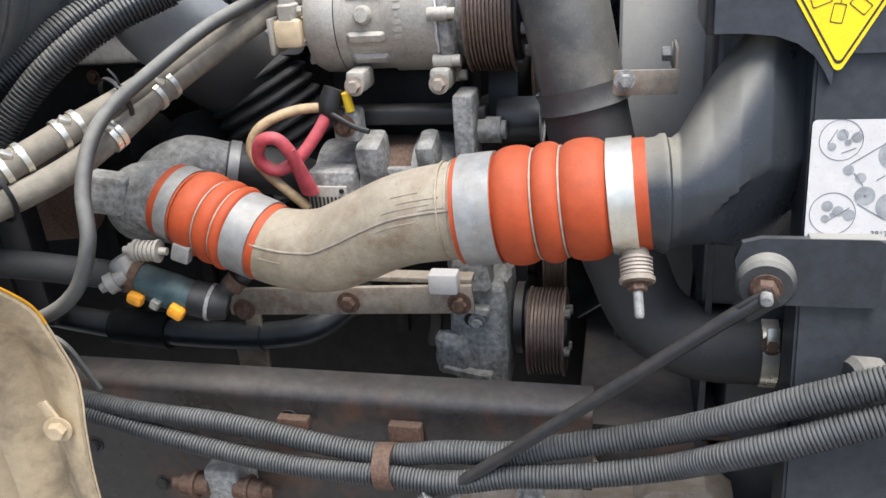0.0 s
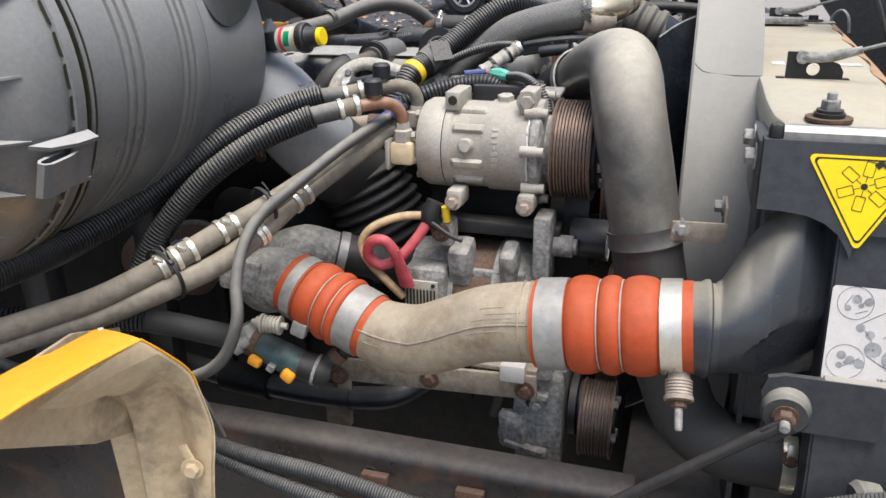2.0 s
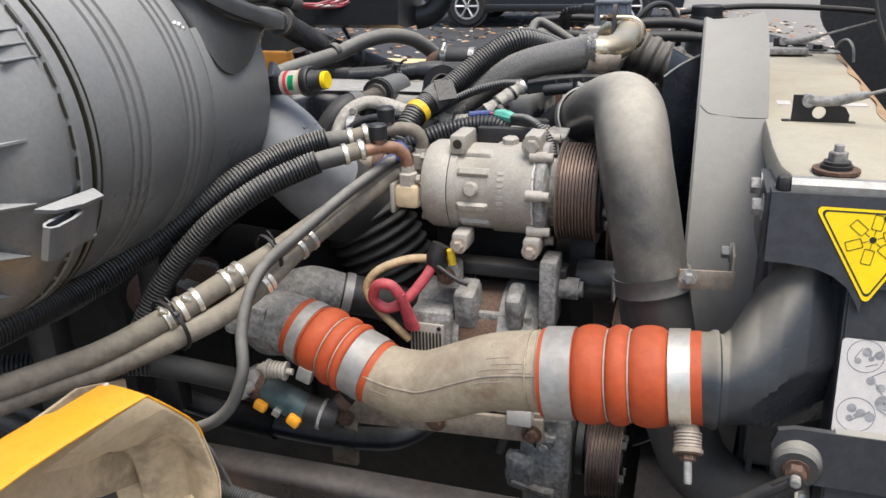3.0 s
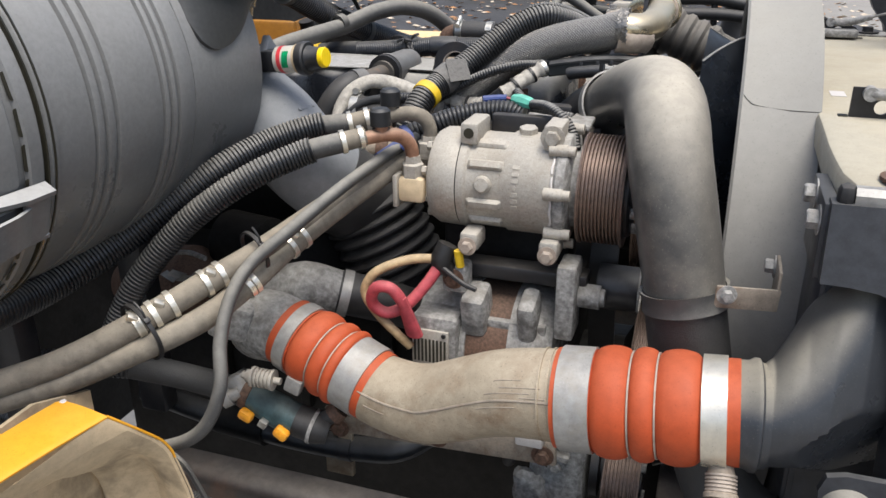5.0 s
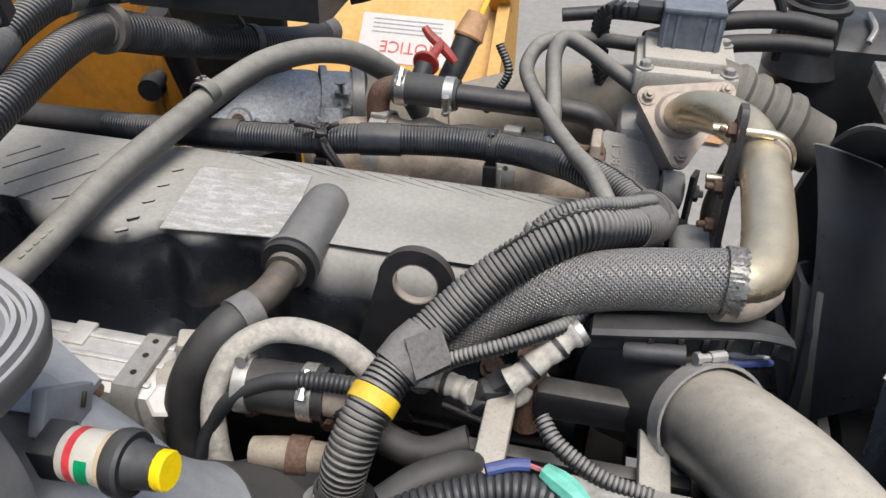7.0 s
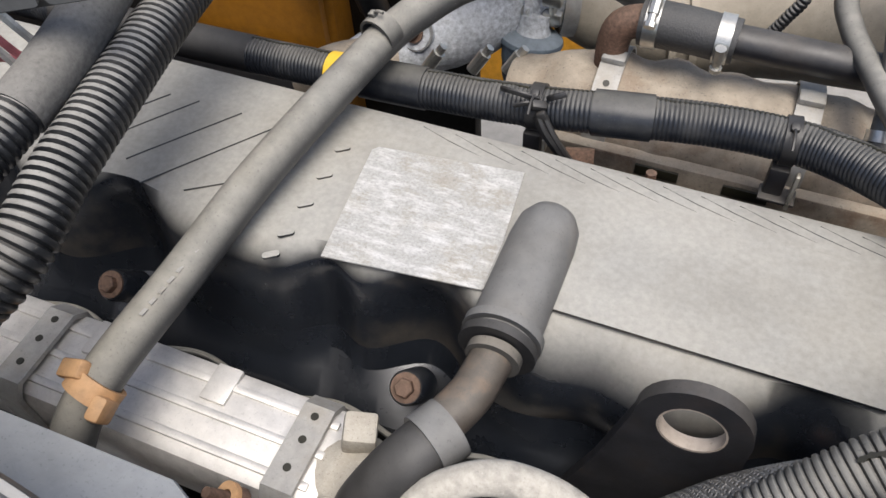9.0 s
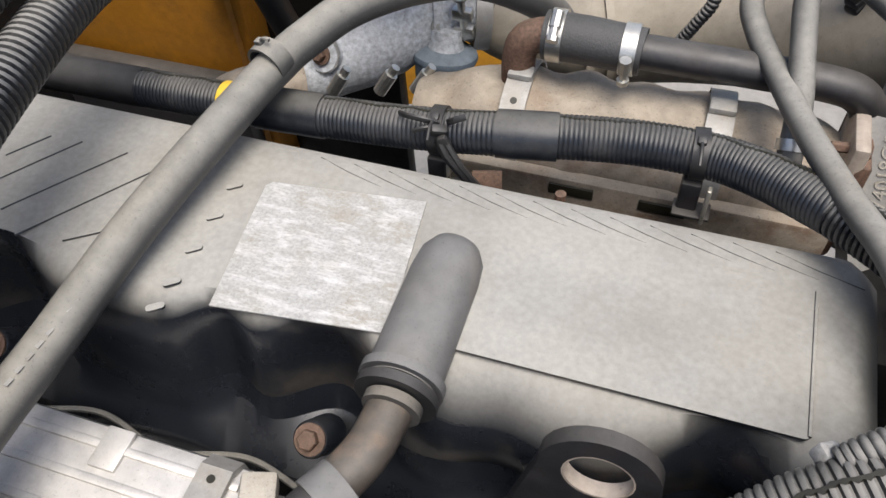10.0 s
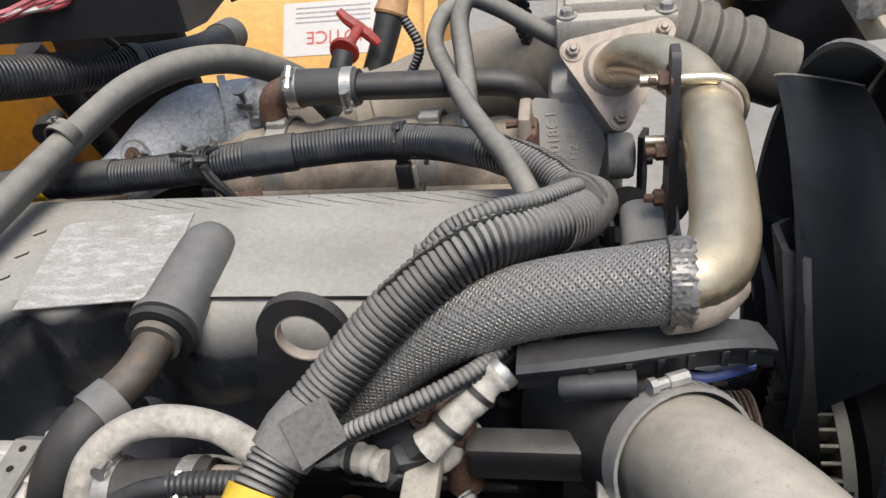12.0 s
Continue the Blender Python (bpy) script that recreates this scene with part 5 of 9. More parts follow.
def ribbed_pulley(name, parent, x0, x1, cy, cz, r, grooves, material, label="", n=48):
    """A multi-groove belt pulley, axis along x."""
    w = x1 - x0
    prof = [(0, r * 0.55), (0, r + 0.001), (0.002, r + 0.0015), (0.003, r)]
    for g in range(grooves):
        a = 0.003 + (w - 0.006) * g / grooves
        b = (w - 0.006) / grooves
        prof += [(a + b * 0.12, r), (a + b * 0.36, r - 0.0042), (a + b * 0.64, r - 0.0042), (a + b * 0.88, r)]
    prof += [(w - 0.003, r), (w - 0.002, r + 0.0015), (w, r + 0.001), (w, r * 0.9), (w - 0.006, r * 0.86), (w - 0.008, r * 0.4)]
    return part(name, lathe((x0, cy, cz), (1, 0, 0), prof, n), material, parent, label)


pl = ribbed_pulley("pulley", ac, -0.147, -0.098, CY, CZ, 0.0605, 11, PULLEY, "red-brown worn grooved pulley", 72)
part("clutch_plate", lathe((-0.104, CY, CZ), (1, 0, 0), [(0, 0.050), (0.010, 0.050), (0.013, 0.047), (0.013, 0.03), (0.018, 0.028), (0.021, 0.022), (0.021, 0.008)], 44), DARK_STEEL, pl, "black clutch plate")
for k in range(6):
    a = k * math.pi / 3 + 0.3
    part("clutch_rivet", lathe((-0.093, CY + 0.04 * math.cos(a), CZ + 0.04 * math.sin(a)), (1, 0, 0), [(0, 0.006), (0.008, 0.006), (0.010, 0.004)], 12), OLD_ALU, pl)

shift(ac, 0.001, 0.010, 0.005)

# refrigerant fittings and hoses
fa = thing("refrigerant_hose", (-0.336, 0.755, 1.29), "lower refrigerant hose in corrugated sleeve with copper-coloured tube and black cap", "hose", "refrigerant hoses")
part("block", box((-0.334, 0.757, 1.291), (0.032, 0.03, 0.03), 0.006), TAN_INSIDE, fa, "tan fitting block")
part("flange", box((-0.352, 0.757, 1.289), (0.006, 0.034, 0.038), 0.002), CAST_ALU, fa)
part("hex_nut", lathe((-0.335, 0.756, 1.304), (0, -0.05, 1), [(0, 0.013), (0.016, 0.013), (0.018, 0.010), (0.026, 0.009)], 6), CAST_ALU, fa)
part("bent_tube", tube([(-0.335, 0.755, 1.322), (-0.336, 0.753, 1.340), (-0.343, 0.746, 1.352), (-0.356, 0.733, 1.357), (-0.378, 0.714, 1.355)], 0.0078, 14), COPPER, fa)
part("service_port", lathe((-0.361, 0.729, 1.358), (0, 0, 1), [(0, 0.007), (0.012, 0.007)], 14), COPPER, fa)
part("cap", lathe((-0.3615, 0.7285, 1.368), (-0.02, 0, 1), [(0, 0.0115), (0.016, 0.0115), (0.019, 0.0085)], 22), CAP_BLACK, fa, "black plastic valve cap")
part("ferrule", tube([(-0.376, 0.719, 1.357), (-0.404, 0.699, 1.351)], 0.0108, 18), TAN_HOSE, fa)
part("hose_stub", tube([(-0.398, 0.703, 1.352), (-0.425, 0.687, 1.346), (-0.44, 0.677, 1.340)], 0.0115, 18), GREY_RUBBER, fa)
for q in ((-0.380, 0.716, 1.3563), (-0.396, 0.7045, 1.3528)):
    part("crimp_ring", ring_of(q, (-0.8, -0.57, -0.17), 0.010, 0.0132, 0.005, 22), BRIGHT_BAND, fa)
part("sleeve", tube([(-0.424, 0.687, 1.346), (-0.438, 0.679, 1.341), (-0.472, 0.651, 1.326), (-0.511, 0.622, 1.300), (-0.550, 0.600, 1.264), (-0.59, 0.575, 1.21), (-0.62, 0.55, 1.14)], 0.0145, 18, pitch=0.0043, depth=0.0017), CONDUIT, fa)
fb = thing("refrigerant_hose", (-0.33, 0.79, 1.3), "upper refrigerant hose in corrugated sleeve with grey tube and black cap", "hose", "refrigerant hoses")
part("hex_nut", lathe((-0.328, 0.793, 1.318), (0, 0, 1), [(-0.03, 0.01), (0, 0.011), (0, 0.015), (0.018, 0.015), (0.02, 0.011), (0.026, 0.010)], 6), CAST_ALU, fb)
part("bent_tube", tube([(-0.328, 0.793, 1.335), (-0.328, 0.793, 1.352), (-0.334, 0.790, 1.365), (-0.348, 0.784, 1.370), (-0.372, 0.772, 1.368), (-0.395, 0.760, 1.364)], 0.0085, 14), TAN_HOSE, fb)
part("service_port", lathe((-0.368, 0.775, 1.368), (0, 0, 1), [(0, 0.007), (0.014, 0.007)], 14), TAN_HOSE, fb)
part("cap", lathe((-0.369, 0.7755, 1.380), (0, 0, 1), [(0, 0.0115), (0.016, 0.0115), (0.019, 0.0085)], 22), CAP_BLACK, fb, "black plastic valve cap")
part("ferrule", tube([(-0.388, 0.764, 1.366), (-0.416, 0.749, 1.360)], 0.0110, 18), TAN_HOSE, fb)
part("hose_stub", tube([(-0.41, 0.752, 1.361), (-0.44, 0.742, 1.358), (-0.455, 0.733, 1.355)], 0.0118, 18), GREY_RUBBER, fb)
for q in ((-0.392, 0.762, 1.3652), (-0.409, 0.7527, 1.3615)):
    part("crimp_ring", ring_of(q, (-0.86, -0.46, -0.18), 0.010, 0.0136, 0.005, 22), BRIGHT_BAND, fb)
part("sleeve", tube([(-0.438, 0.744, 1.359), (-0.456, 0.733, 1.355), (-0.490, 0.706, 1.343), (-0.526, 0.660, 1.322), (-0.572, 0.612, 1.285), (-0.610, 0.563, 1.252), (-0.638, 0.490, 1.231), (-0.642, 0.395, 1.234), (-0.65, 0.30, 1.232), (-0.66, 0.2, 1.225)], [0.0155, 0.0155, 0.0157, 0.016, 0.0165, 0.017, 0.0172, 0.0172, 0.0172, 0.0172], 18, pitch=0.0043, depth=0.0017), CONDUIT, fb)

# tan hoses with crimped ferrules
for nm, pts, fer in (("upper", [(-0.356, 0.795, 1.327), (-0.383, 0.730, 1.304), (-0.415, 0.660, 1.281), (-0.445, 0.597, 1.260), (-0.474, 0.548, 1.244), (-0.503, 0.502, 1.227), (-0.550, 0.440, 1.204), (-0.588, 0.400, 1.194), (-0.650, 0.335, 1.185), (-0.76, 0.26, 1.175)], ((3.75, 4.15), (4.72, 5.1), (5.25, 5.3))),
                     ("lower", [(-0.350, 0.790, 1.318), (-0.374, 0.742, 1.302), (-0.398, 0.688, 1.283), (-0.425, 0.630, 1.259), (-0.449, 0.573, 1.231), (-0.478, 0.518, 1.209), (-0.552, 0.438, 1.183), (-0.592, 0.400, 1.176), (-0.66, 0.33, 1.165), (-0.76, 0.26, 1.15)], ((2.78, 3.12), (3.85, 4.05)))):
    th = thing("fuel_hose", pts[4], "tan dusty fuel hose with crimped metal ferrules, %s of the pair" % nm, "hose", "tan hoses")
    part("hose", tube(pts, 0.0125, 18), TAN_HOSE, th)
    C, us = spline(pts, 0.002)
    for u0, u1 in fer:
        seg = [c for c, u in zip(C, us) if u0 <= u <= u1]
        if len(seg) > 1:
            fp = part("ferrule", tube([seg[0], seg[len(seg) // 2], seg[-1]], 0.0134, 20), TAN_HOSE, th, "dusty crimped ferrule")
            for q in (seg[1], seg[-2]):
                part("crimp_ring", ring_of(q, seg[-1] - seg[0], 0.012, 0.0148, 0.0055, 20), BRIGHT_BAND, fp)
            mid = seg[len(seg) // 2]
            part("swage_block", box(mid + Vector((0.004, -0.008, 0.011)), (0.010, 0.007, 0.006), 0.001, (20, 30, 40)), BRIGHT_BAND, fp)
    if nm == "upper":
        cable_tie(Vector(pts[5]) + Vector((-0.012, -0.012, -0.018)), (-0.2, -0.5, -0.12), 0.030, th, head=(0.5, -0.5, 0.6))
        cable_tie(Vector(pts[3]) + Vector((-0.004, -0.002, 0.0)), (-0.3, -0.6, -0.15), 0.022, th, head=(0.6, -0.5, 0.5))
lc = tagged(part("grey_cable", tube([(-0.347, 0.80, 1.338), (-0.365, 0.745, 1.328), (-0.384, 0.665, 1.312), (-0.413, 0.600, 1.283), (-0.436, 0.566, 1.260), (-0.441, 0.534, 1.238), (-0.439, 0.506, 1.203), (-0.431, 0.486, 1.165), (-0.447, 0.475, 1.124), (-0.483, 0.470, 1.099), (-0.53, 0.465, 1.090), (-0.6, 0.47, 1.085)], 0.0068, 14), GREY_RUBBER), "smooth grey cable hanging over the tan hoses", "cable")
part("heat_shrink", tube([(-0.352, 0.785, 1.338), (-0.372, 0.745, 1.324)], 0.008, 12), BLUE, lc, "blue heat-shrink splice")

# ---- alternator with cables ----
al = thing("alternator", (-0.24, 0.76, 1.05), "grimy aluminium alternator with slotted end and rusty stator band", "alternator")
part("rear_housing", lathe((-0.345, 0.785, 1.105), (1, 0, 0), [(0, 0.05), (0.004, 0.066), (0.06, 0.072), (0.068, 0.074), (0.068, 0.07)], 44), OLD_ALU, al)
part("stator", lathe((-0.277, 0.785, 1.105), (1, 0, 0), [(0, 0.070), (0.05, 0.070)], 44), RUST, al, "rusty stator band")
part("front_housing", lathe((-0.227, 0.785, 1.105), (1, 0, 0), [(0, 0.074), (0.03, 0.074), (0.05, 0.06), (0.055, 0.03)], 44), OLD_ALU, al)
part("terminal_box", box((-0.312, 0.728, 1.130), (0.056, 0.045, 0.06), 0.006), OLD_ALU, al)
part("vent_plate", box((-0.315, 0.7035, 1.122), (0.045, 0.004, 0.045), 0.001), CAST_ALU, al)
for k in range(9):
    part("vent_slot", box((-0.3335 + 0.0046 * k, 0.7013, 1.118), (0.0024, 0.002, 0.03), 0.0004, seg=1), SIGN_K, al)
for dx in (-0.017, 0.017):
    bolt((-0.315 + dx, 0.7013, 1.140), (0, -1, 0), al, 0.003, 0.002, DARK_STEEL, False)
for x, w in ((-0.268, 0.03), (-0.205, 0.022)):
    part("lug", box((x, 0.735, 1.165), (w, 0.045, 0.055), 0.008, (15, 0, 0)), OLD_ALU, al)
part("top_lug", box((-0.292, 0.735, 1.205), (0.03, 0.03, 0.035), 0.006), OLD_ALU, al)
bolt((-0.292, 0.719, 1.207), (0, -1, 0), al, 0.008, 0.006, RUST)
part("tie_bar", box((-0.235, 0.735, 1.150), (0.10, 0.012, 0.012), 0.002), OLD_ALU, al)
part("upper_bracket", box((-0.225, 0.765, 1.207), (0.16, 0.03, 0.018), 0.003), DARK_STEEL, al)
shift(al, 0.014, 0.010, -0.011)
w = thing("alternator_cables", (-0.33, 0.7, 1.15), "looped red battery cable and tan cable at the alternator", "cable")
part("red_cable", tube([(-0.292, 0.730, 1.215), (-0.305, 0.716, 1.192), (-0.325, 0.702, 1.168), (-0.347, 0.694, 1.158), (-0.362, 0.688, 1.172), (-0.354, 0.682, 1.194), (-0.336, 0.682, 1.196), (-0.325, 0.69, 1.176), (-0.322, 0.70, 1.15)], 0.0068, 14), RED_WIRE, w)
part("red_boot", tube([(-0.327, 0.688, 1.184), (-0.322, 0.698, 1.155), (-0.318, 0.706, 1.13)], [0.008, 0.011, 0.013], 12, flat=0.6), RED_WIRE, w, "faded red terminal boot")
part("tan_cable", tube([(-0.296, 0.738, 1.214), (-0.322, 0.726, 1.216), (-0.345, 0.712, 1.212), (-0.366, 0.702, 1.200), (-0.376, 0.70, 1.178), (-0.362, 0.698, 1.155), (-0.34, 0.702, 1.13), (-0.325, 0.71, 1.11)], 0.0055, 12), TAN_WIRE, w)
part("taped_splice", tube([(-0.286, 0.735, 1.235), (-0.292, 0.730, 1.215), (-0.28, 0.735, 1.2)], [0.012, 0.013, 0.008], 12), TIE, w, "taped wire bundle")
part("yellow_sleeve", tube([(-0.272, 0.728, 1.232), (-0.27, 0.73, 1.212)], 0.005, 10), YTAPE, w)
part("cable_tail", tube([(-0.29, 0.722, 1.212), (-0.262, 0.712, 1.2), (-0.245, 0.71, 1.195)], 0.003, 8), TIE, w)

# ---- belt drive ----
ib = thing("idler_bracket", (-0.14, 0.76, 1.14), "grey steel idler arm with a smooth black idler pulley", "idler pulley")
part("arm", box((-0.150, 0.755, 1.180), (0.022, 0.045, 0.09), 0.004), OLD_ALU, ib)
part("arm_boss", lathe((-0.14, 0.765, 1.18), (1, 0, 0), [(0, 0.014), (0.025, 0.014), (0.025, 0.010), (0.03, 0.010)], 20), OLD_ALU, ib)
part("idler", lathe((-0.122, 0.797, 1.181), (1, 0, 0), [(0, 0.016), (0, 0.025), (0.003, 0.0262), (0.044, 0.0262), (0.047, 0.025), (0.047, 0.021), (0.041, 0.019), (0.039, 0.006)], 40), BLACK_PLASTIC, ib)
part("idler_rim", ring_of((-0.0745, 0.797, 1.181), (1, 0, 0), 0.0235, 0.0268, 0.002, 36), OLD_ALU, ib, "bright worn pulley rim")
lp = thing("belt_pulley", (-0.09, 0.83, 0.86), "worn brown grooved power-steering pulley", "pulley")
ribbed_pulley("groove_ring", lp, -0.094, -0.050, 0.792, 0.919, 0.053, 9, PULLEY, "", 56)
part("web", lathe((-0.062, 0.792, 0.921), (1, 0, 0), [(0, 0.045), (0.006, 0.045), (0.006, 0.027), (0.014, 0.027)], 32), DARK_STEEL, lp)
for k in range(4):
    bolt((-0.054, 0.792 + 0.032 * math.cos(k * 1.57 + 0.4), 0.921 + 0.032 * math.sin(k * 1.57 + 0.4)), (1, 0, 0), lp, 0.006, 0.008, OLD_ALU)
dp = thing("damper_pulley", (-0.06, 1.05, 0.8), "large dark crankshaft damper pulley", "pulley")
ribbed_pulley("groove_ring", dp, -0.085, -0.055, 0.97, 0.96, 0.11, 8, PULLEY, "", 56)
part("disc", lathe((-0.16, 0.97, 0.96), (1, 0, 0), [(0, 0.06), (0.06, 0.06), (0.08, 0.1), (0.085, 0.1)], 40), GREASY_IRON, dp)
up = thing("fan_drive_pulley", (-0.1, 1.1, 1.15), "worn grooved fan drive pulley", "pulley")
ribbed_pulley("groove_ring", up, -0.125, -0.085, 1.06, 1.175, 0.075, 9, PULLEY, "", 56)
part("hub", lathe((-0.17, 1.06, 1.175), (1, 0, 0), [(0, 0.05), (0.05, 0.05), (0.05, 0.03), (0.12, 0.03)], 32), GREASY_IRON, up)
shift(up, 0.02, -0.02, 0.01)
# belt run over the pulleys


def belt_run(pts, x0, x1, parent, name="belt_run"):
    """A flat multi-rib belt through (y, z) points."""
    C, us = spline([(0, y, z) for y, z in pts], 0.02)
    loops = []
    for c, (t, s, b) in zip(C, frames_along(C)):
        nrm = Vector((0, -t.z, t.y)) * 0.0022
        loops.append([c + Vector((x0, 0, 0)) - nrm, c + Vector((x1, 0, 0)) - nrm, c + Vector((x1, 0, 0)) + nrm, c + Vector((x0, 0, 0)) + nrm])
    return part(name, skin(loops), BLACK_RUBBER, parent)


bl = thing("drive_belt", (-0.12, 0.9, 1.0), "black ribbed serpentine drive belt", "belt")
belt_run([(0.852, 1.29), (0.845, 1.25), (0.828, 1.195), (0.835, 1.15), (0.87, 1.05), (0.862, 0.93), (0.85, 0.89)], -0.138, -0.105, bl)
belt_run([(0.80, 0.863), (0.87, 0.85), (0.96, 0.848)], -0.09, -0.057, bl)

# front accessory casting, bracket bar and black pipe below the charge pipe
pc = thing("pump_casting", (-0.17, 0.78, 0.9), "corroded aluminium power-steering pump casting", "engine casting")
part("body", craggy((-0.150, 0.79, 0.925), (0.066, 0.085, 0.15), 0.0050, 3), OLD_ALU, pc)
part("shaft_collar", lathe((-0.112, 0.812, 0.925), (1, 0, 0), [(0, 0.045), (0.010, 0.045), (0.012, 0.034), (0.018, 0.034)], 28), DARK_STEEL, pc)
part("neck", craggy((-0.155, 0.76, 1.045), (0.045, 0.055, 0.10), 0.0040, 5), OLD_ALU, pc)
part("web", craggy((-0.183, 0.752, 0.905), (0.040, 0.022, 0.055), 0.0040, 7), OLD_ALU, pc)
part("pocket", lathe((-0.158, 0.7485, 0.955), (0, -1, 0), [(0, 0.009), (0.0012, 0.0085)], 14), SIGN_K, pc)
for z in (0.885, 0.975):
    part("fin", craggy((-0.165, 0.743, z), (0.060, 0.012, 0.010), 0.0020, 9 + z, 0.002, (0, 8, 0)), OLD_ALU, pc)
bolt((-0.15, 0.744, 0.955), (0, -1, 0), pc, 0.007, 0.006, OLD_ALU)
bb = thing("bracket_bar", (-0.29, 0.70, 0.98), "grey steel mounting bar with three rusty bolts", "bracket")
part("bar", box((-0.294, 0.705, 0.992), (0.292, 0.007, 0.034), 0.002, (0, -3, 0)), SHIELD, bb)
for x, z in ((-0.42, 0.977), (-0.29, 0.992), (-0.163, 0.996)):
    bolt((x, 0.7, z), (0, -1, 0), bb, 0.0085, 0.007, RUST)
part("tan_edge", box((-0.23, 0.718, 1.018), (0.16, 0.02, 0.006), 0.001), SHIELD, bb)
part("white_block", box((-0.178, 0.70, 1.022), (0.032, 0.02, 0.024), 0.003), LABEL, bb, "white plastic clip")
shift(bb, 0.006, -0.012, 0.013)
cpipe = thing("coolant_pipe", (-0.5, 0.72, 0.92), "black coolant pipe along the engine side with a clamp", "pipe")
part("pipe", tube([(-0.75, 0.74, 0.945), (-0.62, 0.725, 0.938), (-0.5, 0.72, 0.934), (-0.4, 0.72, 0.938), (-0.34, 0.725, 0.952), (-0.29, 0.78, 0.975)], 0.0165, 20), BLACK_PLASTIC, cpipe)
part("socket", tube([(-0.62, 0.726, 0.938), (-0.54, 0.722, 0.935)], 0.0225, 20), GREASY_IRON, cpipe)
part("clip_band", band((-0.42, 0.72, 0.937), (1, 0, 0.03), 0.0175, 0.018), DARK_STEEL, cpipe)
part("clip_leg", box((-0.42, 0.716, 0.962), (0.02, 0.006, 0.03), 0.001), DUSTY_ALU, cpipe)
part("lower_leg", box((-0.44, 0.735, 0.905), (0.04, 0.01, 0.05), 0.002), DUSTY_ALU, cpipe)
ol = thing("oil_line", (-0.30, 0.86, 0.90), "dark steel oil line with unions beside the engine block", "pipe")
part("line", tube([(-0.40, 0.88, 0.90), (-0.36, 0.86, 0.945), (-0.32, 0.845, 0.968), (-0.285, 0.84, 0.962), (-0.26, 0.85, 0.94), (-0.25, 0.88, 0.90)], 0.0075, 12), DARK_STEEL, ol)
part("union", lathe((-0.318, 0.8445, 0.968), (1, -0.1, -0.05), [(0, 0.009), (0, 0.0125), (0.014, 0.0125), (0.014, 0.009)], 6), OLD_ALU, ol, "grey hexagonal union")
part("union", lathe((-0.262, 0.849, 0.943), (0.5, 0.3, -0.8), [(0, 0.009), (0, 0.012), (0.012, 0.012), (0.012, 0.009)], 6), OLD_ALU, ol)
part("line", tube([(-0.235, 0.90, 1.00), (-0.225, 0.86, 0.975), (-0.222, 0.845, 0.94), (-0.228, 0.85, 0.89), (-0.24, 0.87, 0.85)], 0.0095, 12), BLACK_RUBBER, ol)
bkt = thing("block_bracket", (-0.36, 0.87, 0.93), "small dirty steel bracket bolted to the engine block", "bracket")
part("leaf", box((-0.355, 0.875, 0.935), (0.035, 0.004, 0.055), 0.001, (0, 18, 0)), DARK_STEEL, bkt)
bolt((-0.362, 0.872, 0.952), (0, -1, 0), bkt, 0.008, 0.006, OLD_ALU)
# hose with corrugated sleeve and orange-tabbed connector at the turbo
oc = thing("sensor_connector", (-0.44, 0.62, 1.03), "oily teal hose fitting with two orange locking tabs", "connector")
part("body", tube([(-0.515, 0.632, 1.055), (-0.49, 0.626, 1.047), (-0.455, 0.622, 1.036), (-0.428, 0.62, 1.03)], [0.015, 0.018, 0.020, 0.018], 18), TEAL, oc)
part("ring", ring_of((-0.497, 0.628, 1.049), (1, 0, -0.3), 0.013, 0.0205, 0.010), RUST, oc)
part("ring", ring_of((-0.512, 0.632, 1.054), (1, 0, -0.3), 0.012, 0.0185, 0.006), FLANGE, oc)
part("black_end", tube([(-0.432, 0.62, 1.031), (-0.408, 0.622, 1.024), (-0.395, 0.625, 1.02)], [0.0195, 0.019, 0.015], 18), BLACK_RUBBER, oc)
part("clamp_ring", ring_of((-0.412, 0.6215, 1.0255), (1, 0.1, -0.3), 0.017, 0.0205, 0.004, 28), OLD_ALU, oc)
part("tail_ring", ring_of((-0.386, 0.63, 1.045), (0.5, 0.3, 0.5), 0.006, 0.012, 0.012), RUST, oc)
part("black_tail", tube([(-0.41, 0.625, 1.028), (-0.392, 0.632, 1.04), (-0.37, 0.65, 1.055)], 0.010, 12), BLACK_RUBBER, oc)
part("tab", box((-0.489, 0.603, 1.036), (0.018, 0.012, 0.013), 0.004, (0, 25, 0)), ORANGE_TAG, oc, "orange locking tab")
part("tab", box((-0.442, 0.600, 1.024), (0.018, 0.012, 0.015), 0.004, (0, 35, 0)), ORANGE_TAG, oc, "orange locking tab")
part("clip", box((-0.465, 0.60, 1.032), (0.01, 0.008, 0.01), 0.001, (0, 30, 0)), ZINC, oc)
part("port", lathe((-0.502, 0.615, 1.058), (-0.8, -0.5, -0.35), [(0, 0.008), (0.012, 0.008), (0.012, 0.0115), (0.022, 0.0115), (0.024, 0.006), (0.03, 0.005)], 16), CLAMP, oc)
part("elbow", lathe((-0.508, 0.628, 1.058), (-0.6, 0.2, 0.8), [(-0.012, 0.017), (0.012, 0.017), (0.016, 0.012)], 18), CLAMP, oc)
shift(oc, -0.001, 0.002, 0.009)
tagged(part("sleeved_hose", tube([(-0.80, 0.50, 1.11), (-0.74, 0.545, 1.10), (-0.69, 0.580, 1.092), (-0.645, 0.603, 1.084)], 0.0165, 18, pitch=0.0052, depth=0.0018), CLEAN_CONDUIT), "black corrugated sleeve over a hose behind the fender", "hose")
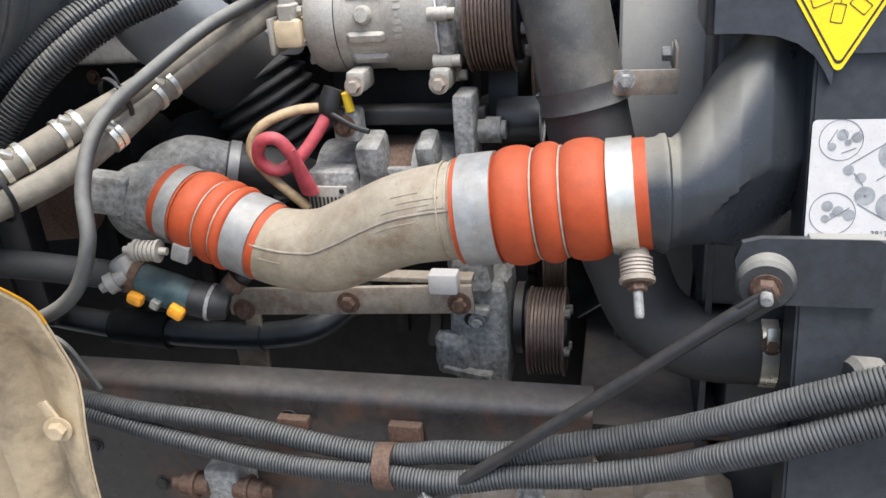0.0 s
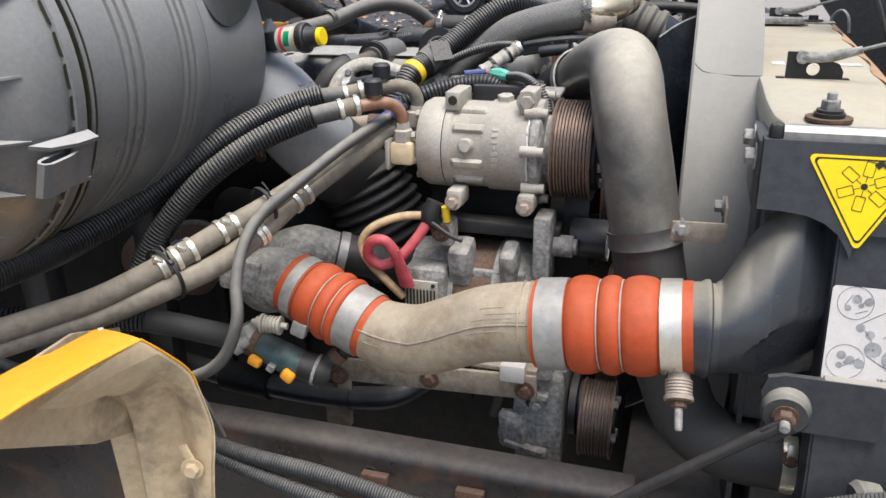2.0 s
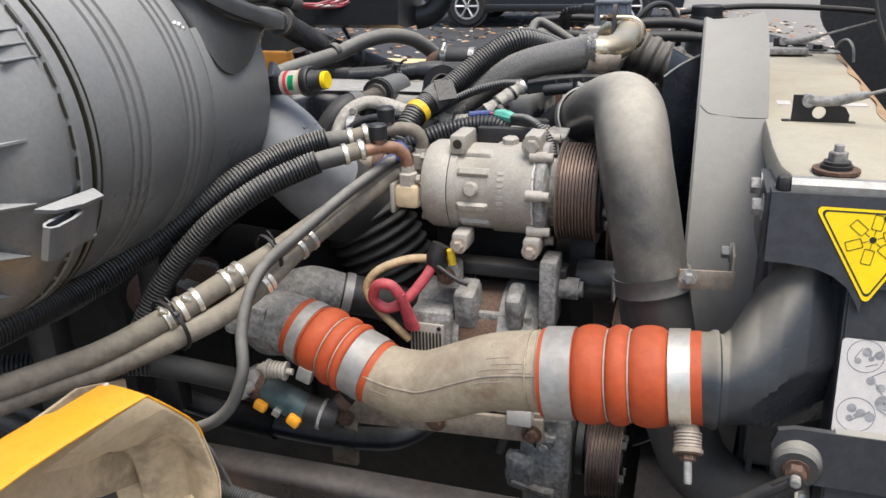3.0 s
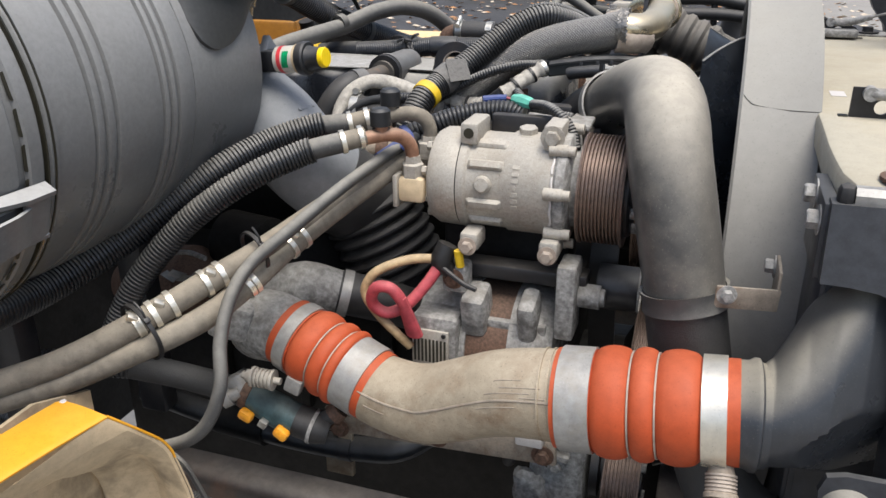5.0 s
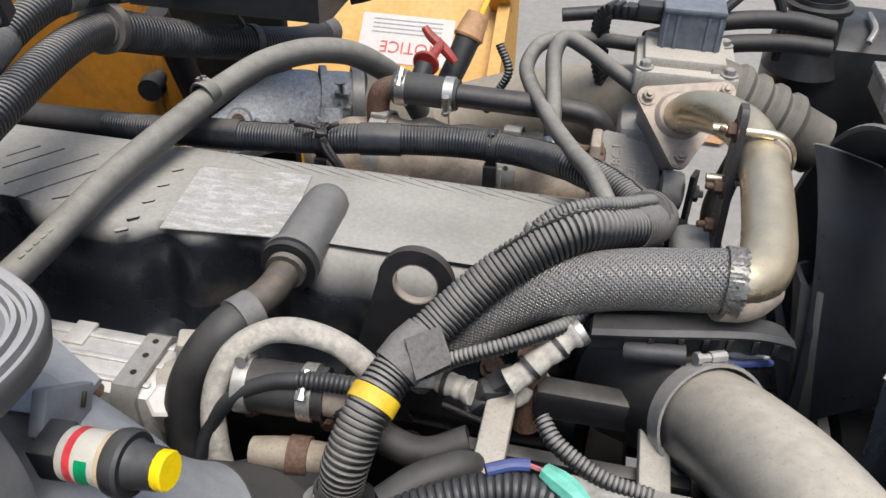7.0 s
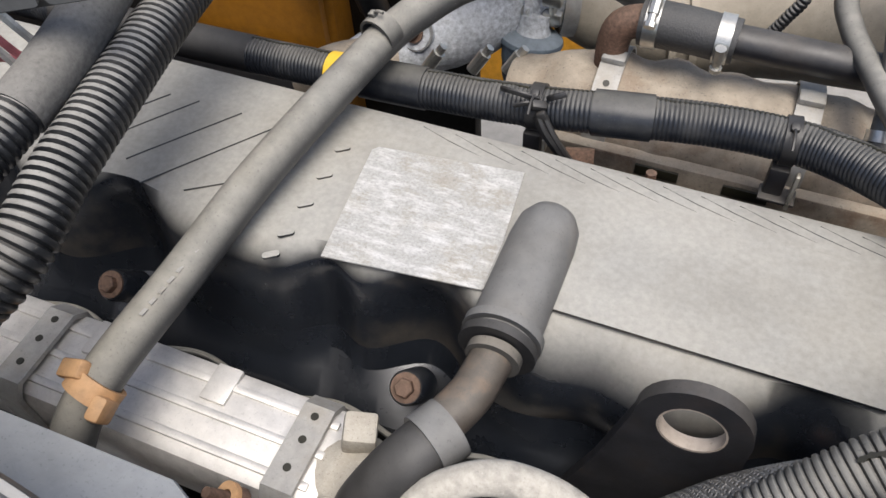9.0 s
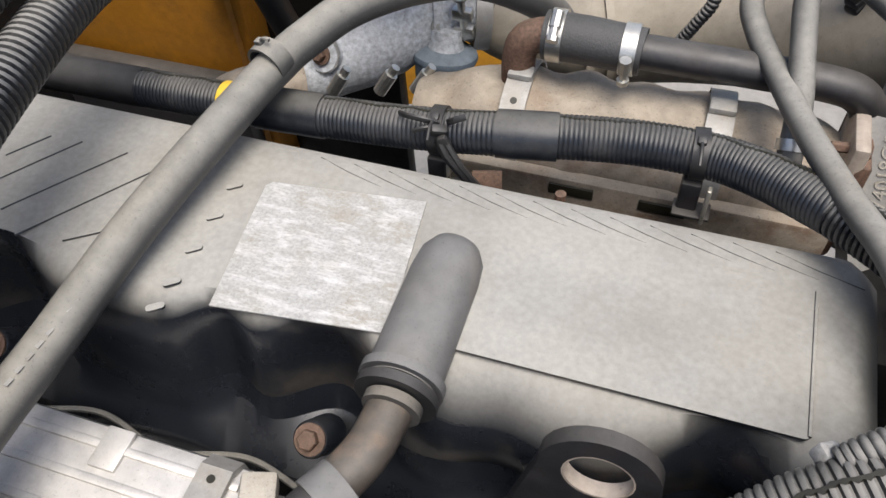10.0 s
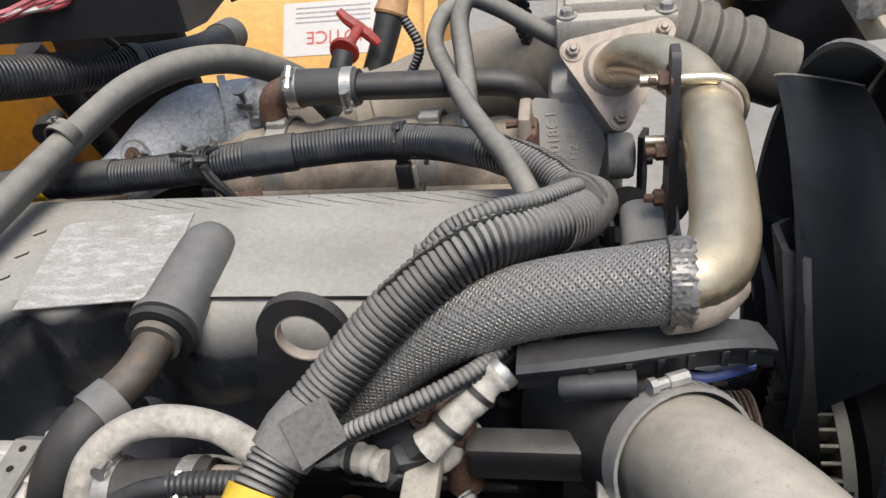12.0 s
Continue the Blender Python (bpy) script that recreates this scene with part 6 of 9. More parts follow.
tagged(part("black_hose", tube([(-0.655, 0.600, 1.086), (-0.61, 0.617, 1.074), (-0.57, 0.628, 1.064), (-0.535, 0.63, 1.06), (-0.505, 0.63, 1.055)], 0.0160, 18), DUSTY_RUBBER), "smooth black rubber hose end at the oily fitting", "hose")
tagged(part("wire_tail", tube([(-0.53, 0.50, 1.07), (-0.50, 0.50, 1.052), (-0.487, 0.502, 1.025), (-0.478, 0.504, 1.0)], 0.003, 8), GREY_RUBBER), "cut grey cable tie tail", "cable tie")


# ---- front fender corner ----
fw = thing("front_fender", (-0.55, 0.42, 0.8), "yellow fender edge with tan dusty underside and a bolt", "fender")
near = [(-0.473, 0.386, 1.190), (-0.4785, 0.358, 1.1905), (-0.484, 0.330, 1.1905), (-0.490, 0.298, 1.190), (-0.4945, 0.262, 1.190), (-0.497, 0.225, 1.189), (-0.505, 0.10, 1.185), (-0.515, -0.03, 1.178)]
far = [(-0.524, 0.392, 1.191), (-0.5285, 0.388, 1.191), (-0.532, 0.365, 1.191), (-0.5365, 0.339, 1.190), (-0.548, 0.330, 1.188), (-0.554, 0.290, 1.188), (-0.57, 0.14, 1.183), (-0.585, -0.03, 1.175)]
loops = []
for a, b in zip(near, far):
    a, b = Vector(a), Vector(b)
    row = [a - Vector((-0.0006, 0, 0.0028)), a + Vector((0.0008, 0, -0.0012))] + [a.lerp(b, u) + Vector((0, 0, 0.0012 * math.sin(math.pi * u))) for u in (0.02, 0.1, 0.3, 0.5, 0.7, 0.9, 0.98)] + [b - Vector((0.0012, 0, 0.002)), b - Vector((0.002, 0, 0.030))]
    loops.append(row + [p + Vector((-0.0035 if k < 2 else 0.0035 if k > 8 else 0.0, 0, -0.003)) for k, p in reversed(list(enumerate(row)))])
part("outer_skin", skin(loops), YELLOW, fw, "glossy yellow painted outer skin")
part("bare_chip", lathe((-0.5215, 0.390, 1.1915), (0, 0, 1), [(0, 0.0030), (0.0006, 0.0026)], 9), LABEL, fw, "white chip in the paint")
outer = [(-0.4735, 0.387, 1.1885), (-0.467, 0.406, 1.167), (-0.4645, 0.434, 1.135), (-0.4640, 0.445, 1.117), (-0.4640, 0.449, 1.105), (-0.4625, 0.456, 1.077), (-0.461, 0.462, 1.046), (-0.461, 0.460, 1.020), (-0.464, 0.456, 0.985), (-0.467, 0.452, 0.92), (-0.47, 0.450, 0.75)]
innr = [(-0.492, 0.270, 1.178), (-0.52, 0.345, 1.132), (-0.562, 0.405, 1.095), (-0.572, 0.425, 1.05), (-0.577, 0.436, 0.98), (-0.583, 0.444, 0.893), (-0.60, 0.45, 0.75)]
O, _ = spline(outer, 0.02)
I, _ = spline(innr, 0.02)
m = 40
O = [O[round(k * (len(O) - 1) / m)] for k in range(m + 1)]
I = [I[round(k * (len(I) - 1) / m)] for k in range(m + 1)]
loops = []
for k, (a, b) in enumerate(zip(O, I)):
    row = []
    for u in np.linspace(0, 1, 13):
        d = 0.022 * math.exp(-((u - 0.42) / 0.16) ** 2) * min(1.0, 0.25 + 1.6 * k / m) + 0.012 * math.exp(-((u - 0.86) / 0.07) ** 2) - 0.006 * max(0.0, 1 - u / 0.12)
        row.append(a.lerp(b, u) + Vector((0.0, d, 0.0)))
    loops.append(row + [p + Vector((0, 0.004, 0)) for p in row[::-1]])
part("underside", skin(loops), TAN_INSIDE, fw, "tan dusty underside with a pressed crease")
part("edge_bead", tube(outer[:5], 0.0013, 8), YELLOW, fw, "yellow painted edge")
part("worn_edge", tube(outer[4:], 0.0011, 8), TAN_INSIDE, fw)
part("bolt", bolt_mesh((-0.484, 0.447, 0.995), (0.2, -1, 0), 0.0085, 0.007), TAN_INSIDE, fw)
part("bolt_pad", box((-0.487, 0.449, 1.004), (0.012, 0.004, 0.04), 0.002, (0, -25, 0)), TAN_INSIDE, fw)
part("liner", skin([[Vector((x, y, z)) for y, z in ((0.10, 1.178), (0.386, 1.184), (0.45, 1.16), (0.45, 1.03), (0.386, 1.055), (0.33, 1.090), (0.27, 1.127), (0.18, 1.165))] for x in (-0.556, -0.552)]), TAN_INSIDE, fw, "shaded tan wheel-well liner")


# ---- air filter housing ----
FX, FZ, FR = -0.695, 1.425, 0.182
af = thing("air_filter_housing", (FX, 0.6, 1.24), "large black plastic air filter canister with clipped end cap", "air filter")


def canister_prof():
    prof = [(0.425, FR - 0.03), (0.425, FR - 0.002), (0.44, FR)]
    for y0 in (0.475, 0.488, 0.502, 0.567, 0.5785, 0.5905):
        prof += [(y0 - 0.0026, FR), (y0 - 0.0012, FR - 0.0045), (y0 + 0.0012, FR - 0.0045), (y0 + 0.0026, FR), (y0 + 0.006, FR + 0.0012)]
    prof += [(0.615, FR), (0.622, FR - 0.003), (0.624, FR - 0.03)]
    return prof


part("canister", lathe((FX, 0, FZ), (0, 1, 0), canister_prof(), 96), FILTER_PLASTIC, af)
cap = part("end_cap", lathe((FX, 0, FZ), (0, 1, 0), [(0.252, 0.03), (0.252, 0.115), (0.258, 0.130), (0.285, 0.142), (0.312, 0.148), (0.330, 0.156), (0.342, 0.168), (0.350, FR - 0.006), (0.358, FR - 0.001), (0.366, FR + 0.002), (0.375, FR + 0.004), (0.385, FR + 0.004), (0.388, FR + 0.001), (0.394, FR + 0.001), (0.396, FR + 0.006), (0.408, FR + 0.006), (0.411, FR + 0.002), (0.417, FR + 0.002), (0.419, FR + 0.005), (0.426, FR + 0.005), (0.428, FR - 0.02)], 96), FILTER_PLASTIC, af, "ribbed end cap with joint rings")
for k in range(24):
    a = radians(-90.2 + 8.5 * k)
    d = Vector((math.cos(a), 0, math.sin(a)))
    m = facing(Vector((FX, 0.3945, FZ)) + d * (FR + 0.0028), d, (0, 1, 0))
    part("cap_slot", plate(rounded(0.0215, 0.0048, 0.0018, 3), 0.0008, m), SIGN_K, cap)
for y0 in (0.4135, 0.4215):
    part("joint_gap", ring_of((FX, y0, FZ), (0, 1, 0), FR - 0.004, FR + 0.0062, 0.0016, 96), SIGN_K, cap)


def folded(profile, width, thick, place):
    """A strip of sheet folded along profile (u, w), extruded over width."""
    P = [Vector((u, w)) for u, w in profile]
    off = []
    for i, p in enumerate(P):
        t = (P[min(i + 1, len(P) - 1)] - P[max(i - 1, 0)]).normalized()
        off.append(p + Vector((-t.y, t.x)) * thick)
    ring = P + off[::-1]
    return skin([[place(q.x, s, q.y) for q in ring] for s in width])


for ang in (-17, 62, -95):
    a = radians(ang)
    d = Vector((math.cos(a), 0, math.sin(a)))
    tg = Vector((-math.sin(a), 0, math.cos(a)))
    base = Vector((FX, 0, FZ)) + d * FR

    def at(y, s, h, base=base, d=d, tg=tg):
        return base + Vector((0, y - 0.021, 0)) + tg * s + d * h
    clip = part("latch_clip", folded([(0.428, 0.004), (0.428, 0.012), (0.425, 0.016), (0.418, 0.018), (0.398, 0.018)], (-0.0245, 0.015), 0.003, at), FILTER_PLASTIC, af, "moulded latch clip with hooked end")
    part("top_web", skin([[at(y, s, h) for y, h in ((0.360, 0.004), (0.372, 0.016), (0.398, 0.0215), (0.424, 0.0215), (0.429, 0.006))] for s in (0.0135, 0.0170)]), FILTER_PLASTIC, clip)
    part("lower_web", skin([[at(y, s, h) for y, h in ((0.395, 0.004), (0.398, 0.018), (0.424, 0.018), (0.429, 0.006))] for s in (-0.0270, -0.0240)]), FILTER_PLASTIC, clip)
    part("hook", folded([(0.402, 0.020), (0.385, 0.024), (0.364, 0.026), (0.357, 0.0235), (0.355, 0.018), (0.360, 0.014), (0.372, 0.0125), (0.392, 0.011)], (-0.0235, 0.008), 0.0028, at), FILTER_PLASTIC, clip)
for ang in (-47, -29.5, -12.5, 5.5, 42, 60, 78):
    a = radians(ang)
    d, tg = Vector((math.cos(a), 0, math.sin(a))), Vector((-math.sin(a), 0, math.cos(a)))
    gusset = [(0.290, 0.140), (0.296, 0.157), (0.352, 0.1785), (0.354, 0.165)]
    part("cap_rib", skin([[Vector((FX, y, FZ)) + d * r + tg * w for y, r in gusset] for w in (-0.0011, 0.0011)]), FILTER_PLASTIC, cap, "thin triangular stiffening web")
for ang, y0, y1 in ((25.5, 0.352, 0.388), (29.5, 0.357, 0.388), (33.5, 0.350, 0.388)):
    a = radians(ang)
    d = Vector((math.cos(a), 0, math.sin(a)))
    part("cap_rib", box(Vector((FX, (y0 + y1) / 2, FZ)) + d * (FR + 0.0025), (0.006, y1 - y0, 0.0022), 0.0006, (0, -ang, 0)), FILTER_PLASTIC, cap)
a = radians(29.5)
part("cap_rib", box(Vector((FX, 0.387, FZ)) + Vector((math.cos(a), 0, math.sin(a))) * (FR + 0.003), (0.006, 0.003, 0.030), 0.0006, (0, -29.5, 0)), FILTER_PLASTIC, cap)
# intake mouth with its rubber seal
near_rim = [(-0.509, 0.745, 1.503), (-0.506, 0.712, 1.511), (-0.513, 0.680, 1.521), (-0.524, 0.656, 1.534), (-0.538, 0.636, 1.550), (-0.58, 0.620, 1.566), (-0.66, 0.607, 1.585), (-0.78, 0.600, 1.605), (-0.90, 0.610, 1.62), (-0.93, 0.66, 1.62)]
far_rim = [(-0.513, 0.772, 1.499), (-0.524, 0.793, 1.496), (-0.545, 0.808, 1.496), (-0.58, 0.816, 1.504), (-0.625, 0.819, 1.520), (-0.67, 0.818, 1.541), (-0.69, 0.818, 1.548), (-0.75, 0.818, 1.560), (-0.82, 0.815, 1.58), (-0.93, 0.79, 1.61)]
body_sec = []
for y, q in ((0.618, 0.997), (0.70, 0.997), (0.742, 0.995), (0.749, 0.985), (0.752, 0.965)):
    outer = [Vector((FX + FR * q * math.cos(radians(a)), y, FZ + FR * q * math.sin(radians(a)))) for a in np.linspace(27, -207, 80)]
    inner = [Vector((FX + (FR * q - 0.006) * math.cos(radians(a)), y, FZ + (FR * q - 0.006) * math.sin(radians(a)))) for a in np.linspace(-207, 27, 80)]
    body_sec.append(outer + inner)
part("mouth_end_wall", skin([[Vector((p.x, 0.746, p.z)) for p in body_sec[-1][:80]], [Vector((p.x, 0.752, p.z)) for p in body_sec[-1][:80]]]), FILTER_PLASTIC, af)
part("mouth_body", skin(body_sec), FILTER_PLASTIC, af)


def smooth_closed(loop, k=3):
    """Round a closed loop by corner cutting."""
    for _ in range(k):
        out = []
        for a, b in zip(loop, loop[1:] + loop[:1]):
            out += [a * 0.75 + b * 0.25, a * 0.25 + b * 0.75]
        loop = out
    return loop


mouth_rim = smooth_closed([Vector(p) for p in near_rim + far_rim[::-1]])


def on_can(p, lift, drop):
    """Where the mouth wall below rim point p meets the canister: a U-shaped tongue in front."""
    w = max(0.0, min(1.0, (p.x + 0.60) / 0.06))
    w = w * w * (3 - 2 * w)
    y = min(0.747, 0.665 + (p.y - 0.665) * 0.92)
    zt = 1.452 + min(0.05, 0.034 * ((y - 0.665) / (0.045 if y < 0.665 else 0.075)) ** 2) - drop
    xt = FX + math.sqrt(FR ** 2 - (zt - FZ) ** 2) + lift
    zs = FZ + math.sqrt(max(0.0, FR ** 2 - (p.x - FX) ** 2)) - 0.004 + lift - drop
    zs = min(zs, p.z - 0.012)
    return Vector((p.x, min(p.y, 0.81), zs)).lerp(Vector((xt, y, zt)), w)


tuck = [on_can(p, -0.010, 0.004) for p in mouth_rim]
low = [on_can(p, 0.0035, 0.0) for p in mouth_rim]
mid = [a.lerp(p, 0.55) + Vector((0.001, 0, 0)) for a, p in zip(low, mouth_rim)]
upper = [a.lerp(p, 0.86) - Vector((0.004, 0, 0)) for a, p in zip(low, mouth_rim)]
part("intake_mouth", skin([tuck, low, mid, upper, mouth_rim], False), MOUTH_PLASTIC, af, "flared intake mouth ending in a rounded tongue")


def inside(k, z0, zs):
    return [Vector((p.x - 0.11 * (1 - k) if p.x > -0.7 else p.x + 0.11 * (1 - k), 0.715 + (p.y - 0.715) * k, p.z + z0 if zs is None else zs + 0.55 * (p.z - 1.5))) for p in mouth_rim]


lining = [mouth_rim]
for k0, dz in ((0.915, -0.002), (0.905, -0.006), (0.885, -0.007), (0.875, -0.014), (0.855, -0.015), (0.845, -0.024), (0.822, -0.026), (0.810, -0.040)):
    lining.append(inside(k0, dz, None))
lining += [inside(0.74, 0, 1.44), inside(0.68, 0, 1.38), inside(0.62, 0, 1.32), inside(0.55, 0, 1.29)]
part("mouth_lining", skin(lining), INTAKE_BLACK, af, "dark stepped inside of the intake")
seal_loops = []
n = len(mouth_rim)
for i, p in enumerate(mouth_rim):
    t = (mouth_rim[(i + 1) % n] - mouth_rim[i - 1]).normalized()
    u = Vector((0, 0, 1))
    s = t.cross(u).normalized()
    u = s.cross(t)
    c = p + u * 0.004
    prof = [(0.012, -0.010), (0.0145, -0.004), (0.0145, 0.001), (0.0125, 0.006), (0.0095, 0.0088), (0.0075, 0.0068), (0.0055, 0.0072), (0.0040, 0.0104), (0.0012, 0.0104), (0.0000, 0.0070), (-0.0022, 0.0070), (-0.0036, 0.0098), (-0.0062, 0.0094), (-0.0075, 0.0056), (-0.0092, 0.0056), (-0.0112, 0.0068), (-0.0132, 0.001), (-0.011, -0.010)]
    seal_loops.append([c + s * a + u * b for a, b in prof])
part("rubber_seal", skin(seal_loops, closed=True), SEAL_RUBBER, af, "ribbed grey rubber seal round the intake mouth")
part("outlet_elbow", tube([(-0.62, 0.80, 1.395), (-0.57, 0.803, 1.372), (-0.533, 0.797, 1.345), (-0.510, 0.796, 1.315), (-0.490, 0.808, 1.287), (-0.473, 0.828, 1.262)], [0.045, 0.047, 0.052, 0.056, 0.0575, 0.058], 40, 0.01), DUCT_GREY, af, "smooth grey plastic outlet elbow")
for row in range(2):
    for k in range(6 - row):
        mm = facing((-0.4788, 0.7887, 1.3630), (0.751, -0.121, 0.649)) @ pose(-0.014 + 0.005 * k, 0.006 - 0.012 * row, -0.0008, 0, 0, 60)
        part("moulding_mark", plate(rounded(0.0028, 0.005, 0.0008, 3), 0.0010, mm), DUCT_GREY, af)
for q, sz in (((-0.5365, 0.597, 1.5140), 0.005), ((-0.5345, 0.601, 1.5120), 0.0055), ((-0.533, 0.606, 1.5085), 0.004)):
    part("white_fleck", box(q, (sz, sz * 1.2, sz), 0.0015, (30, 25, 20)), LABEL, af)
wing = [(-0.70, 0.87, 1.425), (-0.60, 0.876, 1.404), (-0.546, 0.852, 1.394), (-0.530, 0.80, 1.416), (-0.60, 0.78, 1.438), (-0.70, 0.78, 1.462)]
part("side_wing", skin([[Vector(p) for p in wing], [Vector(p) - Vector((0, -0.001, 0.004)) for p in wing]]), DUCT_GREY, af, "pale grey moulded wing below the mouth")
im = part("indicator_mount", box((-0.534, 0.803, 1.421), (0.010, 0.056, 0.028), 0.002, (-42, 0, 8)), DUCT_GREY, af, "grey slotted indicator bracket")
for dy in (-0.012, 0.010):
    part("slot", box((-0.5330, 0.806 + dy, 1.4245 - 0.9 * dy), (0.009, 0.003, 0.010), 0.0008, (-42, 0, 8)), SIGN_K, im)
fs = thing("filter_stand", (FX, 0.6, 0.95), "dark steel cradle under the air filter canister", "bracket")
for yy in (0.50, 0.70):
    part("saddle", box((FX, yy, 1.248), (0.12, 0.03, 0.018), 0.004), DARK_STEEL, fs)
    part("post", box((FX, yy, 1.10), (0.04, 0.03, 0.29), 0.004), DARK_STEEL, fs)

# black bellows from the filter elbow down to the turbo
be = thing("intake_bellows", (-0.45, 0.88, 1.13), "black rubber intake bellows with close folds", "hose")
prof = []
for k in range(7):
    s = 0.0165 * k
    prof += [(s, 0.058), (s + 0.003, 0.0625), (s + 0.0075, 0.0675), (s + 0.010, 0.0675), (s + 0.0135, 0.0625)]
part("neck_hose", tube([(-0.481, 0.818, 1.274), (-0.466, 0.838, 1.249), (-0.450, 0.868, 1.225)], [0.059, 0.060, 0.060], 40, 0.01), DUSTY_RUBBER, be, "smooth black neck of the bellows")
part("bellows", lathe((-0.449, 0.870, 1.228), (0.42, 0.05, -0.9), prof + [(0.13, 0.058), (0.16, 0.057)], 44), BLACK_RUBBER, be)
part("band_clamp", band(Vector((-0.449, 0.870, 1.228)) + Vector((0.42, 0.05, -0.9)).normalized() * 0.145, (0.42, 0.05, -0.9), 0.0585, 0.016), CLAMP, be)

# restriction indicator
ri = thing("filter_indicator", (-0.50, 0.775, 1.41), "clear air restriction indicator with green band and yellow button", "indicator gauge")
d = Vector((1, -0.05, 0.10)).normalized()
o = Vector((-0.514, 0.773, 1.424))
part("bracket", box(o + d * -0.002, (0.018, 0.026, 0.024), 0.002, (0, -6, 0)), BLACK_PLASTIC, ri)
part("lens", lathe(o + d * 0.007, d, [(0, 0.012), (0.001, 0.0155), (0.034, 0.0155), (0.035, 0.014)], 36), CLEAR, ri)
part("red_band", lathe(o + d * 0.013, d, [(0, 0.01575), (0.005, 0.01575)], 36), IND_RED, ri)
gb = [[o + d * s + (Vector((0, -math.cos(a), math.sin(a))) * 0.0159) for a in np.linspace(-0.5, 0.75, 9)] + [o + d * s + (Vector((0, -math.cos(a), math.sin(a))) * 0.0150) for a in np.linspace(0.75, -0.5, 9)] for s in (0.0195, 0.0275)]
part("green_band", skin(gb), IND_GREEN, ri)
part("collar", lathe(o + d * 0.038, d, [(0, 0.0145), (0.0, 0.0185), (0.004, 0.0195), (0.009, 0.0195), (0.011, 0.018)], 36), BLACK_PLASTIC, ri)
part("seal_ring", lathe(o + d * 0.034, d, [(0, 0.017), (0.004, 0.017)], 36), TAN_INSIDE, ri)
part("neck", lathe(o + d * 0.049, d, [(0, 0.0145), (0.004, 0.013), (0.016, 0.012)], 30), BLACK_PLASTIC, ri)
part("button", lathe(o + d * 0.065, d, [(0, 0.0115), (0.005, 0.0115), (0.006, 0.0105)], 14), SIGN_Y, ri, "yellow reset button")

# ---- valve cover ----
vc = thing("valve_cover", (-0.6, 1.1, 1.25), "black valve cover under pale dust with scalloped front wall", "valve cover")
BOLTS = (-0.915, -0.786, -0.541, -0.30)
DIPS = ((-0.915, 0.036, 0.034), (-0.786, 0.036, 0.034), (-0.615, 0.022, 0.020), (-0.541, 0.036, 0.034), (-0.425, 0.026, 0.009), (-0.30, 0.036, 0.030))


def dip(x):
    return sum(a * math.exp(-((x - c) / w) ** 2) for c, w, a in DIPS)


loops = []
for x in np.linspace(-1.05, -0.224, 134):
    end = max(0.0, 1 - (x + 1.05) / 0.02, (1 - (-0.224 - x) / 0.022) * 1.25) ** 2
    dp, e = dip(x), 0.010 * end
    rs = max(0.0, min(1.0, (x + 0.50) / 0.05))
    lipw = 0.003 * math.sin(x * 36)
    loops.append([Vector((x, y, z)) for y, z in (
        (1.205 - e, 1.24), (1.207 - e, 1.262), (1.203 - e, 1.350 - e), (1.198 - e, 1.362 - e), (1.188, 1.3665 - e), (1.17, 1.367 - e), (1.125, 1.3672 - e), (1.085, 1.367 - e),
        (1.060 + dp * 0.25, 1.3665 - e - dp * 0.05 - 0.004 * rs), (1.047 + dp * 0.5 + e - 0.003 * rs, 1.362 - e - dp * 0.2 - 0.011 * rs), (1.038 + dp * 0.8 + e - 0.007 * rs, 1.350 - e - dp * 0.2 - 0.014 * rs), (1.033 + dp + e - 0.010 * rs, 1.330 - e - 0.012 * rs),
        (1.026 + dp + e, 1.29), (1.021 + dp * 0.9 + e, 1.268), (1.015 + dp * 0.5 + lipw, 1.258), (1.006 + lipw, 1.246), (1.003 + lipw, 1.238), (1.006, 1.22))])
part("shell", skin([l[:13] + [Vector((l[0].x, 1.12, 1.28))] for l in loops]), COVER, vc)
part("front_wall", skin([l[12:] + [Vector((l[0].x, 1.15, 1.22)), Vector((l[0].x, 1.15, 1.28))] for l in loops]), COVER_WALL, vc, "black glossy scalloped lower wall")
part("raised_panel", plate(rounded(0.243, 0.101, 0.004), 0.0022, pose(-0.384, 1.114, 1.3668), ()), COVER, vc)
for x0, y0, x1, y1 in ((-0.737, 1.070, -0.701, 1.093), (-0.772, 1.065, -0.701, 1.157), (-0.797, 1.082, -0.740, 1.155), (-0.817, 1.107, -0.780, 1.156), (-0.828, 1.128, -0.807, 1.155)):
    part("chevron_rib", tube([(x0, y0, 1.3674), (x0 * 0.5 + x1 * 0.5, y0 * 0.5 + y1 * 0.5, 1.3675), (x1, y1, 1.3674)], 0.0010, 6, 0.02), COVER, vc)
for y in (1.040, 1.060, 1.088, 1.117, 1.146):
    part("tick_rib", plate(rounded(0.012, 0.005, 0.002, 3), 0.002, pose(-0.647, y, 1.3668, 0, 0, 35)), COVER, vc)
for k in range(13):
    part("back_rib", tube([(-0.60 + 0.026 * k, 1.190, 1.3660), (-0.575 + 0.026 * k, 1.181, 1.3667), (-0.548 + 0.026 * k, 1.174, 1.3665)], 0.0006, 6, 0.02), COVER, vc)
part("panel_lip", box((-0.2635, 1.114, 1.3686), (0.0022, 0.098, 0.0034), 0.0008), COVER, vc)
part("emission_plate", plate([(-0.057, -0.053), (0.053, -0.053), (0.057, -0.049), (0.057, 0.053), (-0.053, 0.053), (-0.057, 0.049)], 0.0012, pose(-0.5635, 1.109, 1.3676, 0, 0, 6)), PLATE, vc, "weathered silver foil plate, print worn away")
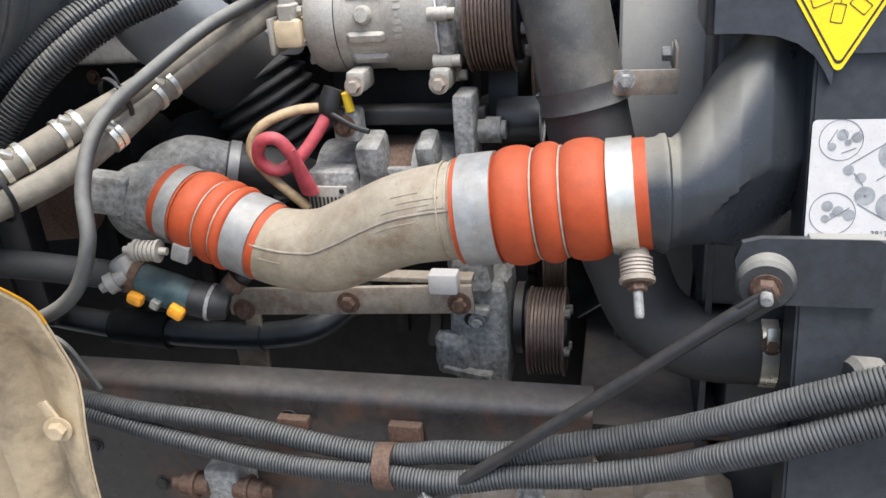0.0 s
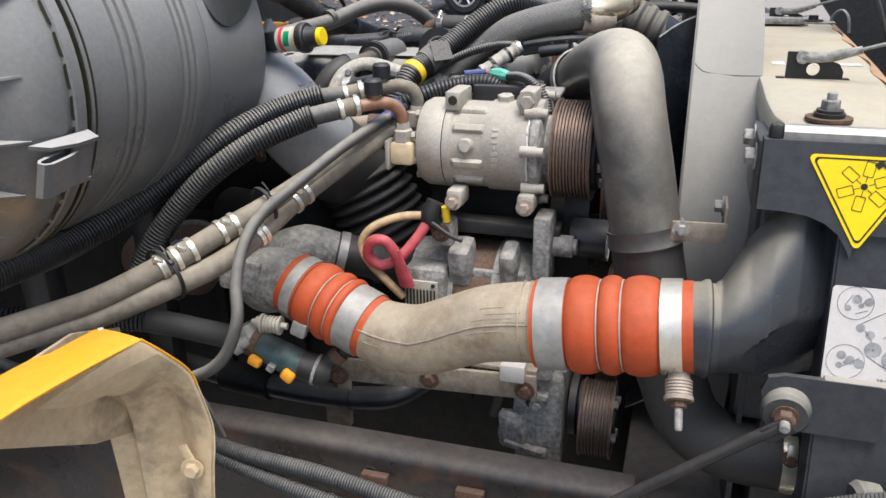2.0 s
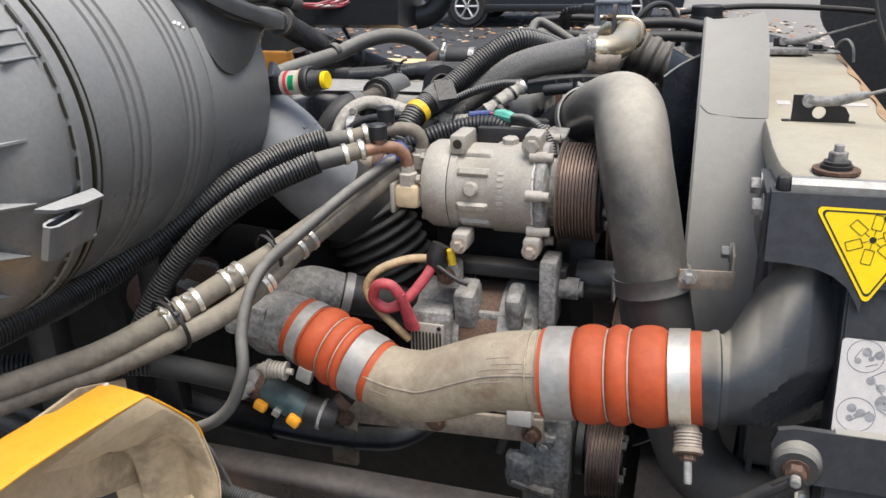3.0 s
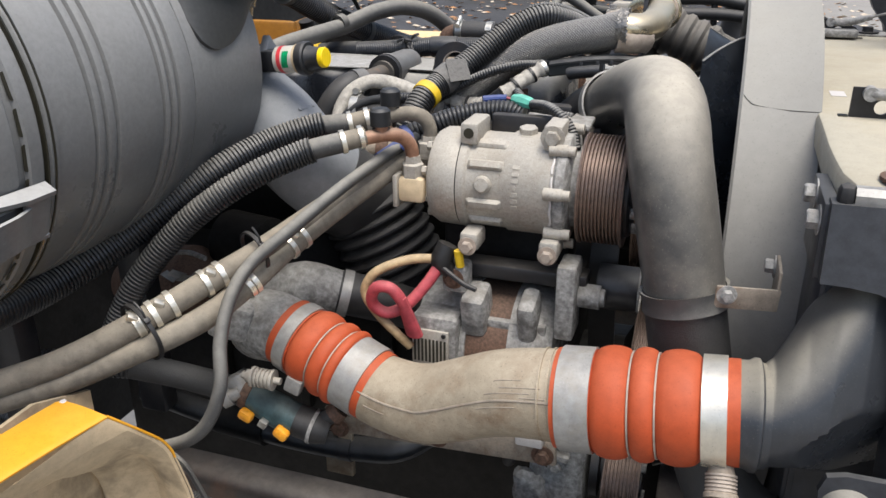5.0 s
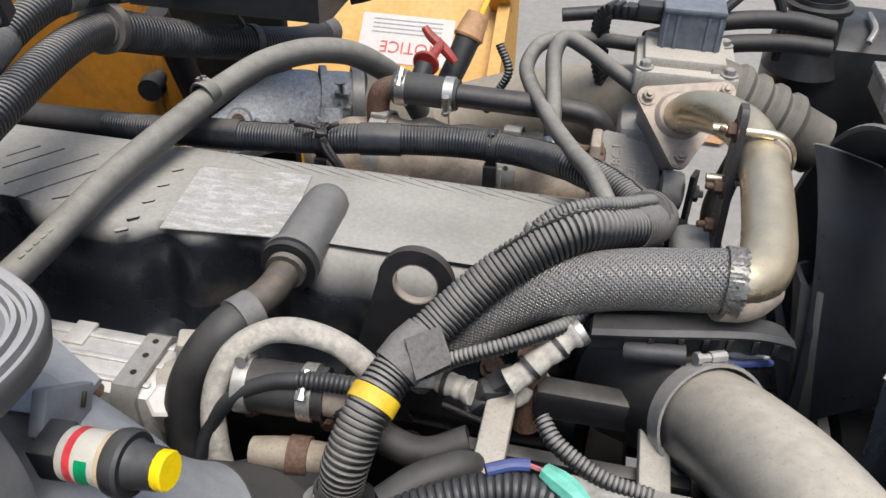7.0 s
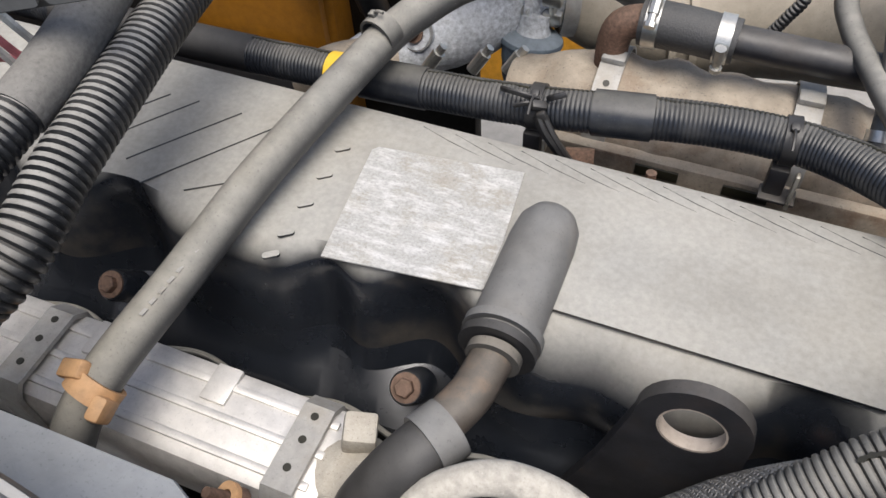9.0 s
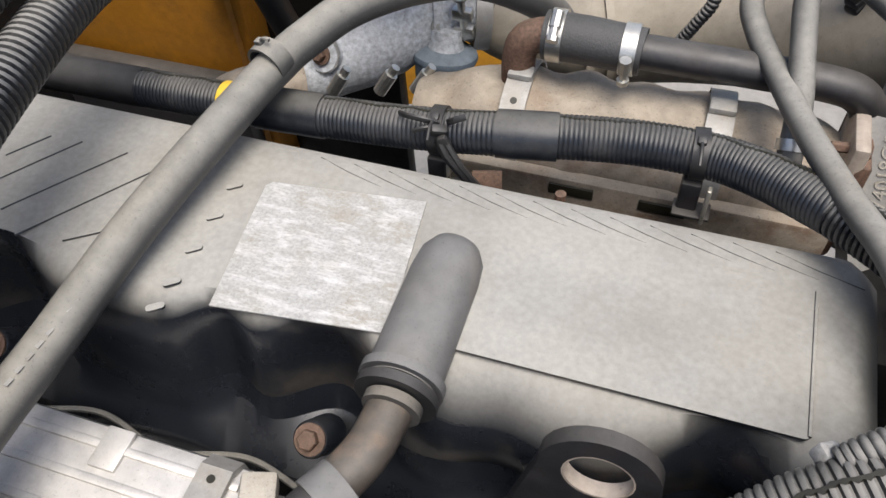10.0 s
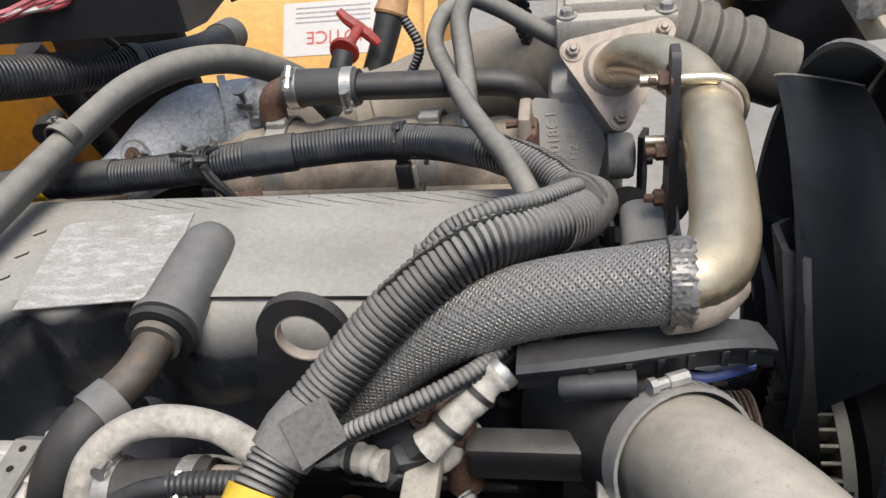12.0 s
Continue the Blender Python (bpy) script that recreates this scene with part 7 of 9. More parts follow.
for x in BOLTS:
    dd = dip(x)
    part("bolt_seat", lathe((x, 1.012, 1.302), (0, -0.55, 0.83), [(-0.03, 0.0135), (0, 0.0125), (0.002, 0.011)], 24), COVER_WALL, vc)
    bolt(Vector((x, 1.011, 1.304)), (0, -0.55, 0.83), vc, 0.0068, 0.006, RUST)
part("stud", lathe((-0.43, 1.212, 1.33), (0, 0.1, 1), [(0, 0.004), (0.022, 0.004)], 10), RUST, vc)
# flange shelf behind the front lower lip
part("gasket_lip", tube([(x, 0.997 + 0.006 * math.sin(x * 52 + 1), 1.2565) for x in np.linspace(-1.04, -0.25, 90)], 0.0024, 8, 0.02), GREY_RUBBER, vc, "thin grey gasket edge")

br = thing("breather_tube", (-0.48, 1.07, 1.36), "grey plastic breather canister with a hose from the valve cover", "breather")
part("canister", lathe((-0.481, 1.030, 1.370), (0, 1, -0.02), [(0.0, 0.021), (0.01, 0.0225), (0.08, 0.0225), (0.095, 0.021), (0.104, 0.0165), (0.109, 0.008)], 40), BREATHER, br)
part("lip_ring", ring_of((-0.481, 1.034, 1.370), (0, 1, 0), 0.018, 0.0255, 0.006), BREATHER, br)
part("lip_ring", ring_of((-0.481, 1.025, 1.370), (0, 1, 0), 0.014, 0.0245, 0.006), BLACK_RUBBER, br)
part("rust_ring", ring_of((-0.481, 1.018, 1.370), (0, 1, 0), 0.012, 0.0172, 0.006), BELLOWS, br)
part("tube", tube([(-0.481, 1.028, 1.370), (-0.483, 1.008, 1.368), (-0.486, 0.990, 1.367), (-0.495, 0.968, 1.366)], 0.0135, 20), BREATHER_PIPE, br, "stained brown pipe")
part("hose", tube([(-0.490, 0.968, 1.364), (-0.502, 0.946, 1.364), (-0.516, 0.929, 1.348), (-0.529, 0.917, 1.318), (-0.532, 0.908, 1.285), (-0.527, 0.90, 1.24), (-0.52, 0.90, 1.12)], 0.0172, 20), BLACK_RUBBER, br, "thick black breather hose")
part("sleeve_end", ring_of((-0.494, 0.961, 1.365), (-0.45, -0.8, 0.0), 0.013, 0.0192, 0.018), BREATHER, br)

le = thing("lifting_eye", (-0.37, 1.0, 1.25), "black steel engine lifting eye with a round hole", "lifting eye")
arc = [(0.031 * math.cos(radians(a)), 0.031 * math.sin(radians(a))) for a in range(-10, 191, 12)]
part("eye_plate", plate(arc + [(-0.046, -0.06), (-0.07, -0.13), (0.025, -0.13), (0.03, -0.06)], 0.009, facing((-0.365, 1.0105, 1.389), (0, -1, 0.12)), ((0, 0, 0.0185),)), DARK_STEEL, le)
part("eye_bore", ring_of(Vector((-0.365, 1.0105, 1.389)) + Vector((0, -1, 0.12)).normalized() * 0.0045, (0, -1, 0.12), 0.0172, 0.0188, 0.0086, 40), FLANGE, le, "worn bare inner edge")
bolt((-0.39, 0.997, 1.275), (0, -1, 0), le, 0.009, 0.007, DARK_STEEL)

# ---- stainless cooler beside the cover ----
sc = thing("egr_cooler", (-0.65, 0.95, 1.25), "dusty stainless rectangular cooler with strap bands", "cooler")
part("body", box((-0.72, 0.948, 1.268), (0.32, 0.075, 0.07), 0.012), COOLER, sc)
for k in range(3):
    part("pressed_bead", box((-0.72, 0.925 + 0.022 * k, 1.3035), (0.30, 0.006, 0.003), 0.0014), COOLER, sc)
for x in (-0.66, -0.76):
    part("pressed_pad", box((x, 0.968, 1.304), (0.02, 0.028, 0.004), 0.0015), COOLER, sc)
for x in (-0.586, -0.80):
    s = part("strap", skin([[Vector((x + dx, y, z)) for y, z in ((0.905, 1.22), (0.907, 1.30), (0.915, 1.311), (0.975, 1.311), (0.985, 1.302), (0.989, 1.25), (0.985, 1.25), (0.981, 1.30), (0.973, 1.307), (0.917, 1.307), (0.911, 1.298), (0.909, 1.22))] for dx in (-0.011, 0.011)]), CLAMP, sc, "grey perforated strap")
    for y in (0.93, 0.95, 0.967):
        part("strap_hole", lathe((x, y, 1.3112), (0, 0, 1), [(0, 0.0028), (0.0004, 0.0028)], 12), SIGN_K, s)
part("end_tank", tube([(-0.565, 0.945, 1.27), (-0.545, 0.945, 1.28), (-0.525, 0.94, 1.295)], [0.034, 0.033, 0.025], 24), CAST_ALU, sc)
part("fitting", box((-0.552, 0.966, 1.315), (0.022, 0.022, 0.02), 0.003, (0, 10, 20)), CAST_ALU, sc, "bright cast fitting")
part("hex_port", lathe((-0.548, 0.915, 1.295), (0.1, -0.4, 0.9), [(0, 0.015), (0.018, 0.015), (0.02, 0.012)], 6), LABEL, sc)
part("bleed_screw", lathe((-0.60, 0.90, 1.315), (-0.35, -0.3, 0.85), [(0, 0.008), (0.01, 0.008), (0.01, 0.004), (0.03, 0.0035)], 12), RUST, sc)
part("brass_ring", ring_of((-0.604, 0.897, 1.326), (-0.35, -0.3, 0.85), 0.004, 0.009, 0.004), BUCKLE, sc)

# heater hose over the cover
hh = thing("heater_hose", (-0.67, 1.07, 1.37), "long grey rubber heater hose with printed marking", "hose")
hp = [(-0.705, 0.86, 1.30), (-0.703, 0.888, 1.345), (-0.696, 0.925, 1.369), (-0.685, 1.0, 1.381), (-0.676, 1.071, 1.392), (-0.665, 1.145, 1.398), (-0.649, 1.232, 1.404), (-0.632, 1.262, 1.413), (-0.606, 1.288, 1.425), (-0.567, 1.314, 1.432), (-0.531, 1.345, 1.422), (-0.504, 1.375, 1.396), (-0.482, 1.41, 1.357), (-0.468, 1.435, 1.31)]
part("hose", tube(hp, 0.0142, 22), GREY_RUBBER, hh)
part("printed_marking", merge(*[box(Vector((-0.692 + 0.026 * u, 0.955 + 0.175 * u, 1.3895 + 0.0165 * u)) + Vector((0.006, -0.002, 0.0)), (0.0028, 0.0052, 0.0006), 0, (0, 0, -8)) for u in np.linspace(0, 1, 22) if int(u * 21) % 6]), CLAMP, hh, "pale printed marking")
cable_tie((-0.650, 1.232, 1.410), (0.02, 0.08, 0.01), 0.0145, hh, 0.014, (-0.3, 0, 1), GREY_RUBBER, 0.012)
part("spring_clip", band((-0.697, 0.915, 1.366), (0.012, 0.04, 0.015), 0.0152, 0.014, 0.002, 28), BUCKLE, hh, "orange-brown hose clip")
part("clip_lug", box((-0.684, 0.905, 1.366), (0.010, 0.016, 0.02), 0.003, (20, 10, 0)), BUCKLE, hh)
part("clip_lug", box((-0.707, 0.917, 1.380), (0.022, 0.012, 0.008), 0.002, (15, -25, 0)), BUCKLE, hh)

# conduit behind the cover
rc = thing("engine_loom", (-0.5, 1.23, 1.35), "black corrugated wiring conduit clipped along the back of the valve cover", "wiring conduit")
cpts = [(-1.12, 1.245, 1.345), (-0.95, 1.24, 1.347), (-0.842, 1.238, 1.350), (-0.72, 1.234, 1.357), (-0.591, 1.231, 1.367), (-0.524, 1.232, 1.373), (-0.472, 1.236, 1.378), (-0.40, 1.249, 1.378), (-0.345, 1.250, 1.379), (-0.306, 1.236, 1.385), (-0.262, 1.203, 1.397), (-0.222, 1.165, 1.404), (-0.198, 1.128, 1.408), (-0.192, 1.095, 1.415)]
part("conduit", tube(cpts[:11], 0.0160, 24, pitch=0.0034, depth=0.0007), SATIN_CONDUIT, rc, "fine satin black conduit")
part("conduit", tube(cpts[10:], 0.0160, 20, pitch=0.0042, depth=0.0018), CONDUIT, rc)
part("yellow_tape", tube([(-0.702, 1.2336, 1.3579), (-0.690, 1.2333, 1.3590)], 0.0166, 20), YTAPE, rc, "band of yellow tape")
part("tape_wrap", tube([(-0.482, 1.2352, 1.3772), (-0.462, 1.2376, 1.3783), (-0.440, 1.2415, 1.3783)], 0.0174, 20), SATIN_CONDUIT, rc)
part("tape_wrap", tube([(-0.672, 1.2327, 1.3605), (-0.645, 1.2318, 1.3627), (-0.615, 1.2312, 1.3650)], 0.0172, 20), SATIN_CONDUIT, rc)
part("tape_wrap", tube([(-1.0, 1.2415, 1.3465), (-0.9, 1.239, 1.3485), (-0.78, 1.2362, 1.353)], 0.0164, 20), BLACK_RUBBER, rc)
for x, y, z in ((-0.524, 1.232, 1.373), (-0.345, 1.250, 1.379)):
    cable_tie((x, y, z), (1, 0.05, 0.05), 0.0168, rc, 0.010, (0.1, -0.35, 1), TIE, 0.02)
    st = part("standoff", merge(box((x, y - 0.008, z - 0.030), (0.014, 0.012, 0.026), 0.002), box((x + 0.004, y - 0.012, z - 0.043), (0.026, 0.016, 0.003), 0.001)), DARK_STEEL, rc, "dark conduit standoff with a bright edge")
    part("clip_edge", box((x + 0.012, y - 0.018, z - 0.03), (0.003, 0.006, 0.034), 0.0008), BRIGHT_BAND, st)

# bunched tie ends and a clip strap at the standoff
for w, q in ((0.0016, [(-0.521, 1.222, 1.389), (-0.530, 1.218, 1.394), (-0.542, 1.219, 1.394), (-0.550, 1.224, 1.390)]), (0.0014, [(-0.520, 1.219, 1.388), (-0.528, 1.214, 1.390), (-0.537, 1.213, 1.386)]), (0.0015, [(-0.514, 1.223, 1.391), (-0.508, 1.220, 1.397), (-0.501, 1.223, 1.399)]), (0.0030, [(-0.519, 1.214, 1.381), (-0.513, 1.210, 1.372), (-0.504, 1.209, 1.360), (-0.494, 1.210, 1.345)]), (0.0030, [(-0.514, 1.214, 1.379), (-0.507, 1.211, 1.369), (-0.498, 1.210, 1.356), (-0.489, 1.211, 1.343)])):
    part("tie_tail", tube(q, w, 8, flat=1.6), TIE, rc, "bunched end of the tie")
part("tie_knot", merge(box((-0.519, 1.2165, 1.388), (0.012, 0.007, 0.008), 0.002, (20, 15, 25)), box((-0.5145, 1.2135, 1.381), (0.007, 0.006, 0.011), 0.0015, (0, -25, 10))), TIE, rc, "dusty tie head")
part("clip_bracket", box((-0.485, 1.218, 1.340), (0.022, 0.004, 0.024), 0.001, (-20, 0, 15)), RUST, rc, "rusty clip bracket")

# front loom that crosses the cover corner
fl = thing("main_loom", (-0.3, 0.97, 1.35), "thick split corrugated loom with taped sections crossing the engine front", "wiring conduit")
fpts = [(-0.184, 1.112, 1.410), (-0.190, 1.085, 1.421), (-0.200, 1.058, 1.435), (-0.222, 1.029, 1.450), (-0.252, 1.008, 1.455), (-0.292, 0.986, 1.434), (-0.333, 0.955, 1.400), (-0.358, 0.922, 1.380), (-0.372, 0.888, 1.364), (-0.381, 0.866, 1.335), (-0.388, 0.868, 1.30), (-0.402, 0.885, 1.27)]
part("conduit", tube(fpts, [0.0175, 0.0175, 0.017, 0.0165, 0.0165, 0.0165, 0.0165, 0.0168, 0.017, 0.0175, 0.0175, 0.0175], 20, pitch=0.0042, depth=0.0018), CONDUIT, fl)
part("elbow_tape", tube([(-0.183, 1.114, 1.409), (-0.188, 1.093, 1.418), (-0.197, 1.066, 1.431), (-0.207, 1.048, 1.440)], [0.019, 0.0195, 0.0185, 0.0178], 20, pitch=0.0042, depth=0.0009), TAPE, fl, "grey cloth tape wrap")
part("taped_section", tube([(-0.342, 0.944, 1.393), (-0.351, 0.932, 1.386), (-0.359, 0.920, 1.379)], [0.0185, 0.020, 0.0188], 14), TAPE, fl, "loose grey cloth tape")
part("tape_flap", plate([(-0.016, -0.012), (0.014, -0.016), (0.018, 0.012), (-0.010, 0.018)], 0.0012, facing((-0.337, 0.924, 1.396), (0.35, -0.65, 0.6)) @ pose(0, 0, 0, 8, 10, 20)), TAPE, fl)
part("yellow_tape", tube([(-0.3672, 0.902, 1.3715), (-0.3705, 0.892, 1.3665)], 0.0186, 20), YTAPE, fl, "band of yellow tape")
part("thin_conduit", tube([(-0.186, 1.104, 1.431), (-0.196, 1.080, 1.444), (-0.216, 1.048, 1.459), (-0.240, 1.028, 1.467), (-0.262, 1.016, 1.464), (-0.275, 1.008, 1.455)], 0.0072, 14, pitch=0.0035, depth=0.0010), CONDUIT, fl)
part("end_clip", box((-0.279, 1.013, 1.452), (0.011, 0.008, 0.009), 0.002, (0, 20, 35)), OLD_ALU, fl, "small grey clip at the conduit end")
for q in ((-0.192, 1.094, 1.424), (-0.195, 1.084, 1.429)):
    part("tape_end", ring_of(q, (-0.1, -0.3, 0.15), 0.012, 0.0205, 0.005), TAPE, fl)

# ---- EGR pipe, flange, valve ----
ep = thing("egr_pipe", (-0.11, 1.1, 1.44), "bent heat-tinted steel EGR pipe with a braided sleeve end", "pipe")
spts = [(-0.150, 0.988, 1.449), (-0.142, 0.989, 1.449), (-0.130, 0.993, 1.447), (-0.1175, 1.006, 1.446), (-0.110, 1.030, 1.447), (-0.1065, 1.062, 1.448), (-0.105, 1.095, 1.451), (-0.1045, 1.130, 1.454), (-0.107, 1.162, 1.456), (-0.114, 1.190, 1.459), (-0.127, 1.219, 1.456), (-0.141, 1.246, 1.447), (-0.153, 1.272, 1.433), (-0.160, 1.296, 1.414)]
part("tube", tube(spts, [0.0170, 0.0185] + [0.0198] * 12, 32, 0.005), STEEL_TUBE, ep)
sleeve_line = [(-0.139, 0.990, 1.4475), (-0.165, 0.993, 1.4410), (-0.195, 0.9945, 1.4350), (-0.225, 0.9940, 1.4275), (-0.256, 0.992, 1.4160), (-0.290, 0.989, 1.3960), (-0.328, 0.978, 1.3680), (-0.36, 0.965, 1.33)]
sleeve_r = [0.0226, 0.0222, 0.0220, 0.0218, 0.0215, 0.0210, 0.0206, 0.0206]
sleeve = part("sleeve", tube(sleeve_line, [r - 0.0006 for r in sleeve_r], 40), GREASY_IRON, ep, "braided wire heat sleeve")


def woven(line, radii, strands, pitch, half, amp):
    """Two families of flat wire strands wound opposite ways and woven over and under each other."""
    C, us = spline(line, 0.0011)
    F = frames_along(C)
    acc = [0.0]
    for a, b in zip(C[:-1], C[1:]):
        acc.append(acc[-1] + (b - a).length)
    verts, faces = [], []
    for turn in (1, -1):
        for k in range(strands):
            first = len(verts)
            for i, (c, (t, e, b)) in enumerate(zip(C, F)):
                r = float(np.interp(us[i], range(len(radii)), radii))
                ang = turn * (2 * math.pi * acc[i] / pitch) + 2 * math.pi * k / strands
                r += turn * amp * math.cos(math.pi * (acc[i] * 2 * strands / pitch + k))
                n = e * math.cos(ang) + b * math.sin(ang)
                w = e * -math.sin(ang) + b * math.cos(ang)
                p = c + n * r
                verts += [p - w * half - n * 0.0003, p - w * half * 0.5 + n * 0.0002, p + w * half * 0.5 + n * 0.0002, p + w * half - n * 0.0003]
            for i in range(len(C) - 1):
                for q in range(3):
                    a = first + 4 * i + q
                    faces.append((a, a + 1, a + 5, a + 4))
    bm = bmesh.new()
    V = [bm.verts.new(v) for v in verts]
    for f in faces:
        bm.faces.new([V[i] for i in f])
    return bm


tagged(part("wire_braid", woven(sleeve_line, sleeve_r, 34, 0.112, 0.00155, 0.00022), BRAID, sleeve, "open woven steel wire strands"), kind="stuff")
rngf = random.Random(9)
fray = []
for q in range(7):
    row = []
    for k in range(96):
        a = 2 * math.pi * k / 96
        out = 0.0234 + 0.0008 * (1 if (k // 2 + q) % 2 else -1) + rngf.uniform(-0.0004, 0.0007) * (0.4 + q / 6)
        x = -0.1445 + 0.0021 * q + (0.0007 * (1 if k % 4 < 2 else -1) + rngf.uniform(-0.0008, 0.0008)) * q / 6
        row.append(Vector((x, 0.988 + out * math.cos(a), 1.449 + out * math.sin(a))))
    fray.append(row)
fray.append([Vector((p.x - 0.001, 0.988 + (p.y - 0.988) * 0.9, 1.449 + (p.z - 1.449) * 0.9)) for p in fray[-1]])
part("frayed_end", skin(fray, False), BRAID, ep, "frayed crimped end of the wire sleeve")
part("brown_underside", tube([(-0.146, 0.986, 1.438), (-0.128, 0.992, 1.436), (-0.115, 1.007, 1.436)], 0.0190, 24), FLANGE, ep, "brown underside of the bend")
FN = Vector((0.10, -0.68, 0.73)).normalized()
FC = Vector((-0.160, 1.298, 1.413))
FC -= FN * (FC - Vector((-0.196, 1.307, 1.426))).dot(FN)
fm = facing(FC, FN)
b1, b2, b3 = Vector((-0.196, 1.307, 1.426)), Vector((-0.157, 1.266, 1.3825)), Vector((-0.120, 1.325, 1.432))


def on_plane(p):
    p = p - FN * (p - FC).dot(FN)
    q = fm.inverted() @ p
    return (q.x, q.y)


corners = [on_plane(b) for b in (b1, b2, b3)]
cx, cy = sum(c[0] for c in corners) / 3, sum(c[1] for c in corners) / 3
outl = []
for (x, y) in sorted(corners, key=lambda c: math.atan2(c[1] - cy, c[0] - cx)):
    a0 = math.atan2(y - cy, x - cx)
    for j in range(7):
        a = a0 - 1.0 + 2.0 * j / 6
        outl.append((x + 0.011 * math.cos(a), y + 0.011 * math.sin(a)))
part("flange", plate(outl, 0.006, fm @ pose(0, 0, -0.003)), FLANGE, ep, "rusty triangular pipe flange")
for x, y in corners:
    bolt(fm @ Vector((x, y, 0.003)), FN, ep, 0.0062, 0.006, FLANGE, True, 0.004)
part("weld_collar", lathe(FC + FN * 0.002 + Vector((-0.002, 0, 0)), FN, [(0, 0.026), (0.004, 0.0245), (0.007, 0.0215)], 32), FLANGE, ep)
ev = thing("egr_valve", (-0.17, 1.34, 1.28), "grey cast EGR valve body with raised casting numbers", "valve")
# casting block behind the flange, leaning with it
part("body", skin([[fm @ Vector((cx + (x - cx) * q, cy + (y - cy) * q, z)) for x, y in outl] for q, z in ((0.80, -0.003), (0.82, -0.02), (0.80, -0.05), (0.7, -0.07))]), VALVE_GREY, ev)
NUM_N = Vector((0.12, -0.80, 0.58)).normalized()
num = facing((-0.201, 1.300, 1.332), NUM_N)
part("number_pad", plate([(-0.030, 0.052), (0.030, 0.040), (0.034, 0.0), (0.012, -0.062), (-0.024, -0.064), (-0.032, -0.02)], 0.03, num @ pose(0, 0, -0.03)), VALVE_GREY, ev)
part("lower_body", box((-0.185, 1.36, 1.30), (0.07, 0.07, 0.16), 0.012), VALVE_GREY, ev)
for body, dx, sz, dy in (("1874018C1", -0.013, 0.0145, 0.004), ("HZ78", 0.004, 0.0115, 0.004), ("L 7", 0.019, 0.0115, 0.012)):
    part("cast_number", text_mesh(body, sz, num @ pose(dx, dy, 0.0006, 0, 0, 90), 0.0009), CAST_ALU, ev, "raised casting number")
part("port_flange", box((-0.240, 1.315, 1.325), (0.012, 0.06, 0.10), 0.004), FLANGE, ev)
part("shaft_housing", lathe((-0.166, 1.285, 1.333), (1, 0, 0), [(0, 0.016), (0, 0.021), (0.018, 0.021), (0.022, 0.019), (0.024, 0.010)], 28), VALVE_GREY, ev)
part("lever", plate([(-0.009, 0.020), (0.009, 0.020), (0.008, -0.06), (0.005, -0.10), (-0.005, -0.10), (-0.008, -0.06)], 0.005, facing((-0.139, 1.272, 1.345), (1, -0.35, 0), (0, 0, 1))), DARK_STEEL, ev)
part("lever_nut", lathe((-0.136, 1.285, 1.333), (1, 0, 0), [(0, 0.009), (0.009, 0.009), (0.009, 0.004), (0.014, 0.004)], 6), DARK_STEEL, ev)
tagged(part("drain_hose", tube([(-0.05, 1.45, 1.345), (-0.072, 1.42, 1.30), (-0.086, 1.395, 1.255), (-0.086, 1.386, 1.22), (-0.097, 1.378, 1.195), (-0.125, 1.365, 1.188), (-0.16, 1.36, 1.185)], [0.013, 0.014, 0.0155, 0.0155, 0.014, 0.012, 0.012], 20), BLACK_RUBBER), "black bent rubber hose behind the valve", "hose")
part("top_housing", merge(box((-0.157, 1.402, 1.420), (0.108, 0.10, 0.03), 0.004), box((-0.160, 1.404, 1.438), (0.086, 0.075, 0.014), 0.003)), CAST_ALU, ev)
for dx, dy in ((-0.038, -0.035), (0.038, -0.035), (0.038, 0.035)):
    bolt((-0.157 + dx * 1.15, 1.402 + dy * 1.15, 1.435), (0, 0, 1), ev, 0.006, 0.006, OLD_ALU)
ab = part("actuator", merge(box((-0.157, 1.426, 1.460), (0.062, 0.055, 0.058), 0.006), box((-0.157, 1.401, 1.460), (0.066, 0.010, 0.050), 0.003)), ACT_GREY, ev, "blue-grey plastic actuator motor")
for dx in (-0.028, -0.016, 0.016, 0.028):
    part("rib", box((-0.157 + dx, 1.397, 1.459), (0.004, 0.006, 0.048), 0.001), ACT_GREY, ab)
part("lid", box((-0.157, 1.423, 1.487), (0.066, 0.062, 0.007), 0.003), ACT_GREY, ab)
part("plug", merge(box((-0.201, 1.425, 1.474), (0.032, 0.022, 0.018), 0.003), box((-0.219, 1.426, 1.472), (0.016, 0.016, 0.014), 0.003)), CAP_BLACK, ev, "black electrical plug")
part("flange_bolt", lathe((-0.232, 1.302, 1.362), (-1, -0.1, 0), [(0, 0.008), (0.008, 0.008), (0.008, 0.004), (0.026, 0.004)], 6), RUST, ev)
# support bracket and U-bolt on the pipe
sbk = thing("pipe_bracket", (-0.125, 1.14, 1.34), "black steel bracket with a U-bolt round the EGR pipe", "bracket")
strap = [(1.117, 1.375), (1.128, 1.4185), (1.136, 1.4485), (1.144, 1.4815), (1.148, 1.4945), (1.152, 1.4985), (1.164, 1.4985), (1.169, 1.4925), (1.169, 1.4485), (1.165, 1.4085), (1.163, 1.375)]
part("plate", skin([[Vector((x, y, z)) for y, z in strap] for x in (-0.1305, -0.1245)]), DARK_STEEL, sbk)
foot = [(-0.1245, 1.381), (-0.1270, 1.3765), (-0.131, 1.375), (-0.150, 1.373), (-0.156, 1.371), (-0.160, 1.3665), (-0.161, 1.3605), (-0.161, 1.348)]
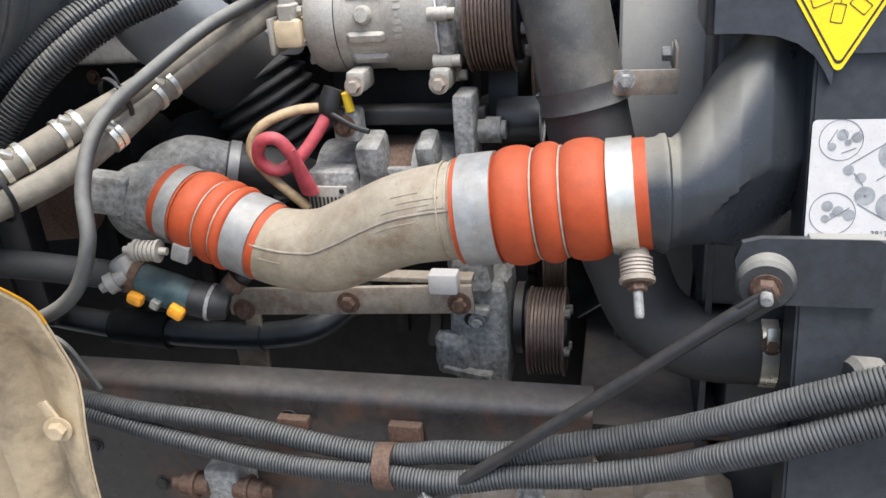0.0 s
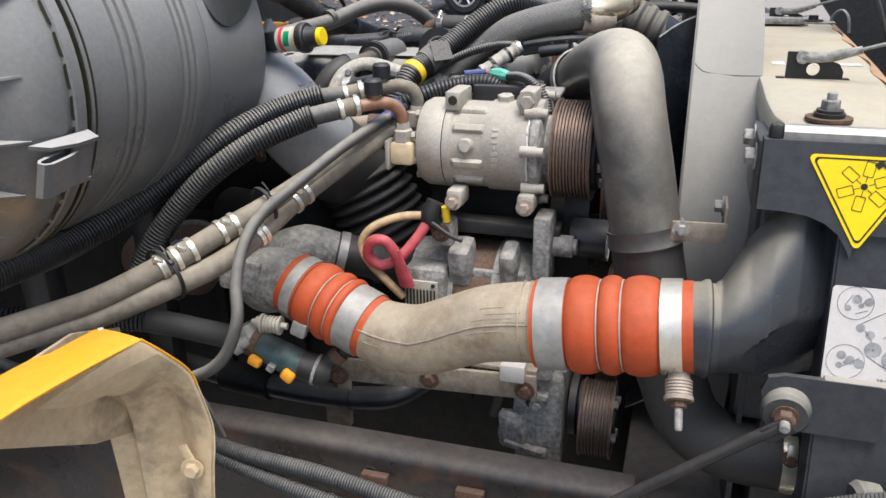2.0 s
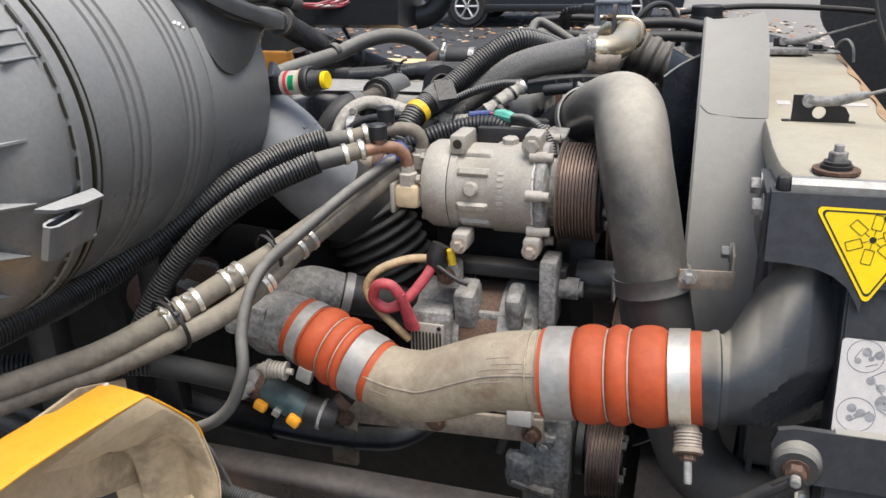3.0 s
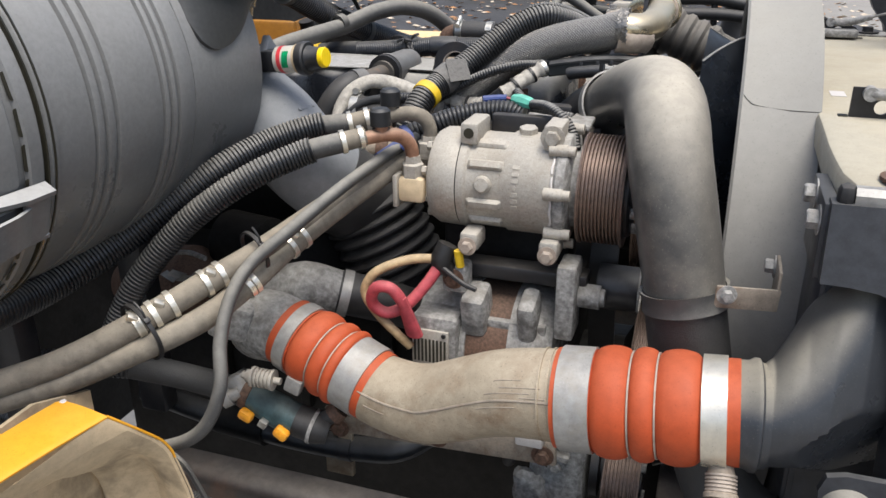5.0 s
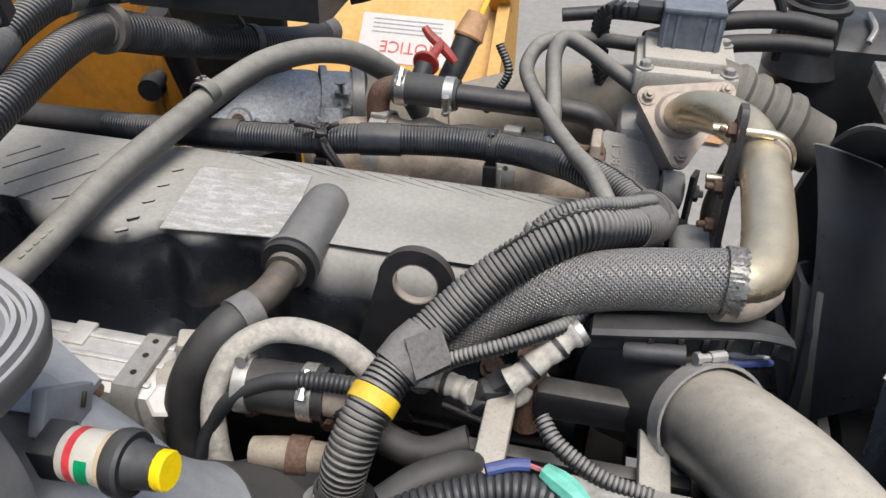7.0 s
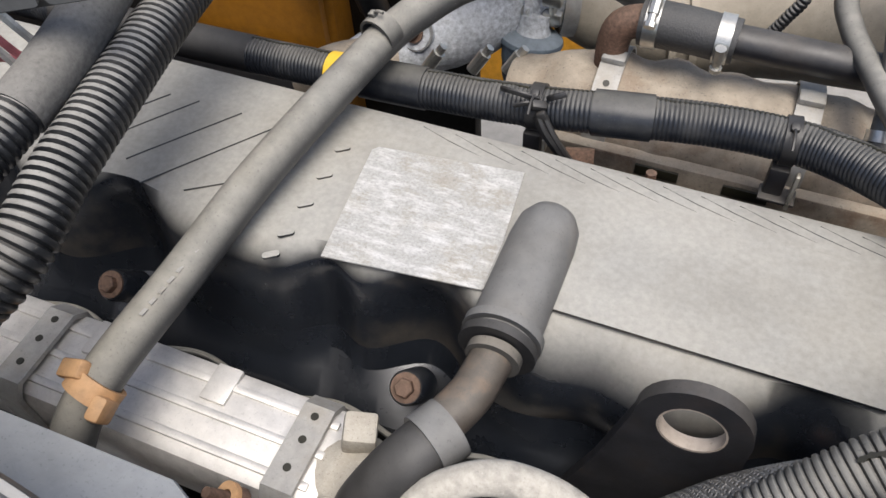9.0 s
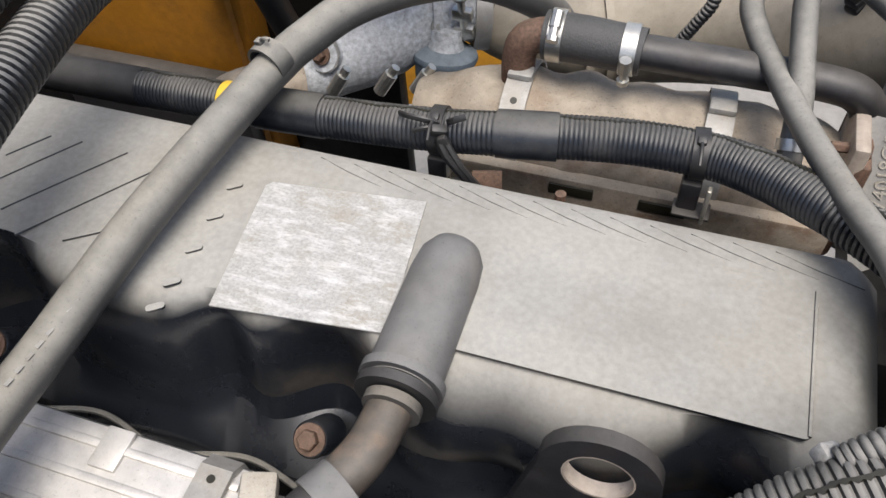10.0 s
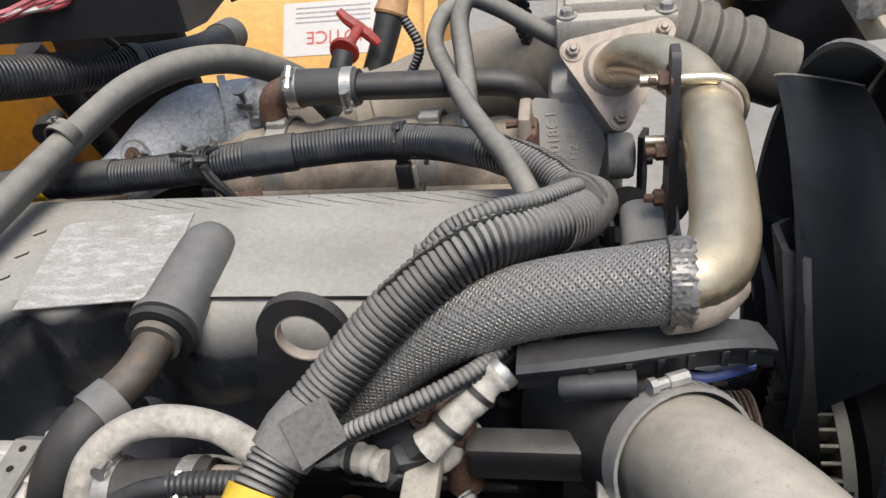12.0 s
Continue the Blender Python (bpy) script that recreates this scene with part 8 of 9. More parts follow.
part("foot", skin([[Vector((x, y, z)) for x, z in foot] + [Vector((x + 0.004, y, z - 0.005)) for x, z in reversed(foot)] for y in (1.115, 1.164)]), VALVE_GREY, sbk, "dusty grey bent steel foot")
part("u_bolt", tube([(-0.150, 1.153, 1.4785), (-0.125, 1.153, 1.4785), (-0.106, 1.153, 1.4785)] + [(-0.106 + 0.0238 * math.sin(radians(a)), 1.153, 1.455 + 0.0238 * math.cos(radians(a))) for a in (30, 60, 90, 120, 150, 180)] + [(-0.128, 1.153, 1.4312), (-0.145, 1.153, 1.4312)], 0.0042, 12), STEEL_TUBE, sbk)
part("clamp_saddle", tube([(-0.108 + 0.0207 * math.sin(radians(a)), 1.148, 1.455 + 0.0207 * math.cos(radians(a))) for a in (20, 55, 90, 125, 160)], 0.0022, 8, flat=2.2), FLANGE, sbk)
for p in ((-0.1305, 1.1530, 1.4785), (-0.1305, 1.1440, 1.4285), (-0.1305, 1.1400, 1.3920)):
    bolt(p, (-1, -0.1, 0.05), sbk, 0.0064, 0.007, RUST, True, 0.007)

# ---- exhaust-side parts ----
mc = thing("heat_shielded_manifold", (-0.4, 1.33, 1.25), "dusty tan heat-shielded exhaust cooler with steel straps", "exhaust part")
loops = []
for x in np.linspace(-0.575, -0.225, 40):
    w = 1.0 - 0.45 * max(0.0, (-0.50 - x) / 0.075) - 0.28 * max(0, (x + 0.30) / 0.075)
    b = 0.0018 * math.sin(x * 140)
    loops.append([Vector((x, 1.325 + (0.052 * w + b + 0.0022 * math.sin(3 * a + x * 75)) * math.cos(a), 1.305 + (0.047 * w + b + 0.0020 * math.sin(4 * a - x * 110)) * math.sin(a))) for a in np.linspace(0, 2 * math.pi, 29)[:-1]])
part("shield", skin(loops), SHIELD, mc)
part("end_flange", box((-0.236, 1.322, 1.31), (0.016, 0.075, 0.10), 0.006), RUST, mc)
for x in (-0.333, -0.487):
    s = part("strap", _closed_lathe((x, 1.325, 1.305), (1, 0, 0), [(-0.010, 0.0525), (-0.010, 0.0545), (0.010, 0.0545), (0.010, 0.0525)], 40), CLAMP, mc, "perforated steel strap")
    part("strap_lug", box((x, 1.322, 1.3615), (0.020, 0.014, 0.006), 0.002), CLAMP, s)
    for k in range(3):
        a = radians(35 + 13 * k)
        dd = Vector((0, -math.cos(a), math.sin(a)))
        part("strap_hole", lathe(Vector((x, 1.325, 1.305)) + dd * 0.0545, dd, [(0, 0.0028), (0.0004, 0.0028)], 12), SIGN_K, s)
part("heat_skirt", box((-0.39, 1.268, 1.275), (0.30, 0.012, 0.08), 0.003), SHIELD, mc)
for x in (-0.43, -0.36):
    part("skirt_slot", box((x, 1.2615, 1.305), (0.035, 0.003, 0.010), 0.0005), SIGN_K, mc)
rw = thing("coolant_hose", (-0.44, 1.335, 1.38), "black rubber coolant hose with two worm clamps on a steel elbow", "hose")
part("elbow", tube([(-0.492, 1.332, 1.345), (-0.492, 1.333, 1.368), (-0.487, 1.334, 1.384), (-0.472, 1.335, 1.391), (-0.455, 1.335, 1.392)], 0.0135, 20), RUST, rw, "rusty steel elbow")
part("hose", tube([(-0.472, 1.335, 1.391), (-0.440, 1.334, 1.392), (-0.398, 1.332, 1.391)], [0.0185, 0.0182, 0.0175], 26), DUSTY_RUBBER, rw)
part("steel_tube", tube([(-0.41, 1.333, 1.391), (-0.33, 1.334, 1.389), (-0.27, 1.335, 1.387), (-0.245, 1.336, 1.380), (-0.232, 1.338, 1.360), (-0.228, 1.34, 1.335)], 0.0132, 22), DARK_STEEL, rw)
worm_clamp((-0.463, 1.335, 1.3915), (1, 0, 0), 0.0190, 0.011, (0, -0.55, 0.8), rw)
worm_clamp((-0.408, 1.333, 1.391), (1, 0, 0), 0.0182, 0.011, (0, -0.95, -0.1), rw)
ex = thing("exhaust_casting", (-0.64, 1.40, 1.25), "frosty grey cast aluminium exhaust elbow", "engine casting")
part("casting", tube([(-0.760, 1.372, 1.245), (-0.721, 1.400, 1.258), (-0.691, 1.425, 1.270), (-0.662, 1.450, 1.281), (-0.640, 1.467, 1.289), (-0.617, 1.480, 1.293)], [0.028, 0.036, 0.045, 0.049, 0.044, 0.034], 36), FROSTY_ALU, ex)
part("flange", ring_of((-0.617, 1.480, 1.293), (1, 0.45, -0.1), 0.028, 0.041, 0.009), FROSTY_ALU, ex)
part("outlet", tube([(-0.617, 1.480, 1.293), (-0.598, 1.488, 1.291), (-0.575, 1.497, 1.288)], 0.034, 30), FROSTY_ALU, ex)
part("boss", lathe((-0.640, 1.446, 1.306), (0.9, -0.4, 0.1), [(-0.012, 0.010), (-0.004, 0.0135), (0.012, 0.0135), (0.018, 0.011), (0.020, 0.005)], 20), FROSTY_ALU, ex)
part("branch", tube([(-0.690, 1.430, 1.268), (-0.695, 1.398, 1.284), (-0.697, 1.380, 1.293)], [0.022, 0.019, 0.0165], 20), FROSTY_ALU, ex)
part("branch_clamp", ring_of((-0.697, 1.383, 1.292), (-0.1, -0.9, 0.45), 0.014, 0.0185, 0.004, 24), CLAMP, ex)
bolt((-0.697, 1.379, 1.2945), (-0.1, -0.8, 0.5), ex, 0.0065, 0.007, RUST)
bolt((-0.604, 1.447, 1.297), (0.9, -0.4, 0.1), ex, 0.0045, 0.005, ZINC)
vb = part("v_band", band((-0.574, 1.497, 1.288), (1, 0.4, -0.1), 0.039, 0.016, 0.003), CLAMP, ex, "steel V-band clamp with T-bolt")
part("t_bolt", merge(lathe((-0.577, 1.452, 1.300), (0, -0.2, 1), [(-0.02, 0.004), (0.035, 0.004), (0.035, 0.009), (0.038, 0.009)], 12), box((-0.577, 1.450, 1.312), (0.020, 0.010, 0.012), 0.002), box((-0.577, 1.454, 1.290), (0.020, 0.010, 0.012), 0.002)), ZINC, vb)
part("elbow_pipe", tube([(-0.80, 1.335, 1.235), (-0.775, 1.335, 1.262), (-0.745, 1.350, 1.268), (-0.72, 1.37, 1.262)], 0.024, 18), SHIELD, ex)
bc = thing("wastegate_actuator", (-0.6, 1.44, 1.20), "blue-grey round actuator can under the turbo outlet", "actuator")
part("can", lathe((-0.595, 1.445, 1.268), (-0.05, -0.25, -1), [(-0.006, 0.012), (-0.004, 0.027), (0, 0.0325), (0.004, 0.0335), (0.007, 0.0325), (0.009, 0.0300), (0.026, 0.0285)], 36), BLUE_GREY, bc, "pale blue-grey rolled rim")
part("lower_can", lathe((-0.595, 1.445, 1.268), (-0.05, -0.25, -1), [(0.0262, 0.0275), (0.044, 0.0255), (0.058, 0.020), (0.060, 0.008)], 36), BLUE_CAN, bc, "darker blue-grey lower shell")
part("neck", lathe((-0.595, 1.447, 1.270), (0.0, 0.3, 1), [(0, 0.019), (0.010, 0.016), (0.022, 0.017)], 24), FROSTY_ALU, bc)
for x, y, z in ((-0.655, 1.315, 1.310), (-0.585, 1.336, 1.310), (-0.615, 1.327, 1.310)):
    part("spring_clip", lathe((x, y, z), (0.5, 0.2, 0.8), [(0, 0.006), (0.022, 0.006), (0.022, 0.004), (0.03, 0.004)], 10), ZINC, bc)
dk = thing("exhaust_duct", (-0.4, 1.5, 1.25), "beige dusty intake duct running behind the engine", "duct")
part("duct", tube([(-0.575, 1.497, 1.288), (-0.53, 1.520, 1.262), (-0.45, 1.56, 1.235), (-0.36, 1.56, 1.26), (-0.26, 1.52, 1.30), (-0.18, 1.45, 1.35), (-0.14, 1.40, 1.385)], [0.036, 0.046, 0.053, 0.058, 0.058, 0.048, 0.036], 36), BEIGE_DUCT, dk)
for x, y, z in ((-0.475, 1.55, 1.233), (-0.455, 1.558, 1.2345)):
    part("ring", ring_of((x, y, z), (1, 0.35, 0.05), 0.045, 0.058, 0.008, 40), BEIGE_DUCT, dk)
prof = []
for k in range(4):
    prof += [(0.022 * k, 0.036), (0.022 * k + 0.005, 0.0405), (0.022 * k + 0.013, 0.0405), (0.022 * k + 0.019, 0.036)]
part("bellows", lathe((-0.112, 1.385, 1.402), (1, -0.05, -0.42), [(-0.03, 0.034), (-0.006, 0.036)] + prof + [(0.088, 0.034), (0.12, 0.033)], 40), BELLOWS, dk, "grey-brown rubber bellows")

# thin looping hoses, chain-like conduit and leads at the back
lh = thing("looped_hose", (-0.25, 1.15, 1.38), "thin grey-brown rubber hose looping behind the engine", "hose")
lh_pts = [(-0.207, 1.085, 1.392), (-0.222, 1.110, 1.412), (-0.240, 1.152, 1.420), (-0.260, 1.200, 1.412), (-0.284, 1.258, 1.406), (-0.306, 1.322, 1.400), (-0.321, 1.358, 1.402), (-0.330, 1.388, 1.410), (-0.321, 1.415, 1.424), (-0.298, 1.435, 1.428), (-0.255, 1.452, 1.424), (-0.20, 1.462, 1.418)]
part("hose", tube(lh_pts, 0.0088, 14), GREY_RUBBER, lh)
part("spring_clamp", band(Vector(lh_pts[0]).lerp(Vector(lh_pts[1]), 0.5), Vector(lh_pts[1]) - Vector(lh_pts[0]), 0.0092, 0.008, 0.0012, 24), ZINC, lh)
lh = thing("looped_hose", (-0.25, 1.15, 1.38), "thin grey rubber hose arching behind the engine", "hose")
lh_pts = [(-0.286, 1.258, 1.36), (-0.288, 1.292, 1.396), (-0.294, 1.330, 1.419), (-0.298, 1.356, 1.441), (-0.289, 1.372, 1.454), (-0.264, 1.374, 1.443), (-0.236, 1.371, 1.426), (-0.203, 1.368, 1.406)]
part("hose", tube(lh_pts, 0.0088, 14), GREY_RUBBER, lh)
part("spring_clamp", band(Vector(lh_pts[0]).lerp(Vector(lh_pts[1]), 0.5), Vector(lh_pts[1]) - Vector(lh_pts[0]), 0.0092, 0.008, 0.0012, 24), ZINC, lh)
ch = thing("articulated_conduit", (-0.25, 1.42, 1.4), "black articulated plastic conduit to the actuator plug", "wiring conduit")
C, us = spline([(-0.227, 1.428, 1.471), (-0.243, 1.436, 1.469), (-0.252, 1.446, 1.456), (-0.254, 1.455, 1.43), (-0.25, 1.462, 1.395), (-0.24, 1.47, 1.36)], 0.010)
for c, (t, s, b) in zip(C, frames_along(C)):
    part("link", box(c, (0.020, 0.014, 0.007), 0.002, tuple(math.degrees(a) for a in Matrix((s, b, t)).transposed().to_euler())), CAP_BLACK, ch)
for k, pts in enumerate(([(-0.20, 1.45, 1.43), (-0.12, 1.50, 1.44), (-0.04, 1.53, 1.44), (0.02, 1.54, 1.43)], [(-0.2, 1.44, 1.405), (-0.12, 1.49, 1.415), (-0.04, 1.52, 1.415), (0.02, 1.53, 1.41)], [(-0.30, 1.45, 1.45), (-0.24, 1.46, 1.455), (-0.17, 1.47, 1.45)])):
    tagged(part("black_hose", tube(pts, 0.011 if k < 2 else 0.008, 14), BLACK_RUBBER), "black rubber hose running to the reservoir", "hose")
tagged(part("lead", tube([(-0.118, 1.50, 1.452), (-0.09, 1.515, 1.475), (-0.06, 1.53, 1.472), (-0.042, 1.53, 1.44), (-0.038, 1.53, 1.39)], 0.006, 10), CAP_BLACK), "black wire lead bent over the hoses", "cable")
tagged(part("lead", tube([(-0.37, 1.44, 1.41), (-0.355, 1.425, 1.385), (-0.365, 1.42, 1.36), (-0.38, 1.42, 1.33)], 0.0055, 12, pitch=0.004, depth=0.001), CONDUIT), "small corrugated wire lead", "cable")

# coolant reservoir with filler neck
cr = thing("coolant_reservoir", (0.05, 1.6, 1.3), "black moulded coolant reservoir with a capped filler neck", "reservoir")
part("tank", skin([[Vector((0.080 + hx * np.sign(math.cos(a)) * abs(math.cos(a)) ** 0.6, 1.66 + hy * np.sign(math.sin(a)) * abs(math.sin(a)) ** 0.6, z)) for a in np.linspace(0, 2 * math.pi, 41)[:-1]] for hx, hy, z in ((0.08, 0.06, 1.20), (0.10, 0.08, 1.22), (0.105, 0.085, 1.34), (0.095, 0.075, 1.388), (0.06, 0.05, 1.405))]), BLACK_PLASTIC, cr)
part("neck", lathe((0.012, 1.608, 1.352), (0, 0, 1), [(0, 0.050), (0.02, 0.042), (0.045, 0.036), (0.080, 0.034), (0.082, 0.042), (0.088, 0.042), (0.090, 0.034), (0.096, 0.033)], 36), BLACK_PLASTIC, cr)
part("filler_cap", lathe((0.012, 1.608, 1.446), (0, 0, 1), [(0, 0.031), (0.020, 0.031), (0.023, 0.028)], 32), CAP_BLACK, cr)
part("strap", tube([(0.075, 1.575, 1.405), (0.085, 1.60, 1.415), (0.09, 1.66, 1.412)], 0.004, 8), CLAMP, cr)
cover = tagged(part("shroud_bracket", merge(box((0.13, 1.47, 1.40), (0.12, 0.10, 0.012), 0.003), box((0.09, 1.43, 1.40), (0.05, 0.02, 0.03), 0.003)), OLD_ALU), "grey steel bracket behind the fan shroud", "bracket")
tagged(part("hood_rail", tube([(-0.04, 1.60, 1.455), (0.1, 1.63, 1.465), (0.3, 1.66, 1.455), (0.45, 1.70, 1.43)], 0.006, 10), BLACK_RUBBER), "black rubber edge strip beyond the radiator", "seal strip")

# ---- front wiring connectors ----
wc = thing("wiring_connectors", (-0.28, 0.95, 1.36), "grubby white taped wiring breakouts and black connectors", "wiring")
def crinkled(pts, r, seed):
    """A hand-wrapped branch: lumpy radius along the way."""
    rng = random.Random(seed)
    C, us = spline(pts, 0.005)
    return tube([tuple(c) for c in C], [r * rng.uniform(0.86, 1.16) for c in C], 12, 0.0025)


part("taped_branch", crinkled([(-0.236, 0.970, 1.3965), (-0.247, 0.961, 1.390), (-0.2595, 0.951, 1.382), (-0.270, 0.943, 1.373), (-0.279, 0.938, 1.367)], 0.0094, 2), WRAP, wc)
part("taped_branch", crinkled([(-0.254, 0.970, 1.349), (-0.262, 0.962, 1.345), (-0.270, 0.954, 1.341), (-0.278, 0.947, 1.338)], 0.0078, 4), WRAP, wc)
part("plug", crinkled([(-0.350, 0.944, 1.352), (-0.334, 0.944, 1.350), (-0.319, 0.940, 1.351), (-0.304, 0.934, 1.353)], 0.0088, 6), WRAP, wc, "pale plastic connector")
part("plug", crinkled([(-0.345, 0.944, 1.356), (-0.354, 0.944, 1.355), (-0.362, 0.944, 1.354)], 0.0075, 8), WRAP, wc)
for q, ry in (((-0.292, 0.942, 1.350), 20), ((-0.284, 0.948, 1.357), -25), ((-0.296, 0.938, 1.339), 40)):
    part("connector_body", box(q, (0.024, 0.016, 0.016), 0.004, (10, ry, 30)), CAP_BLACK, wc)
part("lead", tube([(-0.228, 0.993, 1.402), (-0.244, 0.972, 1.401), (-0.262, 0.955, 1.402), (-0.290, 0.941, 1.396), (-0.320, 0.934, 1.384), (-0.350, 0.928, 1.366), (-0.378, 0.925, 1.35)], 0.0062, 12, pitch=0.0035, depth=0.0009), CONDUIT, wc)
part("hose_loop", tube([(-0.300, 0.905, 1.335), (-0.33, 0.895, 1.325), (-0.36, 0.90, 1.325), (-0.40, 0.92, 1.33)], 0.012, 14), BLACK_RUBBER, wc)
for q, d in (((-0.2480, 0.9602, 1.3893), (-0.6, -0.5, -0.45)), ((-0.2655, 0.9465, 1.3770), (-0.6, -0.5, -0.5)), ((-0.326, 0.942, 1.3505), (1, -0.2, 0))):
    part("tape_band", ring_of(q, d, 0.007, 0.0112, 0.0035, 18), TIE, wc, "thin black tape band")
part("band", ring_of((-0.2345, 0.971, 1.397), (-0.7, -0.5, -0.4), 0.008, 0.0115, 0.005), ZINC, wc)
pb = thing("plastic_wire_trough", (-0.16, 0.97, 1.38), "black plastic wire trough running under the braided pipe", "wire trough")
trough_line = [Vector(p) for p in ((-0.226, 0.974, 1.397), (-0.200, 0.974, 1.4015), (-0.170, 0.976, 1.4055), (-0.140, 0.981, 1.4070), (-0.115, 0.987, 1.4050), (-0.098, 0.992, 1.4000), (-0.088, 0.996, 1.3940))]
TC, _ = spline(trough_line, 0.004)
trough_rows = []
for c, (t, e, b) in zip(TC, frames_along(TC)):
    side = Vector((t.y, -t.x, 0)).normalized()
    trough_rows.append([c + side * a + Vector((0, 0, h)) for a, h in ((0.0085, -0.010), (0.0100, -0.008), (0.0100, 0.003), (0.0118, 0.004), (0.0118, 0.0065), (0.0080, 0.0095), (-0.008, 0.0095), (-0.0105, 0.007), (-0.0100, -0.010))])
part("trough", skin(trough_rows), BLACK_PLASTIC, pb)
part("splice_sleeve", tube([(-0.200, 0.962, 1.393), (-0.192, 0.961, 1.395), (-0.160, 0.961, 1.399)], 0.0078, 14), BLACK_PLASTIC, pb)
for k in range(6):
    c = TC[int(len(TC) * (0.28 + 0.12 * k))]
    part("lid_clip", box(c + Vector((0.002, -0.0105, -0.0015)), (0.0045, 0.003, 0.012), 0.0008, (0, 0, 8)), BLACK_PLASTIC, pb)
for k, (y0, z0, col) in enumerate(((0.985, 1.385, BLUE), (0.989, 1.381, CLEAN_CONDUIT), (0.994, 1.386, WHITE_WIRE))):
    part("wire_end", tube([(-0.150 + 0.006 * k, y0, z0), (-0.125, y0 - 0.004, z0 - 0.004), (-0.105, y0 + 0.004, z0 - 0.008 - 0.003 * k), (-0.09, y0 + 0.02, z0 - 0.02)], 0.0030, 8), col, pb)
wt = thing("wrapped_pipe", (-0.45, 0.94, 1.32), "white cloth-wrapped pipe bending up over the engine front", "pipe")
part("pipe", tube([(-0.495, 0.89, 1.24), (-0.500, 0.895, 1.29), (-0.500, 0.907, 1.332), (-0.490, 0.925, 1.358), (-0.470, 0.940, 1.371), (-0.447, 0.950, 1.370), (-0.415, 0.952, 1.362), (-0.384, 0.940, 1.352), (-0.365, 0.93, 1.345)], [0.0098, 0.0102, 0.0092, 0.0102, 0.0094, 0.0103, 0.0096, 0.0105, 0.010], 16), WRAP, wt)
mh = thing("coolant_coupling", (-0.43, 0.925, 1.31), "black rubber coupling with bright worm clamps", "hose")
part("hose", tube([(-0.485, 0.920, 1.335), (-0.455, 0.922, 1.334), (-0.415, 0.925, 1.333)], 0.021, 24), BLACK_RUBBER, mh)
part("pipe_end", tube([(-0.42, 0.925, 1.333), (-0.395, 0.926, 1.332), (-0.37, 0.928, 1.33)], 0.0165, 20), FLANGE, mh)
worm_clamp((-0.428, 0.924, 1.3335), (1, 0.05, 0), 0.0215, 0.011, (0.1, -0.5, 0.9), mh)
worm_clamp((-0.478, 0.92, 1.335), (1, 0.05, 0), 0.0215, 0.011, (0.1, 0.3, 1), mh)
fc = thing("front_casting", (-0.43, 0.90, 1.25), "tan dusty cast fitting with a rusty band below the coupling", "engine casting")
part("body", tube([(-0.468, 0.893, 1.290), (-0.44, 0.895, 1.292), (-0.408, 0.897, 1.292)], [0.0115, 0.0135, 0.0125], 18), SHIELD, fc)
part("band", ring_of((-0.430, 0.8955, 1.292), (1, 0.1, 0), 0.011, 0.0155, 0.016), RUST, fc)
part("tray", plate(rounded(0.11, 0.05, 0.01), 0.004, facing((-0.42, 0.872, 1.268), (0, -0.8, 0.6))), CAP_BLACK, fc)
bolt((-0.405, 0.868, 1.278), (0, -0.8, 0.6), fc, 0.009, 0.008, ZINC)
tc = thing("small_conduit", (-0.505, 0.855, 1.20), "thin smooth black wiring sleeve along the engine front", "wiring conduit")
part("sleeve", tube([(-0.505, 0.855, 1.20), (-0.512, 0.872, 1.255), (-0.503, 0.892, 1.303), (-0.483, 0.902, 1.336), (-0.455, 0.91, 1.352), (-0.425, 0.914, 1.357)], 0.0062, 14), CAP_BLACK, tc)
part("corrugated_end", tube([(-0.432, 0.9135, 1.3565), (-0.41, 0.915, 1.358), (-0.385, 0.915, 1.359), (-0.365, 0.915, 1.358)], 0.0075, 14, pitch=0.0038, depth=0.001), CLEAN_CONDUIT, tc)
# compressor wiring
cw = thing("compressor_wiring", (-0.24, 0.85, 1.36), "corrugated lead with green connector and blue splice over the compressor", "wiring")
part("large_conduit", tube([(-0.360, 0.812, 1.338), (-0.335, 0.822, 1.349), (-0.305, 0.836, 1.359), (-0.272, 0.846, 1.365), (-0.248, 0.848, 1.366), (-0.230, 0.846, 1.362)], 0.0125, 16, pitch=0.0052, depth=0.0016, cap=True), CLEAN_CONDUIT, cw)
part("conduit_mouth", lathe((-0.2305, 0.8462, 1.3622), (1, -0.15, -0.25), [(0, 0.0098), (0.0006, 0.0098)], 16), SIGN_K, cw)
part("blue_splice", tube([(-0.281, 0.850, 1.3775), (-0.266, 0.857, 1.3785), (-0.254, 0.859, 1.379)], 0.0042, 10), BLUE, cw, "blue crimp splice")
part("red_wire", tube([(-0.255, 0.859, 1.379), (-0.242, 0.856, 1.3795)], 0.0017, 6), PINK, cw)
part("connector", tube([(-0.245, 0.857, 1.379), (-0.235, 0.851, 1.3788), (-0.226, 0.845, 1.3785), (-0.216, 0.836, 1.378)], [0.0055, 0.0078, 0.0078, 0.0055], 8), GREEN, cw, "pale green connector")
part("small_conduit", tube([(-0.217, 0.837, 1.378), (-0.198, 0.820, 1.3805), (-0.181, 0.806, 1.376), (-0.165, 0.797, 1.362), (-0.156, 0.787, 1.342)], 0.0062, 14, pitch=0.0036, depth=0.001), CONDUIT, cw)
part("small_conduit", tube([(-0.252, 0.90, 1.378), (-0.238, 0.885, 1.371), (-0.207, 0.872, 1.362), (-0.175, 0.868, 1.358)], 0.0064, 14, pitch=0.0036, depth=0.001), CONDUIT, cw)
